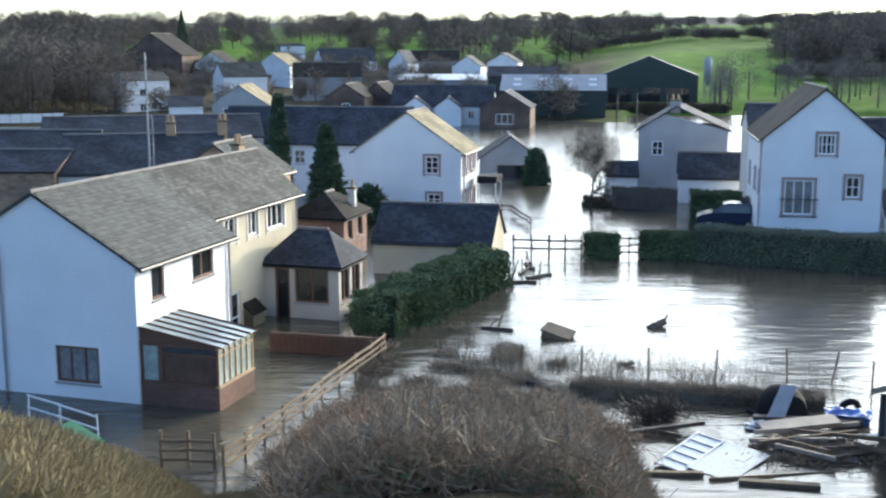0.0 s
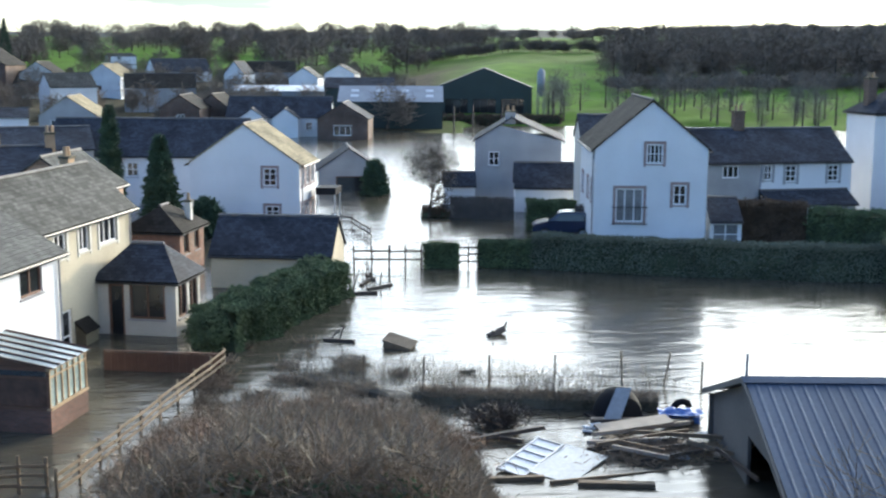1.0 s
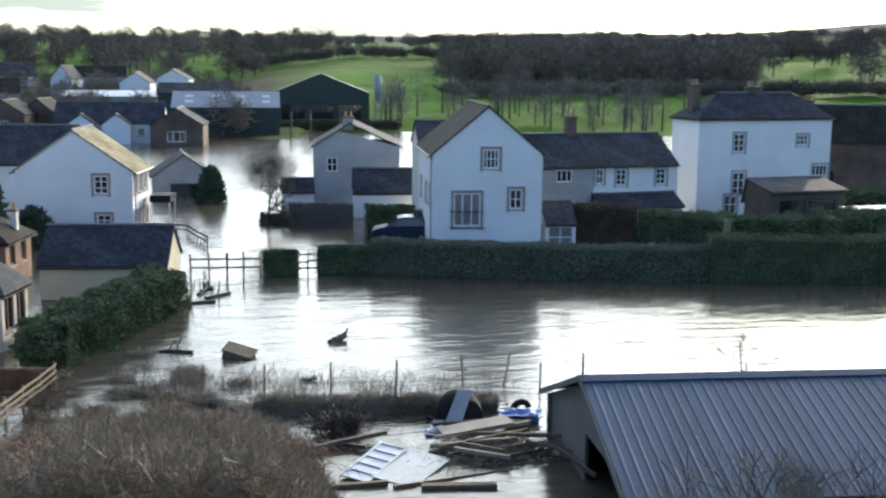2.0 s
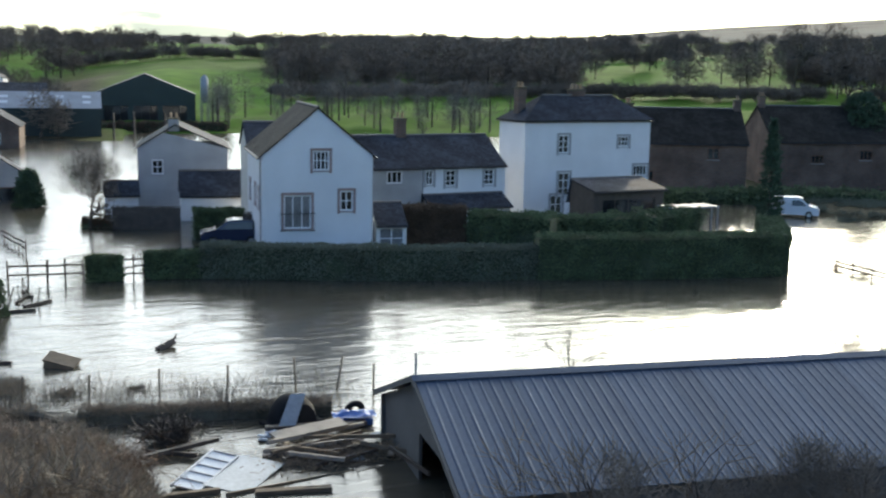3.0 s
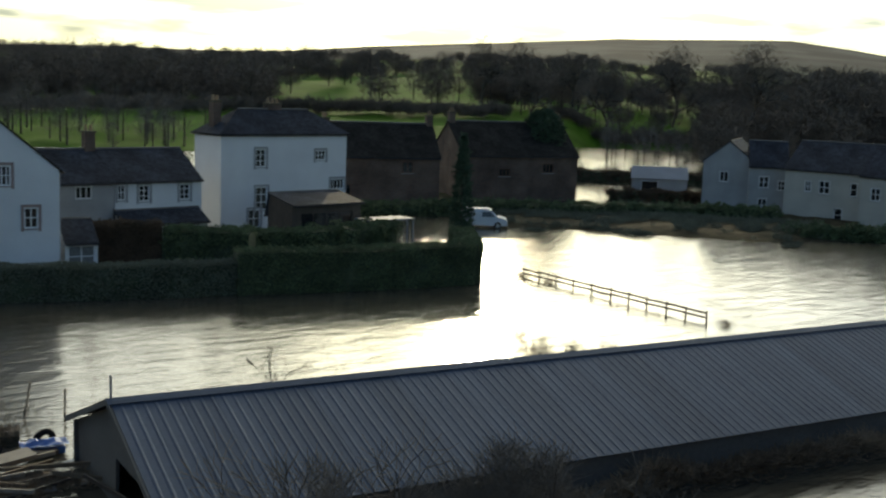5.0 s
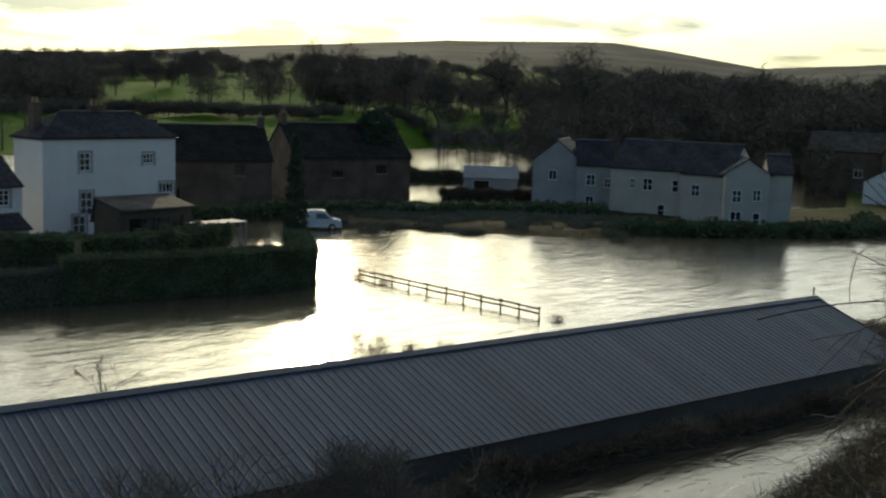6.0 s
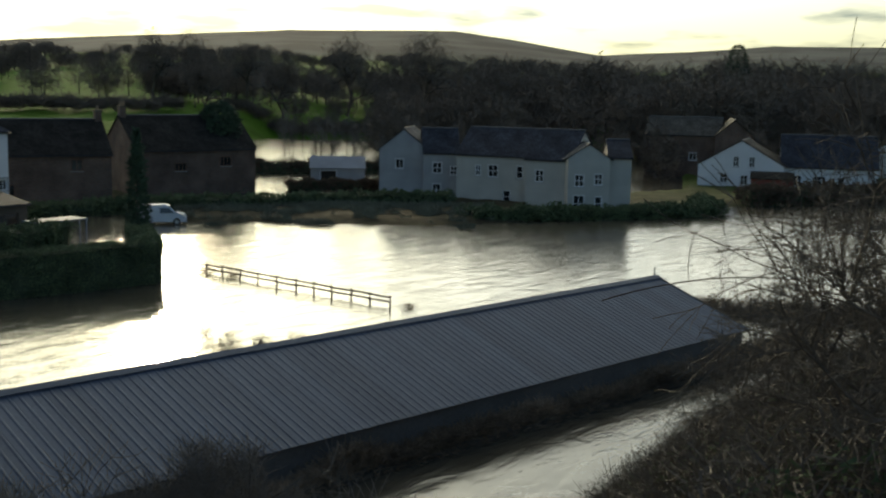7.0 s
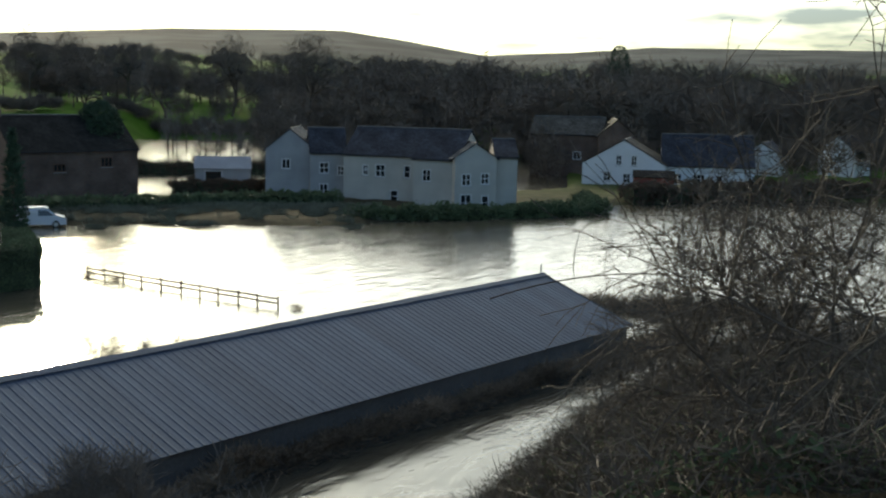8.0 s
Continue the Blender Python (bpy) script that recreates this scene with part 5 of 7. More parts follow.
part("leaning_sheet", Shape().slab([(-1.25, -0.75, 0.02), (-0.70, -1.0, 0.02), (0.10, -0.66, 1.2), (-0.35, -0.40, 1.2)], 0.03), M_MILKY, tank, "shiny leaning sheet")
part("rim", Shape().box(-0.95, -0.65, 0.0, 0.95, 0.65, 0.1), M_BLACK, tank)
tarp = Shape()
for i in range(8):
    for k in range(5):
        zf = lambda a, b: 0.22 + 0.14 * noise.noise(Vector((a * 0.6, b * 0.8, 1)))
        tarp.face([(i * 0.19, k * 0.16, zf(i, k)), ((i + 1) * 0.19, k * 0.16, zf(i + 1, k)), ((i + 1) * 0.19, (k + 1) * 0.16, zf(i + 1, k + 1)), (i * 0.19, (k + 1) * 0.16, zf(i, k + 1))])
tarp.box(0.1, 0.1, -0.3, 1.4, 0.7, 0.1)
solo("tarpaulin", tarp, M_BLUE, "crumpled blue tarpaulin over debris", "tarpaulin", pose(12.7, 37.2, 0.12, 0, 0, -12))


def ring_shape(big, tube_r, n=20, m=8):
    s = Shape()
    p = lambda i, k: ((big + tube_r * math.cos(2 * math.pi * k / m)) * math.cos(2 * math.pi * i / n), tube_r * math.sin(2 * math.pi * k / m), (big + tube_r * math.cos(2 * math.pi * k / m)) * math.sin(2 * math.pi * i / n))
    for i in range(n):
        for k in range(m):
            s.face([p(i, k), p(i, k + 1), p(i + 1, k + 1), p(i + 1, k)])
    return s


solo("tyre", ring_shape(0.30, 0.12), M_BLACK, "old black tyre half sunk in the debris", "tyre", pose(13.9, 38.4, 0.12, 10, 0, 5), smooth=True)
bare_tree("drowned_sapling", "thin leafless sapling standing in the flood water", 9.43, 37.88, 0, 1.5, 131, 3, 0.018, 0.45, "", 3, 0.4, 0.006)
rl2 = random.Random(9)
for k in range(16):
    w, d = rl2.uniform(0.12, 0.3), rl2.uniform(0.1, 0.2)
    litter = Shape().box(-w, -d, 0, w, d, 0.03).box(-w * 0.9, -d * 0.9, 0.03, w * 0.6, d * 0.8, 0.05)
    solo("litter", litter, (M_PALE, M_BOARD, M_WOOD, M_MILKY)[k % 4], "small broken piece of board floating among debris", "litter", pose(rl2.uniform(9.6, 13.8), rl2.uniform(33.2, 37.6), rl2.uniform(0.02, 0.12), rl2.uniform(-14, 14), rl2.uniform(-14, 14), rl2.uniform(0, 180)), group="floating litter")
rng = np.random.default_rng(21)
n = 2600
tx, ty = rng.normal(11.8, 1.1, n), rng.normal(34.3, 0.55, n)
thicket("flotsam", "matted twigs and litter floating in a raft", "debris", np.column_stack([tx, ty, rng.uniform(0.02, 0.2, n)]), M_BRAMBLE, 0.11, 22, 2.8, 0.0)
n = 1500
thicket("drowned_shrub", "dark drowned shrub stems in shallow water", "shrub", np.column_stack([rng.normal(7.1, 0.5, n), rng.normal(37.7, 0.3, n), rng.uniform(0.0, 0.55, n)]), M_DARKWOOD, 0.13, 23, 3.4, 0.3)

# ---- reeds, brambles and grass on the near bank ----
rng = np.random.default_rng(27)
n = 26000
gx, gy = rng.uniform(-3.2, 4.8, n), rng.uniform(40.5, 50.5, n)
keep = np.array([noise.noise(Vector((q * 0.55, w * 0.9, 6))) + 0.35 * noise.noise(Vector((q * 2, w * 2.4, 8))) > 0.10 + 0.06 * max(0, w - 45) + 0.10 * max(0, q - 2) for q, w in zip(gx, gy)])
thicket("drowned_grass", "dark matted grass and weed lying in shallow water", "grass", np.column_stack([gx, gy, rng.uniform(-0.02, 0.16, n)])[keep], M_BRAMBLE, 0.12, 28, 3.2, 0.1)
rng = np.random.default_rng(31)
n = 4200
rx = rng.uniform(0.5, 15.5, n)
ry = 43.2 - (rx - 5) * 0.12 + rng.normal(0, 0.9, n) + 1.2 * np.exp(-((rx - 3) / 3) ** 2)
keep = np.array([noise.noise(Vector((a * 0.7, b * 0.7, 2))) > -0.15 for a, b in zip(rx, ry)]) & (rng.uniform(0, 1, n) < np.interp(rx, (0, 2, 8, 13, 16), (0.4, 1, 0.75, 0.4, 0.15)))
thicket("reeds", "dry reeds standing in shallow flood water", "reeds", np.column_stack([rx, ry, np.full(n, -0.05)])[keep], M_REED, 0.12, 32, 6.5, 0.93)


def bank_points(count, az, rr, rng, hmax, lump=0.5):
    """Points above the bank, in mounds."""
    out = []
    while len(out) < count:
        a, r = rng.uniform(*az), rng.uniform(*rr)
        x, y = r * math.sin(radians(a)), r * math.cos(radians(a))
        h = hmax * (0.12 + max(0, 0.45 + 1.1 * noise.noise(Vector((x * lump * 0.5, y * lump * 0.5, 9))) + 0.5 * noise.noise(Vector((x * lump * 2, y * lump * 2, 4)))))
        z = ground_z(x, y)
        if z > -0.35:
            out.append((x, y, z + rng.uniform(0, 1) ** 1.5 * h))
    return out


rng = np.random.default_rng(41)
thicket("brambles", "dense brown dead brambles over the bank", "brambles", bank_points(112000, (-8.9, 11.5), (12, 40.5), rng, 0.85, 0.8), M_BRAMBLE, 0.085, 42, 4.6, 0.2)
b_pts = []
for _ in range(46):
    a, r = radians(rng.uniform(-7.6, 9.6)), rng.uniform(20, 38.5)
    x, y, w = r * math.sin(a), r * math.cos(a), rng.uniform(0.4, 1.1)
    q = rng.normal(size=(900, 3)) * np.array((w, w, w * 0.42)) * 0.55
    q[:, 2] = np.abs(q[:, 2])
    b_pts.append(q + np.array((x, y, ground_z(x, y) + 0.1)))
b_pts = np.concatenate(b_pts)
thicket("bramble_mounds", "reddish brown tangled bramble mounds on the bank", "brambles", b_pts[b_pts[:, 2] > 0.02], M_REDBRAMBLE, 0.075, 63, 5.0, 0.3)
# pale stalks mixed in to give the bramble mass its highlights
thicket("dead_stalks", "pale dead grass stalks added as highlights among the brambles", "grass", bank_points(26000, (-8.9, 11), (12, 40), rng, 1.0, 0.8), M_REED, 0.085, 49, 5.0, 0.6)
thicket("brambles", "dark green ivy leaves low among the brambles", "brambles", bank_points(18000, (-8.9, 11), (12, 40), rng, 0.5, 0.8), M_HEDGE, 0.09, 50, 1.4, 0.1)
thicket("brambles", "greener brambles trailing over rubble by the water", "brambles", bank_points(9000, (6, 11.0), (28, 36), rng, 0.6), M_HEDGE, 0.11, 43, 1.8, 0.2)
thicket("rough_grass", "tussocky yellow winter grass on the bank", "grass", bank_points(80000, (-25, -8.2), (8, 35), rng, 0.10), M_GRASS, 0.08, 44, 3.6, 0.55)
thicket("undergrowth", "dark brambles and undergrowth on the shaded bank", "undergrowth", bank_points(70000, (50, 88), (10, 55), rng, 1.1, 0.4), M_DARKTWIG, 0.10, 45, 4.8, 0.2)
thicket("undergrowth", "dark ivy and nettles on the shaded bank", "undergrowth", bank_points(32000, (52, 88), (10, 50), rng, 0.6, 0.35), M_HEDGE, 0.09, 46, 1.5, 0.2)
thicket("undergrowth", "leafless scrub on the bank below the barn", "undergrowth", bank_points(30000, (25, 53), (10.5, 14.5), rng, 2.3, 0.7), M_TWIG, 0.085, 47, 6.0, 0.4)
e_pts = []
for _ in range(42000):
    s = rng.uniform(1.5, BL + 7)
    k = 0.5 + noise.noise(Vector((s * 0.35, 4, 0)))
    p = BARN @ Vector((s, -BH - 0.2 - rng.uniform(0, 0.6), rng.uniform(0, 1) * (0.3 + 0.7 * k)))
    e_pts.append(tuple(p))
thicket("bank_scrub", "dark matted scrub along the foot of the barn", "scrub", e_pts, M_BRAMBLE, 0.13, 48, 3.4, 0.25)
p0, p1 = BARN @ Vector((0.5, -BH - 0.5, 0)), BARN @ Vector((BL + 7, -BH - 0.4, 0))
solo("earth_bank", strip([p0.xy, p1.xy], 0.8, 0.25, 0.2, 3, 0.6), M_MUD, "narrow muddy bank along the foot of the barn", "bank", kind="structure")
solo("earth_bank", strip([(61.5, 28.0), (65.0, 21.5), (68.5, 14.5)], 1.8, 0.10, 0.15, 4, 0.6), M_MUD, "dark strip of bank beyond the barn end", "bank", kind="structure")
l_pts = []
for _ in range(9000):
    k = rng.uniform(0, 1)
    l_pts.append((62.0 + 6 * k + rng.normal() * 0.8, 27.7 - 13 * k + rng.normal() * 0.6, rng.uniform(0, 0.55) * (0.5 + noise.noise(Vector((k * 9, 1, 1))) + 0.5)))
thicket("bank_scrub", "dark matted scrub on the strip beyond the barn", "scrub", l_pts, M_BRAMBLE, 0.14, 56, 3.2, 0.25)

rng = np.random.default_rng(57)
f_pts = []
while len(f_pts) < 24000:
    a, r = radians(rng.uniform(41.5, 57.0)), rng.uniform(103, 121)
    x, y = r * math.sin(a), r * math.cos(a)
    if noise.noise(Vector((x * 0.35, y * 0.35, 3))) + 0.4 * noise.noise(Vector((x * 1.1, y * 1.1, 5))) > 0.42 - (r - 103) * 0.05:
        f_pts.append((x, y, max(0.0, ground_z(x, y)) + rng.uniform(-0.03, 0.22)))
thicket("drowned_grass", "matted winter grass standing out of the water on the far shore", "grass", f_pts, M_PALEHEDGE, 0.16, 59, 2.6, 0.3)
w_pts = []
for _ in range(5000):
    k = rng.uniform(0, 1)
    w_pts.append((4.6 + 8.6 * k + rng.normal() * 0.2, 40.8 - 1.9 * k + rng.normal() * 0.25, 0.3 + rng.uniform(0, 0.28) * (0.6 + noise.noise(Vector((k * 14, 2, 2))))))
thicket("wall_grass", "dead grass growing along the low garden wall", "grass", w_pts, M_BRAMBLE, 0.08, 60, 3.6, 0.5)

# ---- trees and shrubs by the water ----
for k, (a, r, h) in enumerate(((69.0, 22, 2.0), (71.0, 18, 2.2), (73.0, 15.5, 2.4), (75.0, 14.5, 2.8), (77.0, 13, 3.2), (79.0, 12, 3.9), (81.0, 11, 5.2), (83.0, 10, 6.0), (76.0, 20, 2.6), (70.5, 27, 2.2), (79.5, 16, 4.0), (73.5, 23, 2.2), (72.0, 20, 2.6), (74.2, 17.5, 3.0), (76.2, 16, 3.2), (78.2, 14.5, 3.8), (80.2, 13, 4.6), (77.6, 21, 3.0), (75.4, 12.5, 2.6))):
    x, y = r * math.sin(radians(a)), r * math.cos(radians(a))
    bare_tree("hawthorn_bush", "leafless tangled hawthorn on the bank", x, y, ground_z(x, y), h, 60 + k, 4, 0.032, 0.8, "bank hawthorns", 3, 0.3, 0.0035, M_DARKTWIG)
for k, (a, r, h) in enumerate(((30.5, 12, 2.4), (34, 12.5, 2.6), (38.5, 12, 3.6), (42, 12, 3.5), (45, 12.5, 3.0), (27.5, 12.5, 2.0), (48.5, 13, 2.2), (40.3, 11, 3.0), (36.3, 13, 3.4))):
    x, y = r * math.sin(radians(a)), r * math.cos(radians(a))
    bare_tree("bank_shrub", "leafless shrub on the bank before the barn", x, y, ground_z(x, y), h, 80 + k, 4, 0.022, 0.65, "bank shrubs", 3, 0.24, 0.005)
def twig_clump(root, count, rad, height, seed, size=0.06, low=0.2):
    """A haze of fine upright twigs that fills out a shrub's crown, thinner towards its top."""
    r2 = np.random.default_rng(seed)
    h = r2.uniform(0, 1, count) ** 1.25
    a = r2.uniform(0, 2 * math.pi, count)
    rr = rad * np.sqrt(r2.uniform(0, 1, count)) * (1 - 0.75 * h) * (1 + 0.35 * np.sin(a * 3 + h * 7 + seed))
    part("fine_crown", cloud_mesh("fine_crown", M_TWIG, np.column_stack([rr * np.cos(a), rr * np.sin(a), height * (low + (0.96 - low) * h)]), size, r2, 6.0, 0.5), M_TWIG, root)


for k, (a, r, top, rad, count) in enumerate(((33.6, 12.5, 8.35, 0.8, 3000), (42.6, 12.5, 8.7, 1.0, 8000), (44.6, 12.8, 8.55, 0.95, 6500), (40.6, 12.6, 8.3, 0.9, 4500), (46.8, 13.2, 7.9, 0.9, 4500), (36.4, 12.4, 7.9, 0.7, 2000), (38.6, 12.5, 8.2, 0.8, 3000), (48.8, 13.4, 7.5, 0.9, 3500))):
    x, y = r * math.sin(radians(a)), r * math.cos(radians(a))
    g = ground_z(x, y)
    twig_clump(bare_tree("scrub_bush", "dense leafless bush rising before the barn roof", x, y, g, top - g, 140 + k, 4, 0.025, 0.5, "scrub bushes", 3, 0.3, 0.004), count, rad, top - g, 150 + k, 0.048)
arc = Shape()
prev = None
for i in range(25):
    k = i / 24
    p = Vector((34.6 + 6.2 * k, 18.0 - 10.5 * k, 5.9 + 1.6 * k - 1.3 * (2 * k - 0.55) ** 2))
    if prev is not None:
        arc.tube(prev, p, 0.022, 0.022, 4)
    prev = p
solo("bramble_cane", arc, M_BARK, "long arching bramble cane over the barn end", "cane")
def cane(pts, r, seed, mat, label):
    """A stem that bends through its points and tapers, with short side twigs."""
    s, rng = Shape(), np.random.default_rng(seed)
    pts = [Vector(p) for p in pts]
    line = []
    for i in range(len(pts) - 1):
        p0, p1, p2, p3 = pts[max(0, i - 1)], pts[i], pts[i + 1], pts[min(len(pts) - 1, i + 2)]
        for k in range(6):
            t = k / 6
            line.append(0.5 * (2 * p1 + (p2 - p0) * t + (2 * p0 - 5 * p1 + 4 * p2 - p3) * t * t + (3 * p1 - p0 - 3 * p2 + p3) * t ** 3))
    line.append(pts[-1])
    n = len(line)
    for i, (p, q) in enumerate(zip(line, line[1:])):
        r0, r1 = r * (0.35 + 0.65 * i / n), r * (0.35 + 0.65 * (i + 1) / n)
        s.tube(p, q, r0, r1, 5)
        if i % 2:
            d = ((p - q).normalized() + Vector(rng.normal(size=3)) * 0.8).normalized() * rng.uniform(0.15, 0.5)
            s.tube(q, q + d, r1 * 0.5, r1 * 0.25, 3)
            s.tube(q + d, q + d * 1.5 + Vector((0, 0, rng.normal() * 0.08)), r1 * 0.25, 0.002, 3)
    return solo("bramble_cane", s, mat, label, "cane", group="bramble canes")


CANES = [([(12.37, 3.98, 11.39), (12.03, 3.4, 11.09), (11.69, 2.72, 10.78), (11.4, 2.16, 10.6), (11.07, 1.69, 10.33)], 0.016),
              ([(13.91, 5.62, 10.99), (14.07, 5.21, 10.83), (13.81, 4.73, 10.54), (13.53, 4.32, 9.99)], 0.012),
              ([(11.65, 2.88, 11.79), (11.74, 2.5, 11.58), (11.81, 2.13, 11.38), (11.85, 1.88, 11.29)], 0.012),
              ([(10.57, 3.03, 9.14), (10.3, 2.51, 9.51), (9.99, 2.07, 9.96), (9.84, 1.79, 10.35), (9.69, 1.48, 10.65)], 0.01),
              ([(9.35, 2.17, 9.58), (9.32, 1.86, 9.77), (9.27, 1.56, 9.97), (9.2, 1.36, 10.11)], 0.009),
              ([(9.16, 1.61, 9.77), (9.07, 1.53, 10.01), (9.09, 1.42, 10.22), (9.0, 1.34, 10.31)], 0.008)]
for k, (cane_pts, cane_r) in enumerate(CANES):
    cane(cane_pts, cane_r, 400 + k, M_BARK if k < 3 else M_TWIG, "dark bare branch arching over the bank" if k < 3 else "pale dead bramble cane lying over the undergrowth")
bare_tree("garden_tree", "bare rounded garden tree standing in water", 11.4, 89.4, 0, 3.9, 101, 4, 0.14, 0.55, kids=3, trunk_part=0.34, rmin=0.012)
bare_tree("waterside_shrub", "bare upright shrub behind the barn", 22.4, 36.9, 0, 2.4, 102, 3, 0.03, 0.35, kids=3, trunk_part=0.4, rmin=0.008)
for k, (x, y, h) in enumerate(((32.6, 35.0, 2.7), (33.6, 34.6, 2.4), (31.8, 35.6, 2.3), (35.2, 34.2, 2.0), (37.0, 33.9, 1.7))):
    twig_clump(bare_tree("waterside_shrub", "bushy leafless shrub behind the barn", x, y, 0, h, 110 + k, 4, 0.03, 0.7, "shrubs behind the barn", 3, 0.2, 0.006), 700, 1.0, h * 0.95, 160 + k, 0.07, 0.3)
rc = np.random.default_rng(105)
dv = rc.normal(size=(7500, 3))
dv /= np.linalg.norm(dv, axis=1)[:, None]
cp = dv * (rc.uniform(0.1, 1, 7500) ** 0.62 * (1 + 0.15 * np.sin(dv[:, 0] * 6) * np.cos(dv[:, 1] * 5)))[:, None] * np.array((2.4, 2.3, 1.9)) + np.array((0, 0, 4.1))
gt = [o for o in scene.objects if o.name == "garden_tree"][0]
part("fine_crown", cloud_mesh("fine_crown", M_DARKTWIG, cp, 0.105, rc, 4.6, 0.45), M_DARKTWIG, gt)
conifer("cypress", "narrow dark cypress behind the terrace", -12.2, 87.0, 0, 8.5, 2.0, 121, 5000, "garden conifers", 0.55)
conifer("cypress", "broad pointed dark conifer beside the white house", -7.6, 76.0, 0, 7.1, 3.0, 122, 7000, "garden conifers", 0.75)
conifer("evergreen_shrub", "dark rounded evergreen beside the grey garage", 8.3, 104.0, 0, 3.0, 2.4, 123, 2500, "", 0.35)
conifer("evergreen_shrub", "dark bush against the white house wall", -5.2, 81.8, 0, 2.4, 3.0, 124, 2800, "", 0.4)
conifer("evergreen_shrub", "ivy-clad dark tree beside the parked van", 65.4, 78.3, 0.0, 8.4, 2.2, 125, 1900, "", 0.7)
conifer("evergreen_tree", "large dark evergreen behind the brick house", 95.4, 99.8, 0.0, 10.2, 7.0, 126, 9000, "", 0.3)
hedge("shore_hedge", "dark overgrown hedge along the far shore", [(92.0, 62.0), (96.0, 58.0), (106.0, 50.5), (114.0, 46.8), (122.0, 52.0)], 2.4, 0, 0.95, 9000, M_HEDGE, 51, size=0.3, rough=0.5)
hedge("shore_hedge", "low dark hedge before the brick houses", [(64.0, 92.0), (76.0, 88.0), (90.0, 80.0), (102.0, 72.0)], 2.0, 0, 1.3, 6000, M_HEDGE, 52, size=0.3, rough=0.5)
hedge("shore_hedge", "dark garden shrubs along the water before the bungalows", [(126.0, 48.0), (136.0, 42.0), (146.0, 34.0), (156.0, 22.0)], 3.0, 0, 1.9, 7000, M_DEADLEAF, 53, size=0.35, rough=0.8)
fence_run("rail_fence", "dark post and rail fence crossing the flood water", [(53.6, 57.4), (52.7, 48.5), (52.05, 40.6)], 0.66, (0.48, 0.2), M_DARKWOOD, 1.65, 0.06, (0.05, 0.10), seed=14)
for k, (x, y, s) in enumerate(((53.4, 57.2, 0.22), (53.1, 54.4, 0.2), (52.2, 39.4, 0.2))):
    r2 = np.random.default_rng(70 + k)
    tf = cloud_mesh("tuft", M_BRAMBLE, r2.normal(size=(160, 3)) * np.array((1.3, 0.9, 0.35)) * s, 0.10, r2, 4.0)
    tagged(part("snagged_weed", tf, M_BRAMBLE, None, "", pose(x, y, 0.12)), "clump of dead weed snagged on the flooded fence", "weed", "snagged weed")
for k, (x, y, h) in enumerate(((27.6, 186.0, 4.2), (31.0, 188.0, 4.4), (36.0, 189.0, 4.0))):
    solo("timber_pole", Shape().tube((0, 0, -1), (0, 0, h), 0.16, 0.14, 6), M_DARKWOOD, "dark timber pole standing in the flooded field", "pole", pose(x, y, 0), group="timber poles")


# ---- vehicles ----
def vehicle(name, label, at, length, width, side, glass_from, paint, category):
    """A car or van: side is its outline from nose to tail (x along, z up)."""
    root = thing(name, label, category, at)
    b = Shape()
    n = len(side)
    inset = lambda z: 0.0 if z < 1.0 else (z - 1.0) * 0.18
    left = [(x, -width / 2 + inset(z), z) for x, z in side]
    right = [(x, width / 2 - inset(z), z) for x, z in side]
    b.face(left)
    b.face(right[::-1])
    for i in range(n):
        j = (i + 1) % n
        b.face([left[j], left[i], right[i], right[j]])
    part("body", b, paint, root)
    for x in (0.85, length - 0.85):
        for y in (-width / 2 + 0.02, width / 2 - 0.02):
            tyre = part("tyre", ring_shape(0.24, 0.09, 16, 6), M_BLACK, root, "", pose(x, y, 0.32))
            part("rim", Shape().tube((0, -0.05, 0), (0, 0.05, 0), 0.2, 0.2, 12), M_CHROME, tyre)
    (x0, z0), (x1, z1), (x2, z2), (x3, z3) = glass_from
    for sgn in (-1, 1):
        y = lambda z: sgn * (width / 2 - inset(z) + 0.012)
        q = [(x0, y(z0), z0), (x3, y(z3), z3), (x2, y(z2), z2), (x1, y(z1), z1)]
        part("side_window", Shape().slab(q if sgn < 0 else q[::-1], 0.01), M_GLASS, root)
    return root


CAR = [(0, 0.35), (0.0, 0.72), (0.25, 0.92), (1.0, 1.08), (1.75, 1.62), (2.2, 1.72), (3.5, 1.68), (4.1, 1.1), (4.2, 0.8), (4.2, 0.35)]
car = vehicle("parked_car", "dark blue people carrier parked in the flood", pose(17.0, 77.6, 0.30, 0, 0, -12), 4.2, 1.75, CAR, ((1.45, 1.12), (1.9, 1.55), (3.35, 1.55), (3.8, 1.12)), M_CARPAINT, "car")
part("windscreen", Shape().slab([(1.05, 0.72, 1.13), (1.05, -0.72, 1.13), (1.70, -0.66, 1.60), (1.70, 0.66, 1.60)], 0.02), M_GLASS, car)
for y in (-0.65, 0.65):
    part("headlight", Shape().box(0.02, y - 0.18, 0.66, 0.14, y + 0.18, 0.82), M_CHROME, car)
VAN = [(0.3, 0.3), (0.3, 1.5), (0.5, 1.74), (2.5, 1.80), (2.9, 1.70), (3.55, 1.10), (4.2, 0.92), (4.4, 0.65), (4.4, 0.3)]
van = vehicle("parked_van", "small white van standing in flood water", pose(67.9, 81.6, -0.05, 0, 0, -42), 4.4, 1.75, VAN, ((2.1, 1.08), (2.1, 1.55), (2.85, 1.55), (3.35, 1.08)), M_VANPAINT, "van")
part("windscreen", Shape().slab([(3.52, -0.72, 1.14), (3.52, 0.72, 1.14), (2.95, 0.66, 1.68), (2.95, -0.66, 1.68)], 0.02), M_GLASS, van)
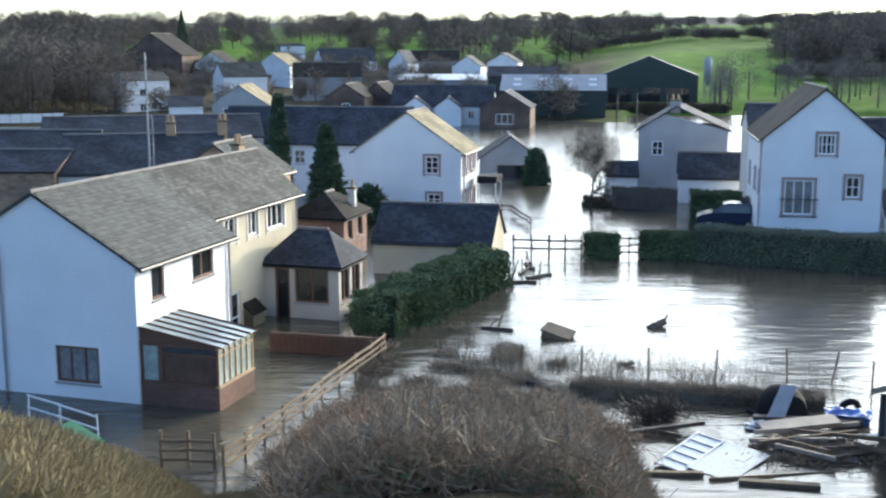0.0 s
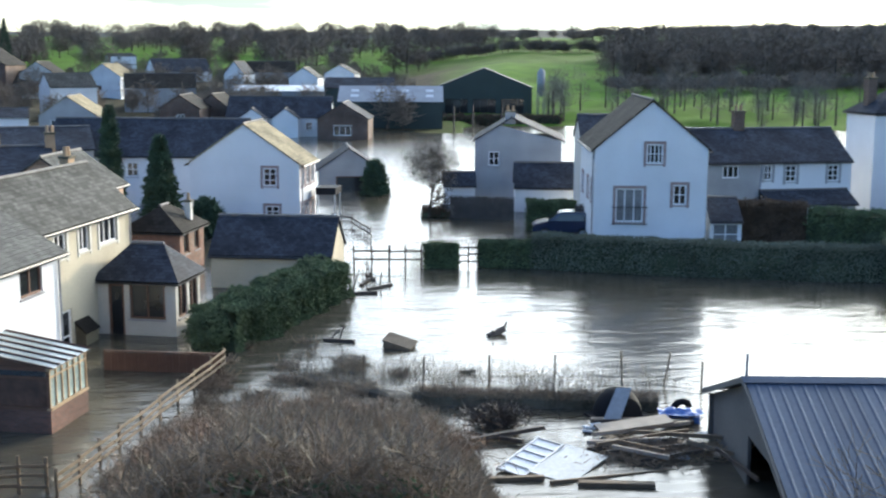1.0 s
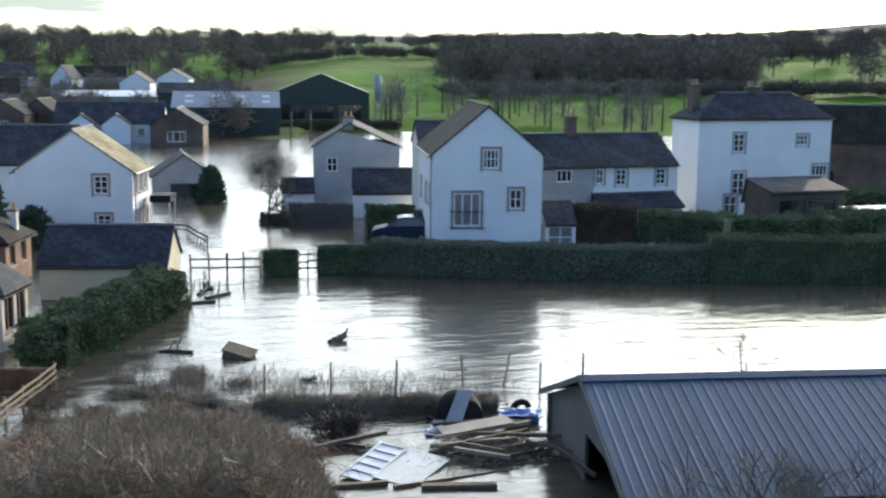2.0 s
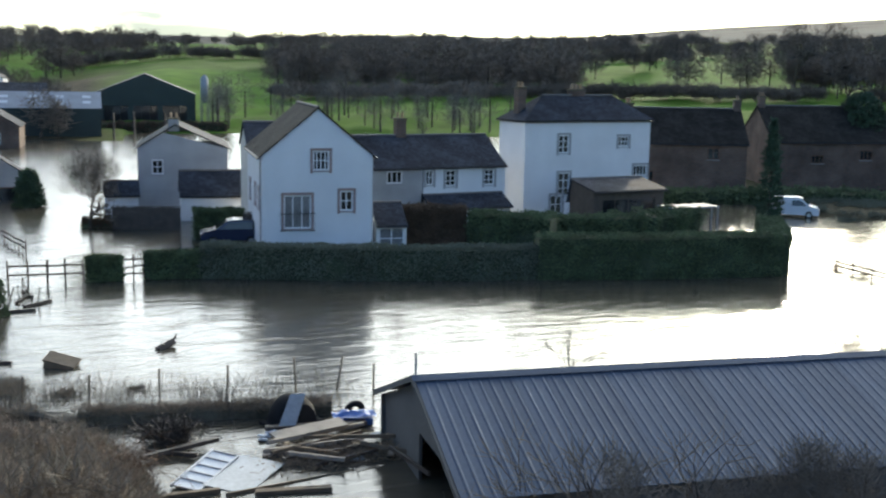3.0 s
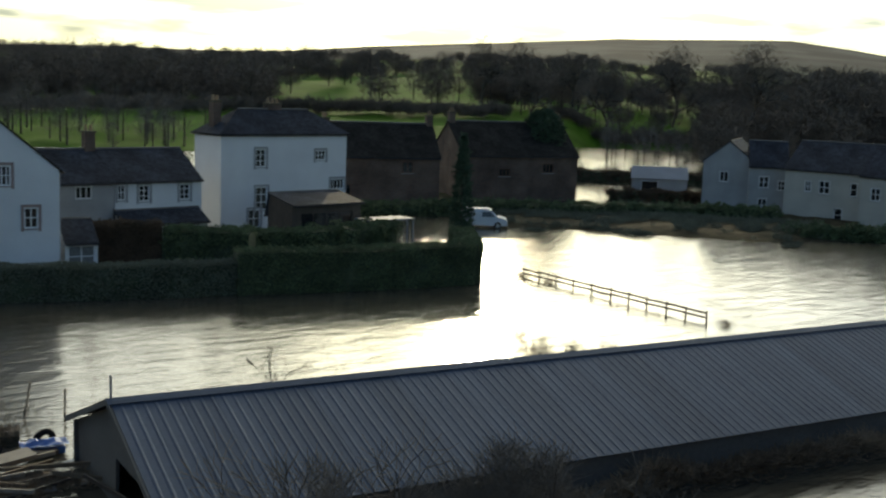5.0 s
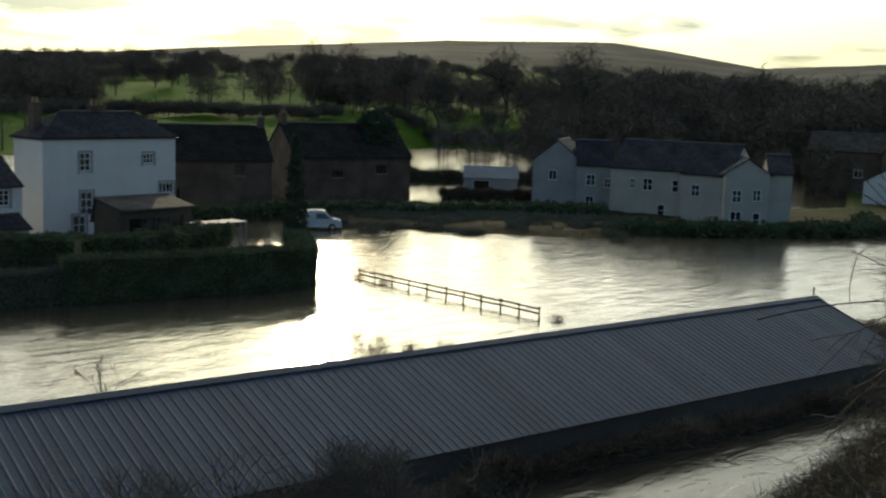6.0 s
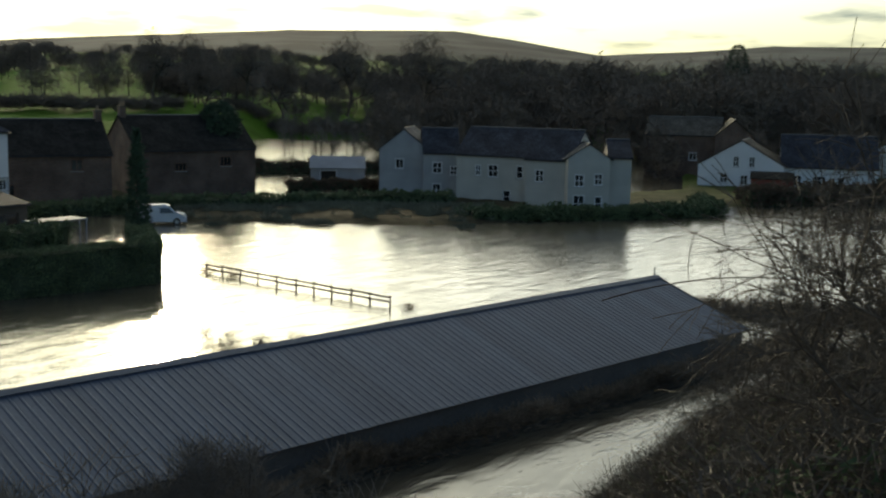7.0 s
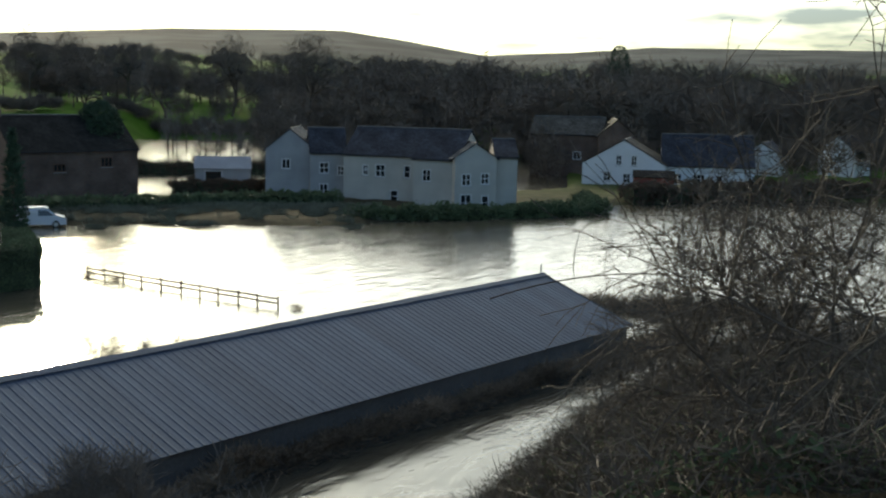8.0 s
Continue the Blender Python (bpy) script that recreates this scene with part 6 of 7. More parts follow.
for y in (-0.65, 0.65):
    part("headlight", Shape().box(4.18, y - 0.18, 0.68, 4.34, y + 0.18, 0.86), M_CHROME, van)

panel_fence("side_gate", "tall dark board gate beside the parked car", (19.99, 77.61), (21.09, 77.41), 2.3, M_DARKWOOD, 0.15)

# ---- village, farm and far shore houses ----
house("house", "dark slate roofed terraced row with white wall", -23.4, 70.8, 10.5, 9.9, 8.5, 4.66, 6.59, "x", M_WHITE, M_SLATE, [("F", 1.0, 2.2, 1.2, 1.2, 1, 0)], [(6.6, 4.25, 5.6, 0.6, 0.6, 1.7, M_POT, 2), (9.9, 4.25, 5.6, 0.6, 0.6, 1.8, M_POT, 2)], group="village houses")
house("house", "long dark slate roofed row behind the terrace", -32.0, 93.0, 13.9, 17.6, 8, 4.81, 6.35, "x", M_GREY, M_SLATE, [], [], group="village houses", gutter=False)
house("house", "brick gabled house with dark slate roof", -33.5, 81.2, -4.2, 8.9, 6, 5.11, 6.26, "x", M_SANDSTONE, M_SLATE, [], [], group="village houses", gutter=False)
house("house", "low brick gabled house with dark slate roof and white wall", -28.9, 70.5, -3.6, 5.5, 5.5, 4.85, 5.84, "x", M_SANDSTONE, M_SLATE, [], [], group="village houses", gutter=False)
house("house", "pale blue rendered village house with hipped grey roof", -55.5, 206.3, 34.0, 8.0, 7, 6.00, 7.30, "x", M_WHITE, M_OLDSLATE, [("F", 2.5, 3.2, 1.2, 1.3, 1, 0), ("F", 2.5, 0.6, 1.2, 1.3, 1, 0)], [], group="village houses", gutter=False)
house("house", "grey gabled village house with buff roof", -31.9, 162.7, -2.2, 7.5, 9, 4.17, 6.65, "y", M_GREY, M_SANDTILE, [("F", 1.5, 2.4, 1.0, 1.2, 1, 0)], [], group="village houses", gutter=False)
house("house", "grey and white village house with pale slate roof", -40.0, 215.3, 24.5, 8.2, 8, 6.44, 8.73, "x", M_OLDWHITE, M_OLDSLATE, [("F", 2.0, 3.5, 1.0, 1.2, 1, 0)], [], group="village houses", gutter=False)
house("house", "village house with buff roof and lit white side wall", -45.6, 288.3, -16.8, 9.0, 9, 6.91, 9.85, "y", M_OLDWHITE, M_SANDTILE, [("F", 3.0, 3.6, 1.2, 1.4, 1, 0)], [], group="village houses", gutter=False)
house("house", "white village house with pale roof on the slope", -60.7, 444.2, 27.2, 9.7, 8, 9.06, 12.20, "x", M_WHITE, M_OLDSLATE, [], [], group="village houses", gutter=False)
house("farmhouse", "white farmhouse with dark slate roof and sunlit gable", -37.9, 374.3, 28.5, 18.9, 8, 6.70, 10.60, "x", M_WHITE, M_SLATE, [("R", 2.0, 5.0, 1.2, 1.5, 1, 0)], [], group="village houses", gutter=False)
house("house", "brown brick village house with tiled roof", -17.8, 179.9, -10.3, 6.0, 8, 4.31, 6.22, "y", M_BROWNBRICK, M_DARKTILE, [("F", 2.5, 2.2, 1.2, 1.2, 1, 0)], [], group="village houses", gutter=False)
house("house", "brown brick village house beside its neighbour", -12.8, 186.2, -11.8, 4.8, 8, 4.20, 6.18, "y", M_BROWNBRICK, M_DARKTILE, [], [], group="village houses", gutter=False)
house("bungalow", "white bungalow with slate roof and gabled dormers", -8.1, 180.8, -5.9, 15.8, 9, 2.89, 5.81, "x", M_WHITE, M_SLATE, [("F", 3.4, 0.7, 2.0, 1.9, 2, 1), ("F", 7.6, 0.5, 1.8, 2.1, 2, 1), ("F", 12.0, 1.0, 1.0, 1.2, 1, 0)], [], group="village houses", gutter=False)
house("dormer", "white gabled dormer of the bungalow", -6.1, 177.1, -4.7, 3.9, 3.4, 2.89, 4.33, "y", M_WHITE, M_SLATE, [], [], group="gabled dormers", category="dormer", gutter=False)
house("dormer", "white gabled dormer of the bungalow", -1.2, 177.2, -6.3, 3.9, 3.4, 2.88, 4.32, "y", M_WHITE, M_SLATE, [], [], group="gabled dormers", category="dormer", gutter=False)
house("bungalow", "brown brick gabled bungalow wing with bay window", 5.4, 173.3, -9.0, 7.5, 9, 3.02, 5.30, "y", M_BROWNBRICK, M_SLATE, [("F", 2.4, 0.6, 2.6, 1.5, 2, 0)], [], group="village houses", gutter=False)
house("farm_shed", "long farm shed with grey sheet roof, dark wall", 9.6, 196.3, -7.3, 17.4, 11, 4.66, 7.01, "x", M_GREENSHED, M_ROOFSHEET, [], [], category="shed", gutter=False, ridge=False)
house("farm_shed", "dark roofed farm shed behind the grey one", 8.4, 222.2, -5.8, 13.0, 9, 6.13, 7.93, "x", M_GREENSHED, M_SLATE, [], [], category="shed", gutter=False, ridge=False)
house("workshop", "low workshop with long white flat roof", -8.7, 232.3, -2.0, 17.2, 8, 5.19, 6.18, "x", M_GREY, M_PALE, [], [], category="workshop", gutter=False, ridge=False)
house("house", "white gabled village house behind the workshop", 2.1, 262.6, -11.1, 6.4, 8, 7.22, 9.39, "y", M_WHITE, M_OLDSLATE, [], [], group="village houses", gutter=False)
house("house", "white gabled village house with pale roof", 10.7, 285.5, -12.9, 7.4, 8, 7.69, 9.79, "y", M_WHITE, M_OLDSLATE, [("F", 3.0, 5.0, 1.3, 1.3, 1, 0)], [], group="village houses", gutter=False)
house("house", "village house with dark roof among trees", -8.6, 334.4, 5.3, 13.6, 9, 7.33, 10.14, "x", M_GREY, M_DARKTILE, [], [], group="village houses", gutter=False)
house("house", "pale village house with slate roof", -14.8, 325.6, -17.9, 5.6, 9, 6.89, 10.23, "y", M_OLDWHITE, M_SLATE, [], [], group="village houses", gutter=False)
house("house", "village house with brown roof and cream gable", -61.8, 295.1, -8.9, 8.4, 9, 7.48, 10.22, "y", M_CREAM, M_DARKTILE, [], [], group="village houses", gutter=False)
house("house", "large house with brown tiled roof above the trees", -79.4, 292.9, -11.2, 15.9, 12, 9.48, 14.72, "y", M_BROWNBRICK, M_DARKTILE, [], [], group="village houses", gutter=False)
house("house", "low dark roofed building in the village", -30.6, 242.8, 8.6, 13.9, 10, 5.55, 8.23, "x", M_GREY, M_DARKTILE, [], [], group="village houses", gutter=False)
house("farm_shed", "wide dark green farm shed with low gable and open bays", 30.1, 226.4, -10.0, 18.5, 16, 6.1, 9.8, "y", M_GREENSHED, M_GREENSHED, [("F", 1.6, 0.6, 4.6, 3.4, 2, 0), ("F", 7.0, 0.6, 4.6, 3.4, 2, 0), ("F", 12.4, 0.6, 4.6, 3.4, 2, 0)], [], category="shed", gutter=False, ridge=False, fmat=M_GREENSHED)
silo = thing("feed_silo", "pale grey feed silo on legs beside the farm shed", "silo", pose(49.6, 221.0, 0))
part("tank", Shape().tube((0, 0, 5.6), (0, 0, 9.2), 0.75, 0.75, 12), M_ROOFSHEET, silo, smooth=True)
part("roof", Shape().tube((0, 0, 9.2), (0, 0, 9.9), 0.78, 0.12, 12), M_ROOFSHEET, silo)
part("hopper", Shape().tube((0, 0, 4.5), (0, 0, 5.6), 0.15, 0.75, 12), M_ROOFSHEET, silo)
for dx, dy in ((-0.6, -0.6), (0.6, -0.6), (0.6, 0.6), (-0.6, 0.6)):
    part("leg", Shape().tube((dx, dy, -0.5), (dx, dy, 5.8), 0.07, 0.07, 5), M_PIPE, silo)
hedge("farmyard_hedge", "low dark hedge and rubble along the flooded farmyard", [(7.0, 212.0), (22.0, 211.0), (36.0, 209.0), (50.0, 206.0)], 2.0, 0, 1.5, 5000, M_DEADLEAF, 58, size=0.35, rough=0.6)
house("house", "white village house with blue grey roof on the rise", -54.2, 396.3, 7.2, 8.1, 8, 8.69, 11.66, "x", M_WHITE, M_OLDSLATE, [("F", 2.0, 10.2, 1.2, 1.0, 1, 0)], [], group="village houses", gutter=False)
house("house", "long low village building with dark roof", -31.9, 253.0, 5.6, 14.5, 8, 5.14, 8.07, "x", M_GREY, M_SLATE, [], [], group="village houses", gutter=False)
house("house", "pale gabled village house with grey roof", -15.4, 344.7, 1.8, 8.6, 8, 6.55, 8.78, "y", M_OLDWHITE, M_SLATE, [], [], group="village houses", gutter=False)
house("house", "dark roofed village row with white walls", -10.3, 369.9, 0.4, 15.0, 8, 6.80, 9.55, "x", M_OLDWHITE, M_DARKTILE, [("F", 3.0, 5.5, 1.2, 1.2, 1, 0), ("F", 9.0, 5.5, 1.2, 1.2, 1, 0)], [], group="village houses", gutter=False)
house("house", "pale village house with lit gable end", -63.7, 293.2, 11.5, 7.6, 8, 5.00, 7.99, "x", M_CREAM, M_DARKTILE, [], [], group="village houses", gutter=False)
house("house", "small white village house with slate roof", -43.1, 231.0, 10.0, 4.9, 8, 3.29, 5.37, "x", M_WHITE, M_SLATE, [("F", 1.5, 1.2, 1.0, 1.1, 1, 0)], [], group="village houses", gutter=False)
house("house", "low garage with white wall and dark roof", -43.1, 185.1, 12.3, 5.2, 8, 2.65, 3.89, "x", M_WHITE, M_SLATE, [], [], group="village houses", gutter=False)
panel_fence("boundary_wall", "long pale boundary wall beyond the dark roofs", (-68.9, 182.4), (-59.5, 186.3), 1.5, M_UPVC, 1.6)
# far shore
house("house", "grey roughcast gabled house in shade on the far shore", 104.3, 83.2, -60.6, 5.6, 9, 5.42, 7.68, "y", M_GREY, M_SLATE, [("F", 1.8, 3.2, 1.0, 1.2, 1, 0)], [], group="far shore houses")
house("house", "grey linking house with slate roof on the far shore", 105.3, 77.7, -50.5, 4.0, 7, 5.28, 7.79, "x", M_GREY, M_SLATE, [("F", 1.0, 2.9, 1.1, 1.3, 1, 1), ("F", 3.0, 2.7, 0.8, 1.1, 1, 1), ("F", 1.0, 0.3, 1.0, 1.5, 1, 1)], [], group="far shore houses")
house("house", "cream rendered terraced house with slate roof on the far shore", 105.6, 73.4, -78.9, 8.3, 8, 5.35, 8.08, "x", M_DULL, M_SLATE, [("F", 2.2, 3.0, 0.7, 1.2, 1, 1), ("F", 3.7, 2.9, 1.2, 1.4, 1, 1), ("F", 7.0, 2.9, 0.8, 1.4, 0, 1), ("F", 5.5, 0.2, 0.9, 1.4, 0, 1)], [], group="far shore houses")
house("house", "cream rendered terraced house with blue slate roof on the far shore", 104.5, 63.8, -81.6, 4.9, 8, 5.36, 8.20, "x", M_DULL, M_SLATE, [("F", 1.0, 2.9, 1.0, 1.3, 1, 1)], [], group="far shore houses")
house("house", "cream gabled house with paired windows on the far shore", 103.8, 58.4, -51.6, 4.3, 9, 5.63, 7.04, "y", M_DULL, M_SLATE, [("F", 0.7, 2.7, 1.0, 1.3, 1, 1), ("F", 2.7, 2.9, 0.9, 1.2, 1, 1), ("F", 0.6, 0.1, 1.2, 1.8, 1, 1), ("F", 2.8, 0.3, 0.8, 1.5, 0, 1)], [], group="far shore houses")
house("house", "cream side block with hipped slate roof on the far shore", 107.3, 55.6, -57.1, 2.3, 7, 5.74, 7.33, "x", M_DULL, M_SLATE, [], [], group="far shore houses")
house("house", "dark brick house with grey tiled roof on the far shore", 159.6, 76.9, -73.0, 10.8, 9, 6.25, 8.70, "x", M_BROWNBRICK, M_OLDSLATE, [("F", 6.5, 2.5, 1.2, 1.2, 1, 0)], [], group="far shore houses")
house("house", "dark gabled wing with tiled roof on the far shore", 160.7, 66.3, -63.5, 5.3, 9, 6.33, 8.53, "y", M_BROWNBRICK, M_DARKTILE, [], [], group="far shore houses")
house("bungalow", "white chalet bungalow with steep gable on the far shore", 144.0, 61.6, -74.8, 10.9, 9, 3.21, 6.37, "y", M_WHITE, M_DARKTILE, [("F", 4.4, 3.0, 0.8, 1.4, 1, 1), ("F", 6.4, 3.0, 0.8, 1.4, 1, 1), ("F", 2.8, 0.9, 1.0, 1.3, 1, 1), ("F", 5.4, 0.7, 1.0, 1.3, 1, 1)], [], group="far shore houses")
house("bungalow", "white chalet bungalow range with dark roof and skylights", 148.8, 52.2, -68.8, 11.9, 10, 3.23, 7.06, "x", M_WHITE, M_SLATE, [("F", 1.5, 0.7, 1.1, 1.4, 1, 1), ("F", 4.0, 0.9, 1.6, 1.2, 2, 1), ("F", 7.0, 0.4, 0.9, 1.6, 0, 1)], [], group="far shore houses")
house("house", "small white gabled house among trees on the far shore", 179.7, 49.9, -85.3, 5.3, 8, 3.78, 5.35, "y", M_WHITE, M_SLATE, [], [], group="far shore houses")
house("house", "white gabled house with dark roof behind trees", 186.4, 40.3, -93.6, 5.7, 9, 4.34, 6.45, "y", M_WHITE, M_SLATE, [("F", 2.5, 0.9, 1.0, 1.2, 1, 0)], [], group="far shore houses")
house("shed", "low white walled shed with pale sheet roof in the flood", 113.0, 101.5, -49.0, 7.0, 5, 1.9, 3.2, "x", M_GREY, M_ROOFSHEET, [("F", 1.2, -0.4, 2.2, 2.0, 0, 0)], [], category="shed", gutter=False, ridge=False)
hedge("garden_scrub", "dark scrub along a flooded garden boundary", [(103.0, 96.0), (110.0, 90.0), (113.0, 87.0)], 1.6, 0, 1.1, 2600, M_DEADLEAF, 61, size=0.25, rough=0.5)
hedge("garden_scrub", "dark leafless hedge across the flooded paddock", [(118.0, 118.0), (130.0, 108.0), (136.0, 101.0)], 1.6, 0, 1.6, 3000, M_DEADLEAF, 62, size=0.28, rough=0.6)
house("shed", "dark red timber shed on the far shore", 138.5, 52.3, -70.3, 5.0, 3, 2.18, 2.86, "x", M_RED, M_DARKTILE, [], [], category="shed", gutter=False, ridge=False)


long_shed = [o for o in scene.objects if o.name == "farm_shed"][0]
sx, sy = 17.4, 11.0
for i in range(4):
    for r in range(2):
        ks = (7.01 - 4.66) / (sy / 2)
        yy = 1.3 + r * 1.9
        slope(long_shed, [(2.0 + i * 4.2, yy, 4.66 + yy * ks + 0.14), (3.3 + i * 4.2, yy, 4.66 + yy * ks + 0.14), (3.3 + i * 4.2, yy + 0.9, 4.66 + (yy + 0.9) * ks + 0.14), (2.0 + i * 4.2, yy + 0.9, 4.66 + (yy + 0.9) * ks + 0.14)], M_PALE, 0.03, "rooflight")

# ---- woods and hills ----
def wood(name, label, trees, per, size, seed, mat=None, low=0.15, stretch=2.7):
    """Leafless trees far off: trunks and a haze of twigs for each, in one piece."""
    rng = np.random.default_rng(seed)
    clouds, sticks = [], Shape()
    for x, y, z, h, w in trees:
        n = int(per * rng.uniform(0.75, 1.25))
        d = rng.normal(size=(n, 3))
        d /= np.linalg.norm(d, axis=1)[:, None]
        rad = rng.uniform(0.25, 1, n) ** 0.5
        lobes = 1 + 0.25 * np.sin(d[:, 0] * 4 + x) * np.cos(d[:, 1] * 5 + y)
        p = d * (rad * lobes)[:, None] * np.array((w / 2, w / 2, h * (1 - low) / 2)) + np.array((x, y, z + h * (1 + low) / 2))
        clouds.append(p)
        sticks.tube((x, y, z - 0.5), (x, y, z + h * 0.6), h * 0.022, h * 0.010, 4)
    me = cloud_mesh(name, mat or M_FARWOOD, np.concatenate(clouds), size, rng, stretch, 0.3)
    ob = tagged(part(name, me, M_FARWOOD, None), label, "woodland", kind="stuff")
    part("trunks", sticks, M_BARK, ob)["kind"] = "stuff"
    return ob


def scatter(count, az, rr, h, w, seed, clump=0.0, freq=0.012):
    rng = np.random.default_rng(seed)
    out = []
    for _ in range(count * 6):
        a, r = rng.uniform(*az), rng.uniform(*rr)
        x, y = r * math.sin(radians(a)), r * math.cos(radians(a))
        if noise.noise(Vector((x * freq, y * freq, seed))) < clump - 0.5:
            continue
        hh = rng.uniform(*h)
        out.append((x, y, ground_z(x, y), hh, hh * rng.uniform(*w)))
        if len(out) == count:
            break
    return out


def row_of(count, p, q, h, w, seed):
    rng = np.random.default_rng(seed)
    out = []
    for i in range(count):
        k = (i + rng.uniform(-0.4, 0.4)) / count
        a, r = p[0] + (q[0] - p[0]) * k, p[1] + (q[1] - p[1]) * k + rng.normal() * 1.5
        x, y = r * math.sin(radians(a)), r * math.cos(radians(a))
        hh = rng.uniform(*h)
        out.append((x, y, ground_z(x, y), hh, hh * rng.uniform(*w)))
    return out


wood("woodland", "brown leafless wood beside the village", scatter(64, (-24, -15.2), (195, 300), (9, 14), (0.6, 0.9), 1), 1300, 0.45, 201)
wood("woodland", "leafless trees among the village houses", scatter(120, (-18, 6), (185, 400), (4, 8), (0.6, 0.9), 2, 0.2, 0.03), 380, 0.5, 202)
wood("woodland", "leafless wood on the slopes behind the village", scatter(330, (-24, 10), (420, 900), (8, 13), (0.8, 1.2), 3, 0.38), 330, 0.95, 203)
wood("woodland", "leafless riverside wood on the rising ground", scatter(170, (16, 30.5), (290, 430), (5, 13), (0.7, 1.1), 4, 0.1), 620, 0.6, 204, None, -0.05)
wood("woodland", "thin bare alders along the flooded river", scatter(46, (13, 27.5), (206, 240), (6, 10), (0.35, 0.55), 5), 170, 0.36, 205, M_TWIG, 0.1, 4.2)
wood("woodland", "leafless hedgerow across the fields", row_of(90, (16, 272), (42, 285), (2.0, 3.5), (1.2, 1.8), 6), 220, 0.6, 206)
wood("woodland", "leafless hedgerow on the upper fields", row_of(90, (6, 470), (36, 500), (3, 5.5), (1.1, 1.6), 7), 200, 0.9, 207)
wood("woodland", "hilltop trees along the skyline", scatter(300, (6, 60), (620, 960), (5, 9), (0.9, 1.4), 8, 0.42), 260, 1.0, 208)
wood("woodland", "leafless trees in the far fields", scatter(60, (31, 46), (290, 560), (8, 13), (0.7, 1.0), 9, 0.4, 0.02), 480, 0.68, 209)
wood("woodland", "dense dark wood behind the far shore", scatter(340, (55, 84), (212, 320), (11, 15), (0.6, 0.85), 10), 640, 0.66, 210, M_FARWOOD, 0.05)
wood("woodland", "dark trees between the far shore houses and fields", scatter(64, (51.6, 58), (190, 330), (8, 13), (0.6, 0.9), 11, 0.2, 0.03), 520, 0.6, 211)
wood("woodland", "thin bare trees standing in the flooded field", scatter(22, (46.4, 51.6), (165, 262), (5, 9), (0.3, 0.5), 13), 120, 0.4, 213, M_TWIG, 0.1, 3.4)
# trees added so that the backlit field reads darker
wood("woodland", "bare trees and scrub added to darken the slope beyond the flood", scatter(90, (41, 54), (292, 430), (6, 12), (0.7, 1.0), 14), 300, 0.7, 214)
wood("woodland", "leafless hedgerow at the edge of the flood", row_of(44, (44, 292), (53, 290), (1.8, 3.2), (1.2, 1.8), 15), 160, 0.55, 215)
wood("woodland", "garden trees behind the far shore houses", scatter(42, (51.6, 84), (165, 215), (5, 9), (0.7, 1.0), 12), 480, 0.48, 212)
for k, (x, y, ztop, h) in enumerate(((188.9, 139.8, 23.6, 17), (179.6, 151.6, 21.9, 15), (195.4, 227.6, 24.5, 15), (202.2, 221.6, 24.4, 15), (205.3, 204.8, 22.4, 13), (160.0, 172.0, 17.0, 11), (170.0, 160.0, 17.5, 11))):
    ft = bare_tree("field_tree", "tall bare tree standing in the far fields", x, y, ztop - h, h, 300 + k, 4, 0.3, 0.55, "field trees", 3, 0.27, 0.035)
    r2 = np.random.default_rng(360 + k)
    dv = r2.normal(size=(1500, 3))
    dv /= np.linalg.norm(dv, axis=1)[:, None]
    dv *= (r2.uniform(0.05, 1, 1500) ** 0.5 * (1 + 0.25 * np.sin(dv[:, 0] * 5 + k) * np.cos(dv[:, 2] * 6)))[:, None]
    part("fine_crown", cloud_mesh("fine_crown", M_FARWOOD, dv * np.array((h * 0.33, h * 0.33, h * 0.34)) + np.array((0, 0, h * 0.66)), 0.42, r2, 2.6, 0.3), M_FARWOOD, ft)
for k, (x, y, z) in enumerate(((280.5, 770.5, 31.0), (267.7, 775.1, 30.0), (250.0, 790.0, 30.0))):
    bare_tree("skyline_tree", "small bare tree on the skyline", x, y, ground_z(x, y), 10.5 - k, 320 + k, 4, 0.3, 0.5, "skyline trees", 3, 0.3, 0.08)
conifer("pine", "dark round-topped pine above the far wood", 241.8, 95.6, ground_z(241.8, 95.6), 22.5 - ground_z(241.8, 95.6), 7.5, 331, 5000, "", 0.3)
conifer("pine", "tall dark conifer above the village", -70.7, 322.3, ground_z(-70.7, 322.3), 21.0 - ground_z(-70.7, 322.3), 6.0, 332, 5000, "", 0.8)

# ---- slates of the end house: those by the near gable one by one, the rest joined ----
M_SLATEPIECE = material("single_old_slate", (0.085, 0.085, 0.078), 0.7, 0.3, 0.45, 9.0, 0.25, 0.0, 0.25)


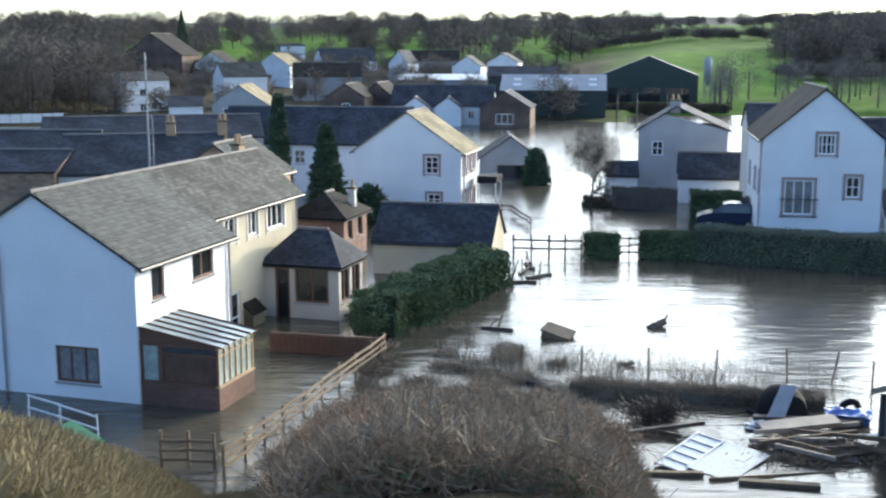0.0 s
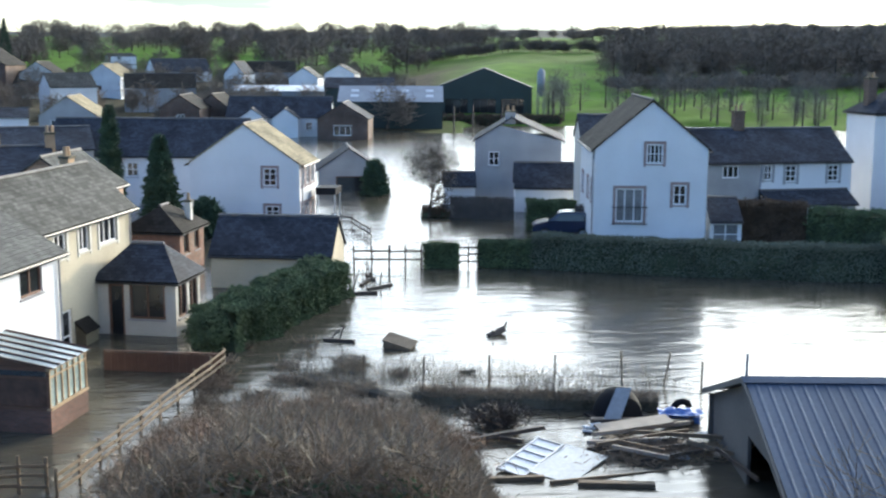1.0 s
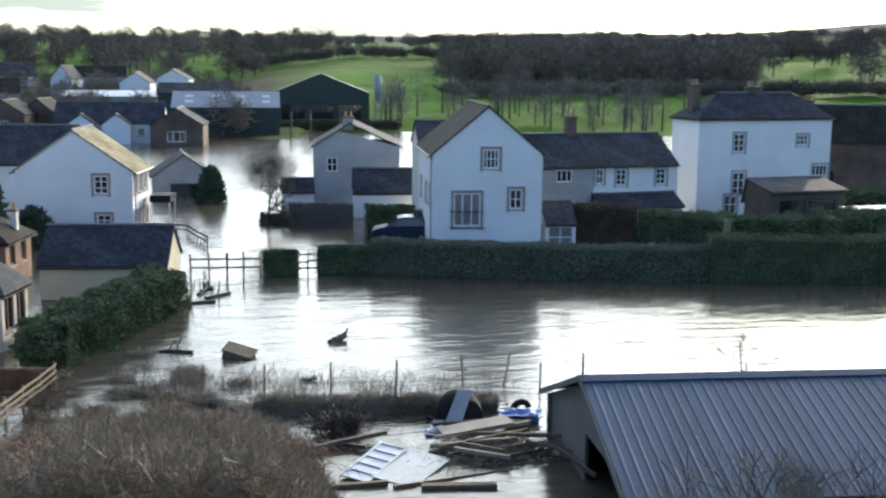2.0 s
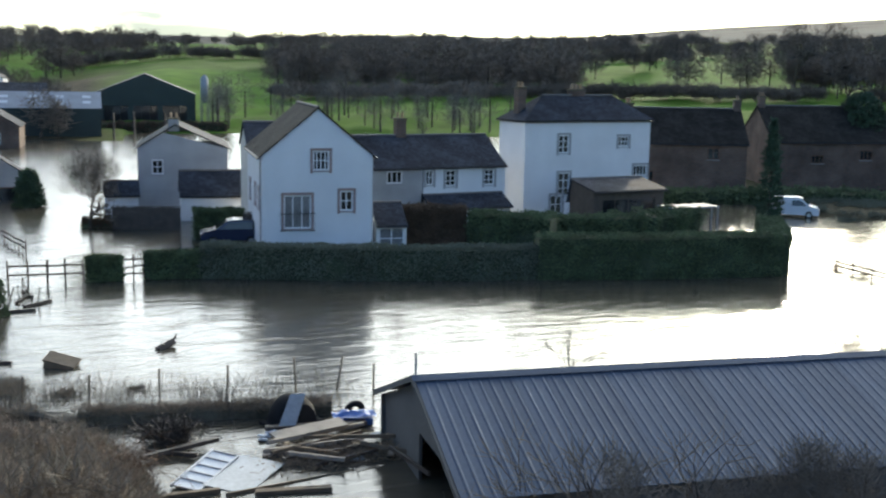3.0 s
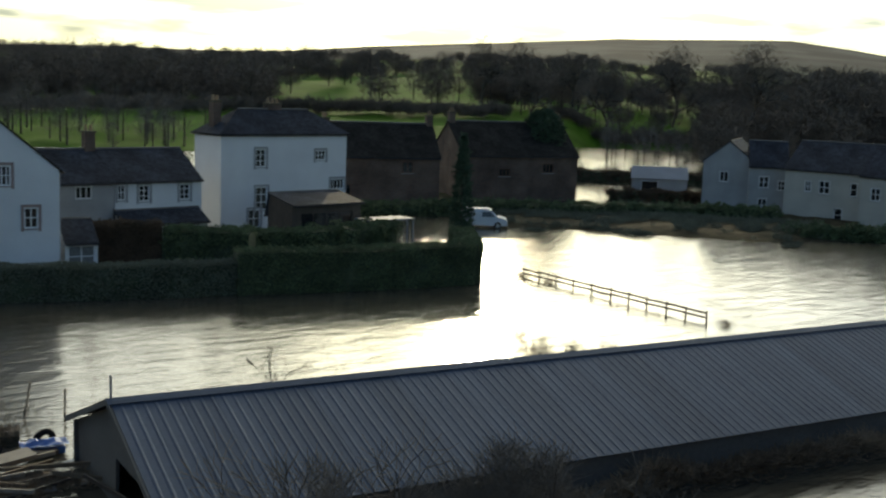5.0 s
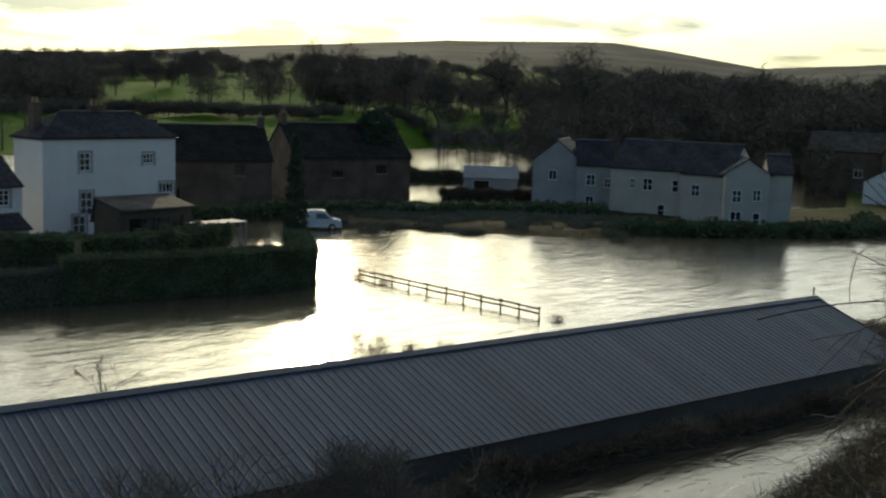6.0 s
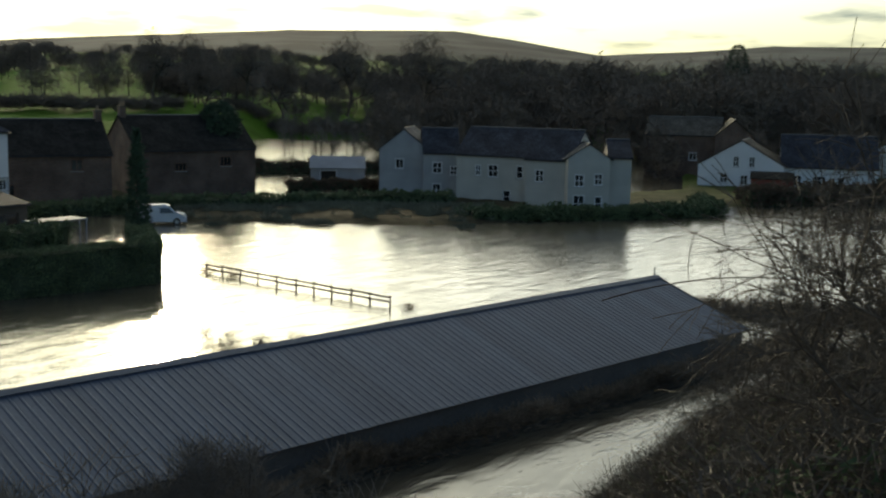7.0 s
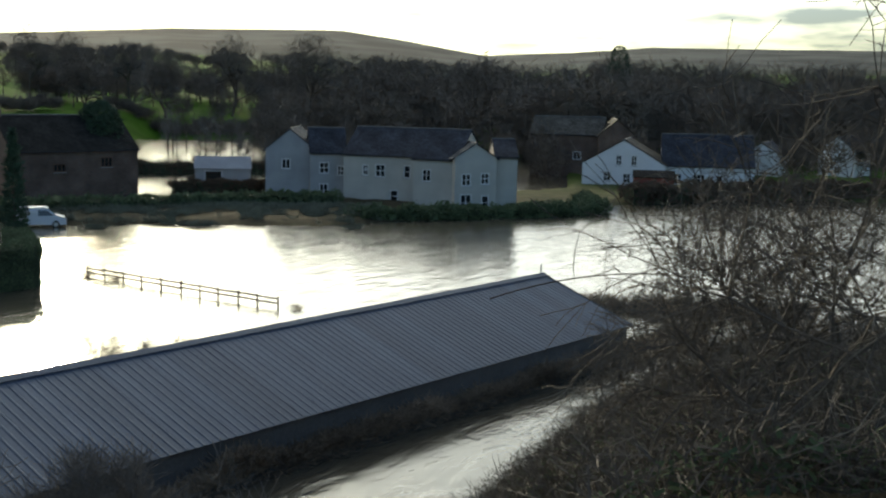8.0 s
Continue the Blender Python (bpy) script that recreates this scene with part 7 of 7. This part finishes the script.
def vary_pieces(m, low, high):
    """Each slate, or each island of the joined ones, a little lighter or darker."""
    n, l = m.node_tree.nodes, m.node_tree.links
    bsdf = n["Principled BSDF"]
    base = bsdf.inputs["Base Color"].links[0].from_socket
    info, geo = n.new("ShaderNodeObjectInfo"), n.new("ShaderNodeNewGeometry")
    add, fr2, mr = n.new("ShaderNodeMath"), n.new("ShaderNodeMath"), n.new("ShaderNodeMapRange")
    fr2.operation = "FRACT"
    l.new(info.outputs["Random"], add.inputs[0])
    l.new(geo.outputs["Random Per Island"], add.inputs[1])
    l.new(add.outputs[0], fr2.inputs[0])
    l.new(fr2.outputs[0], mr.inputs[0])
    mr.inputs["To Min"].default_value, mr.inputs["To Max"].default_value = low, high
    mul = n.new("ShaderNodeMix")
    mul.data_type, mul.blend_type = "RGBA", "MULTIPLY"
    mul.inputs["Factor"].default_value = 1.0
    l.new(base, mul.inputs["A"])
    l.new(mr.outputs[0], mul.inputs["B"])
    l.new(mul.outputs["Result"], bsdf.inputs["Base Color"])


vary_pieces(M_SLATEPIECE, 0.75, 1.3)
vary_pieces(M_STEEL, 0.9, 1.12)
end_house = [o for o in scene.objects if o.name == "terraced_house"][0]
KS = (7.27 - 4.97) / 3.94
e0 = Vector((7.88 + 0.28, -0.15, 4.97 - 0.28 * KS + 0.1))
up_slope = (Vector((3.94, -0.15, 7.37)) - e0)
rows_n, SW = int(up_slope.length / 0.22), 0.30
yv = Vector((0, 1, 0))
uv = up_slope.normalized()
base_m = Matrix.Translation(e0) @ Matrix((yv, uv, yv.cross(uv))).transposed().to_4x4()
slate_mesh = Shape().box(0.004, -0.03, 0.006, SW - 0.004, 0.23, 0.02).mesh("slate", M_SLATEPIECE)
rs = random.Random(5)
rest, made = Shape(), 0
for k in range(24):
    for r in range(rows_n):
        off = 0.15 * (r % 2)
        x0 = k * SW + off
        if x0 + SW > 7.25:
            continue
        m2 = base_m @ pose(x0, r * 0.22 + rs.uniform(-0.006, 0.006), 0.004, -3.0 + rs.uniform(-0.6, 0.6), 0, rs.uniform(-0.8, 0.8))
        if made < 300:
            part("slate", slate_mesh, M_SLATEPIECE, end_house, "", m2)
            made += 1
        else:
            rest.box(0.004, -0.03, 0.006, SW - 0.004, 0.23, 0.02, m2)
part("slate_rest", rest, M_SLATEPIECE, end_house, "weathered slates in courses")["kind"] = "stuff"
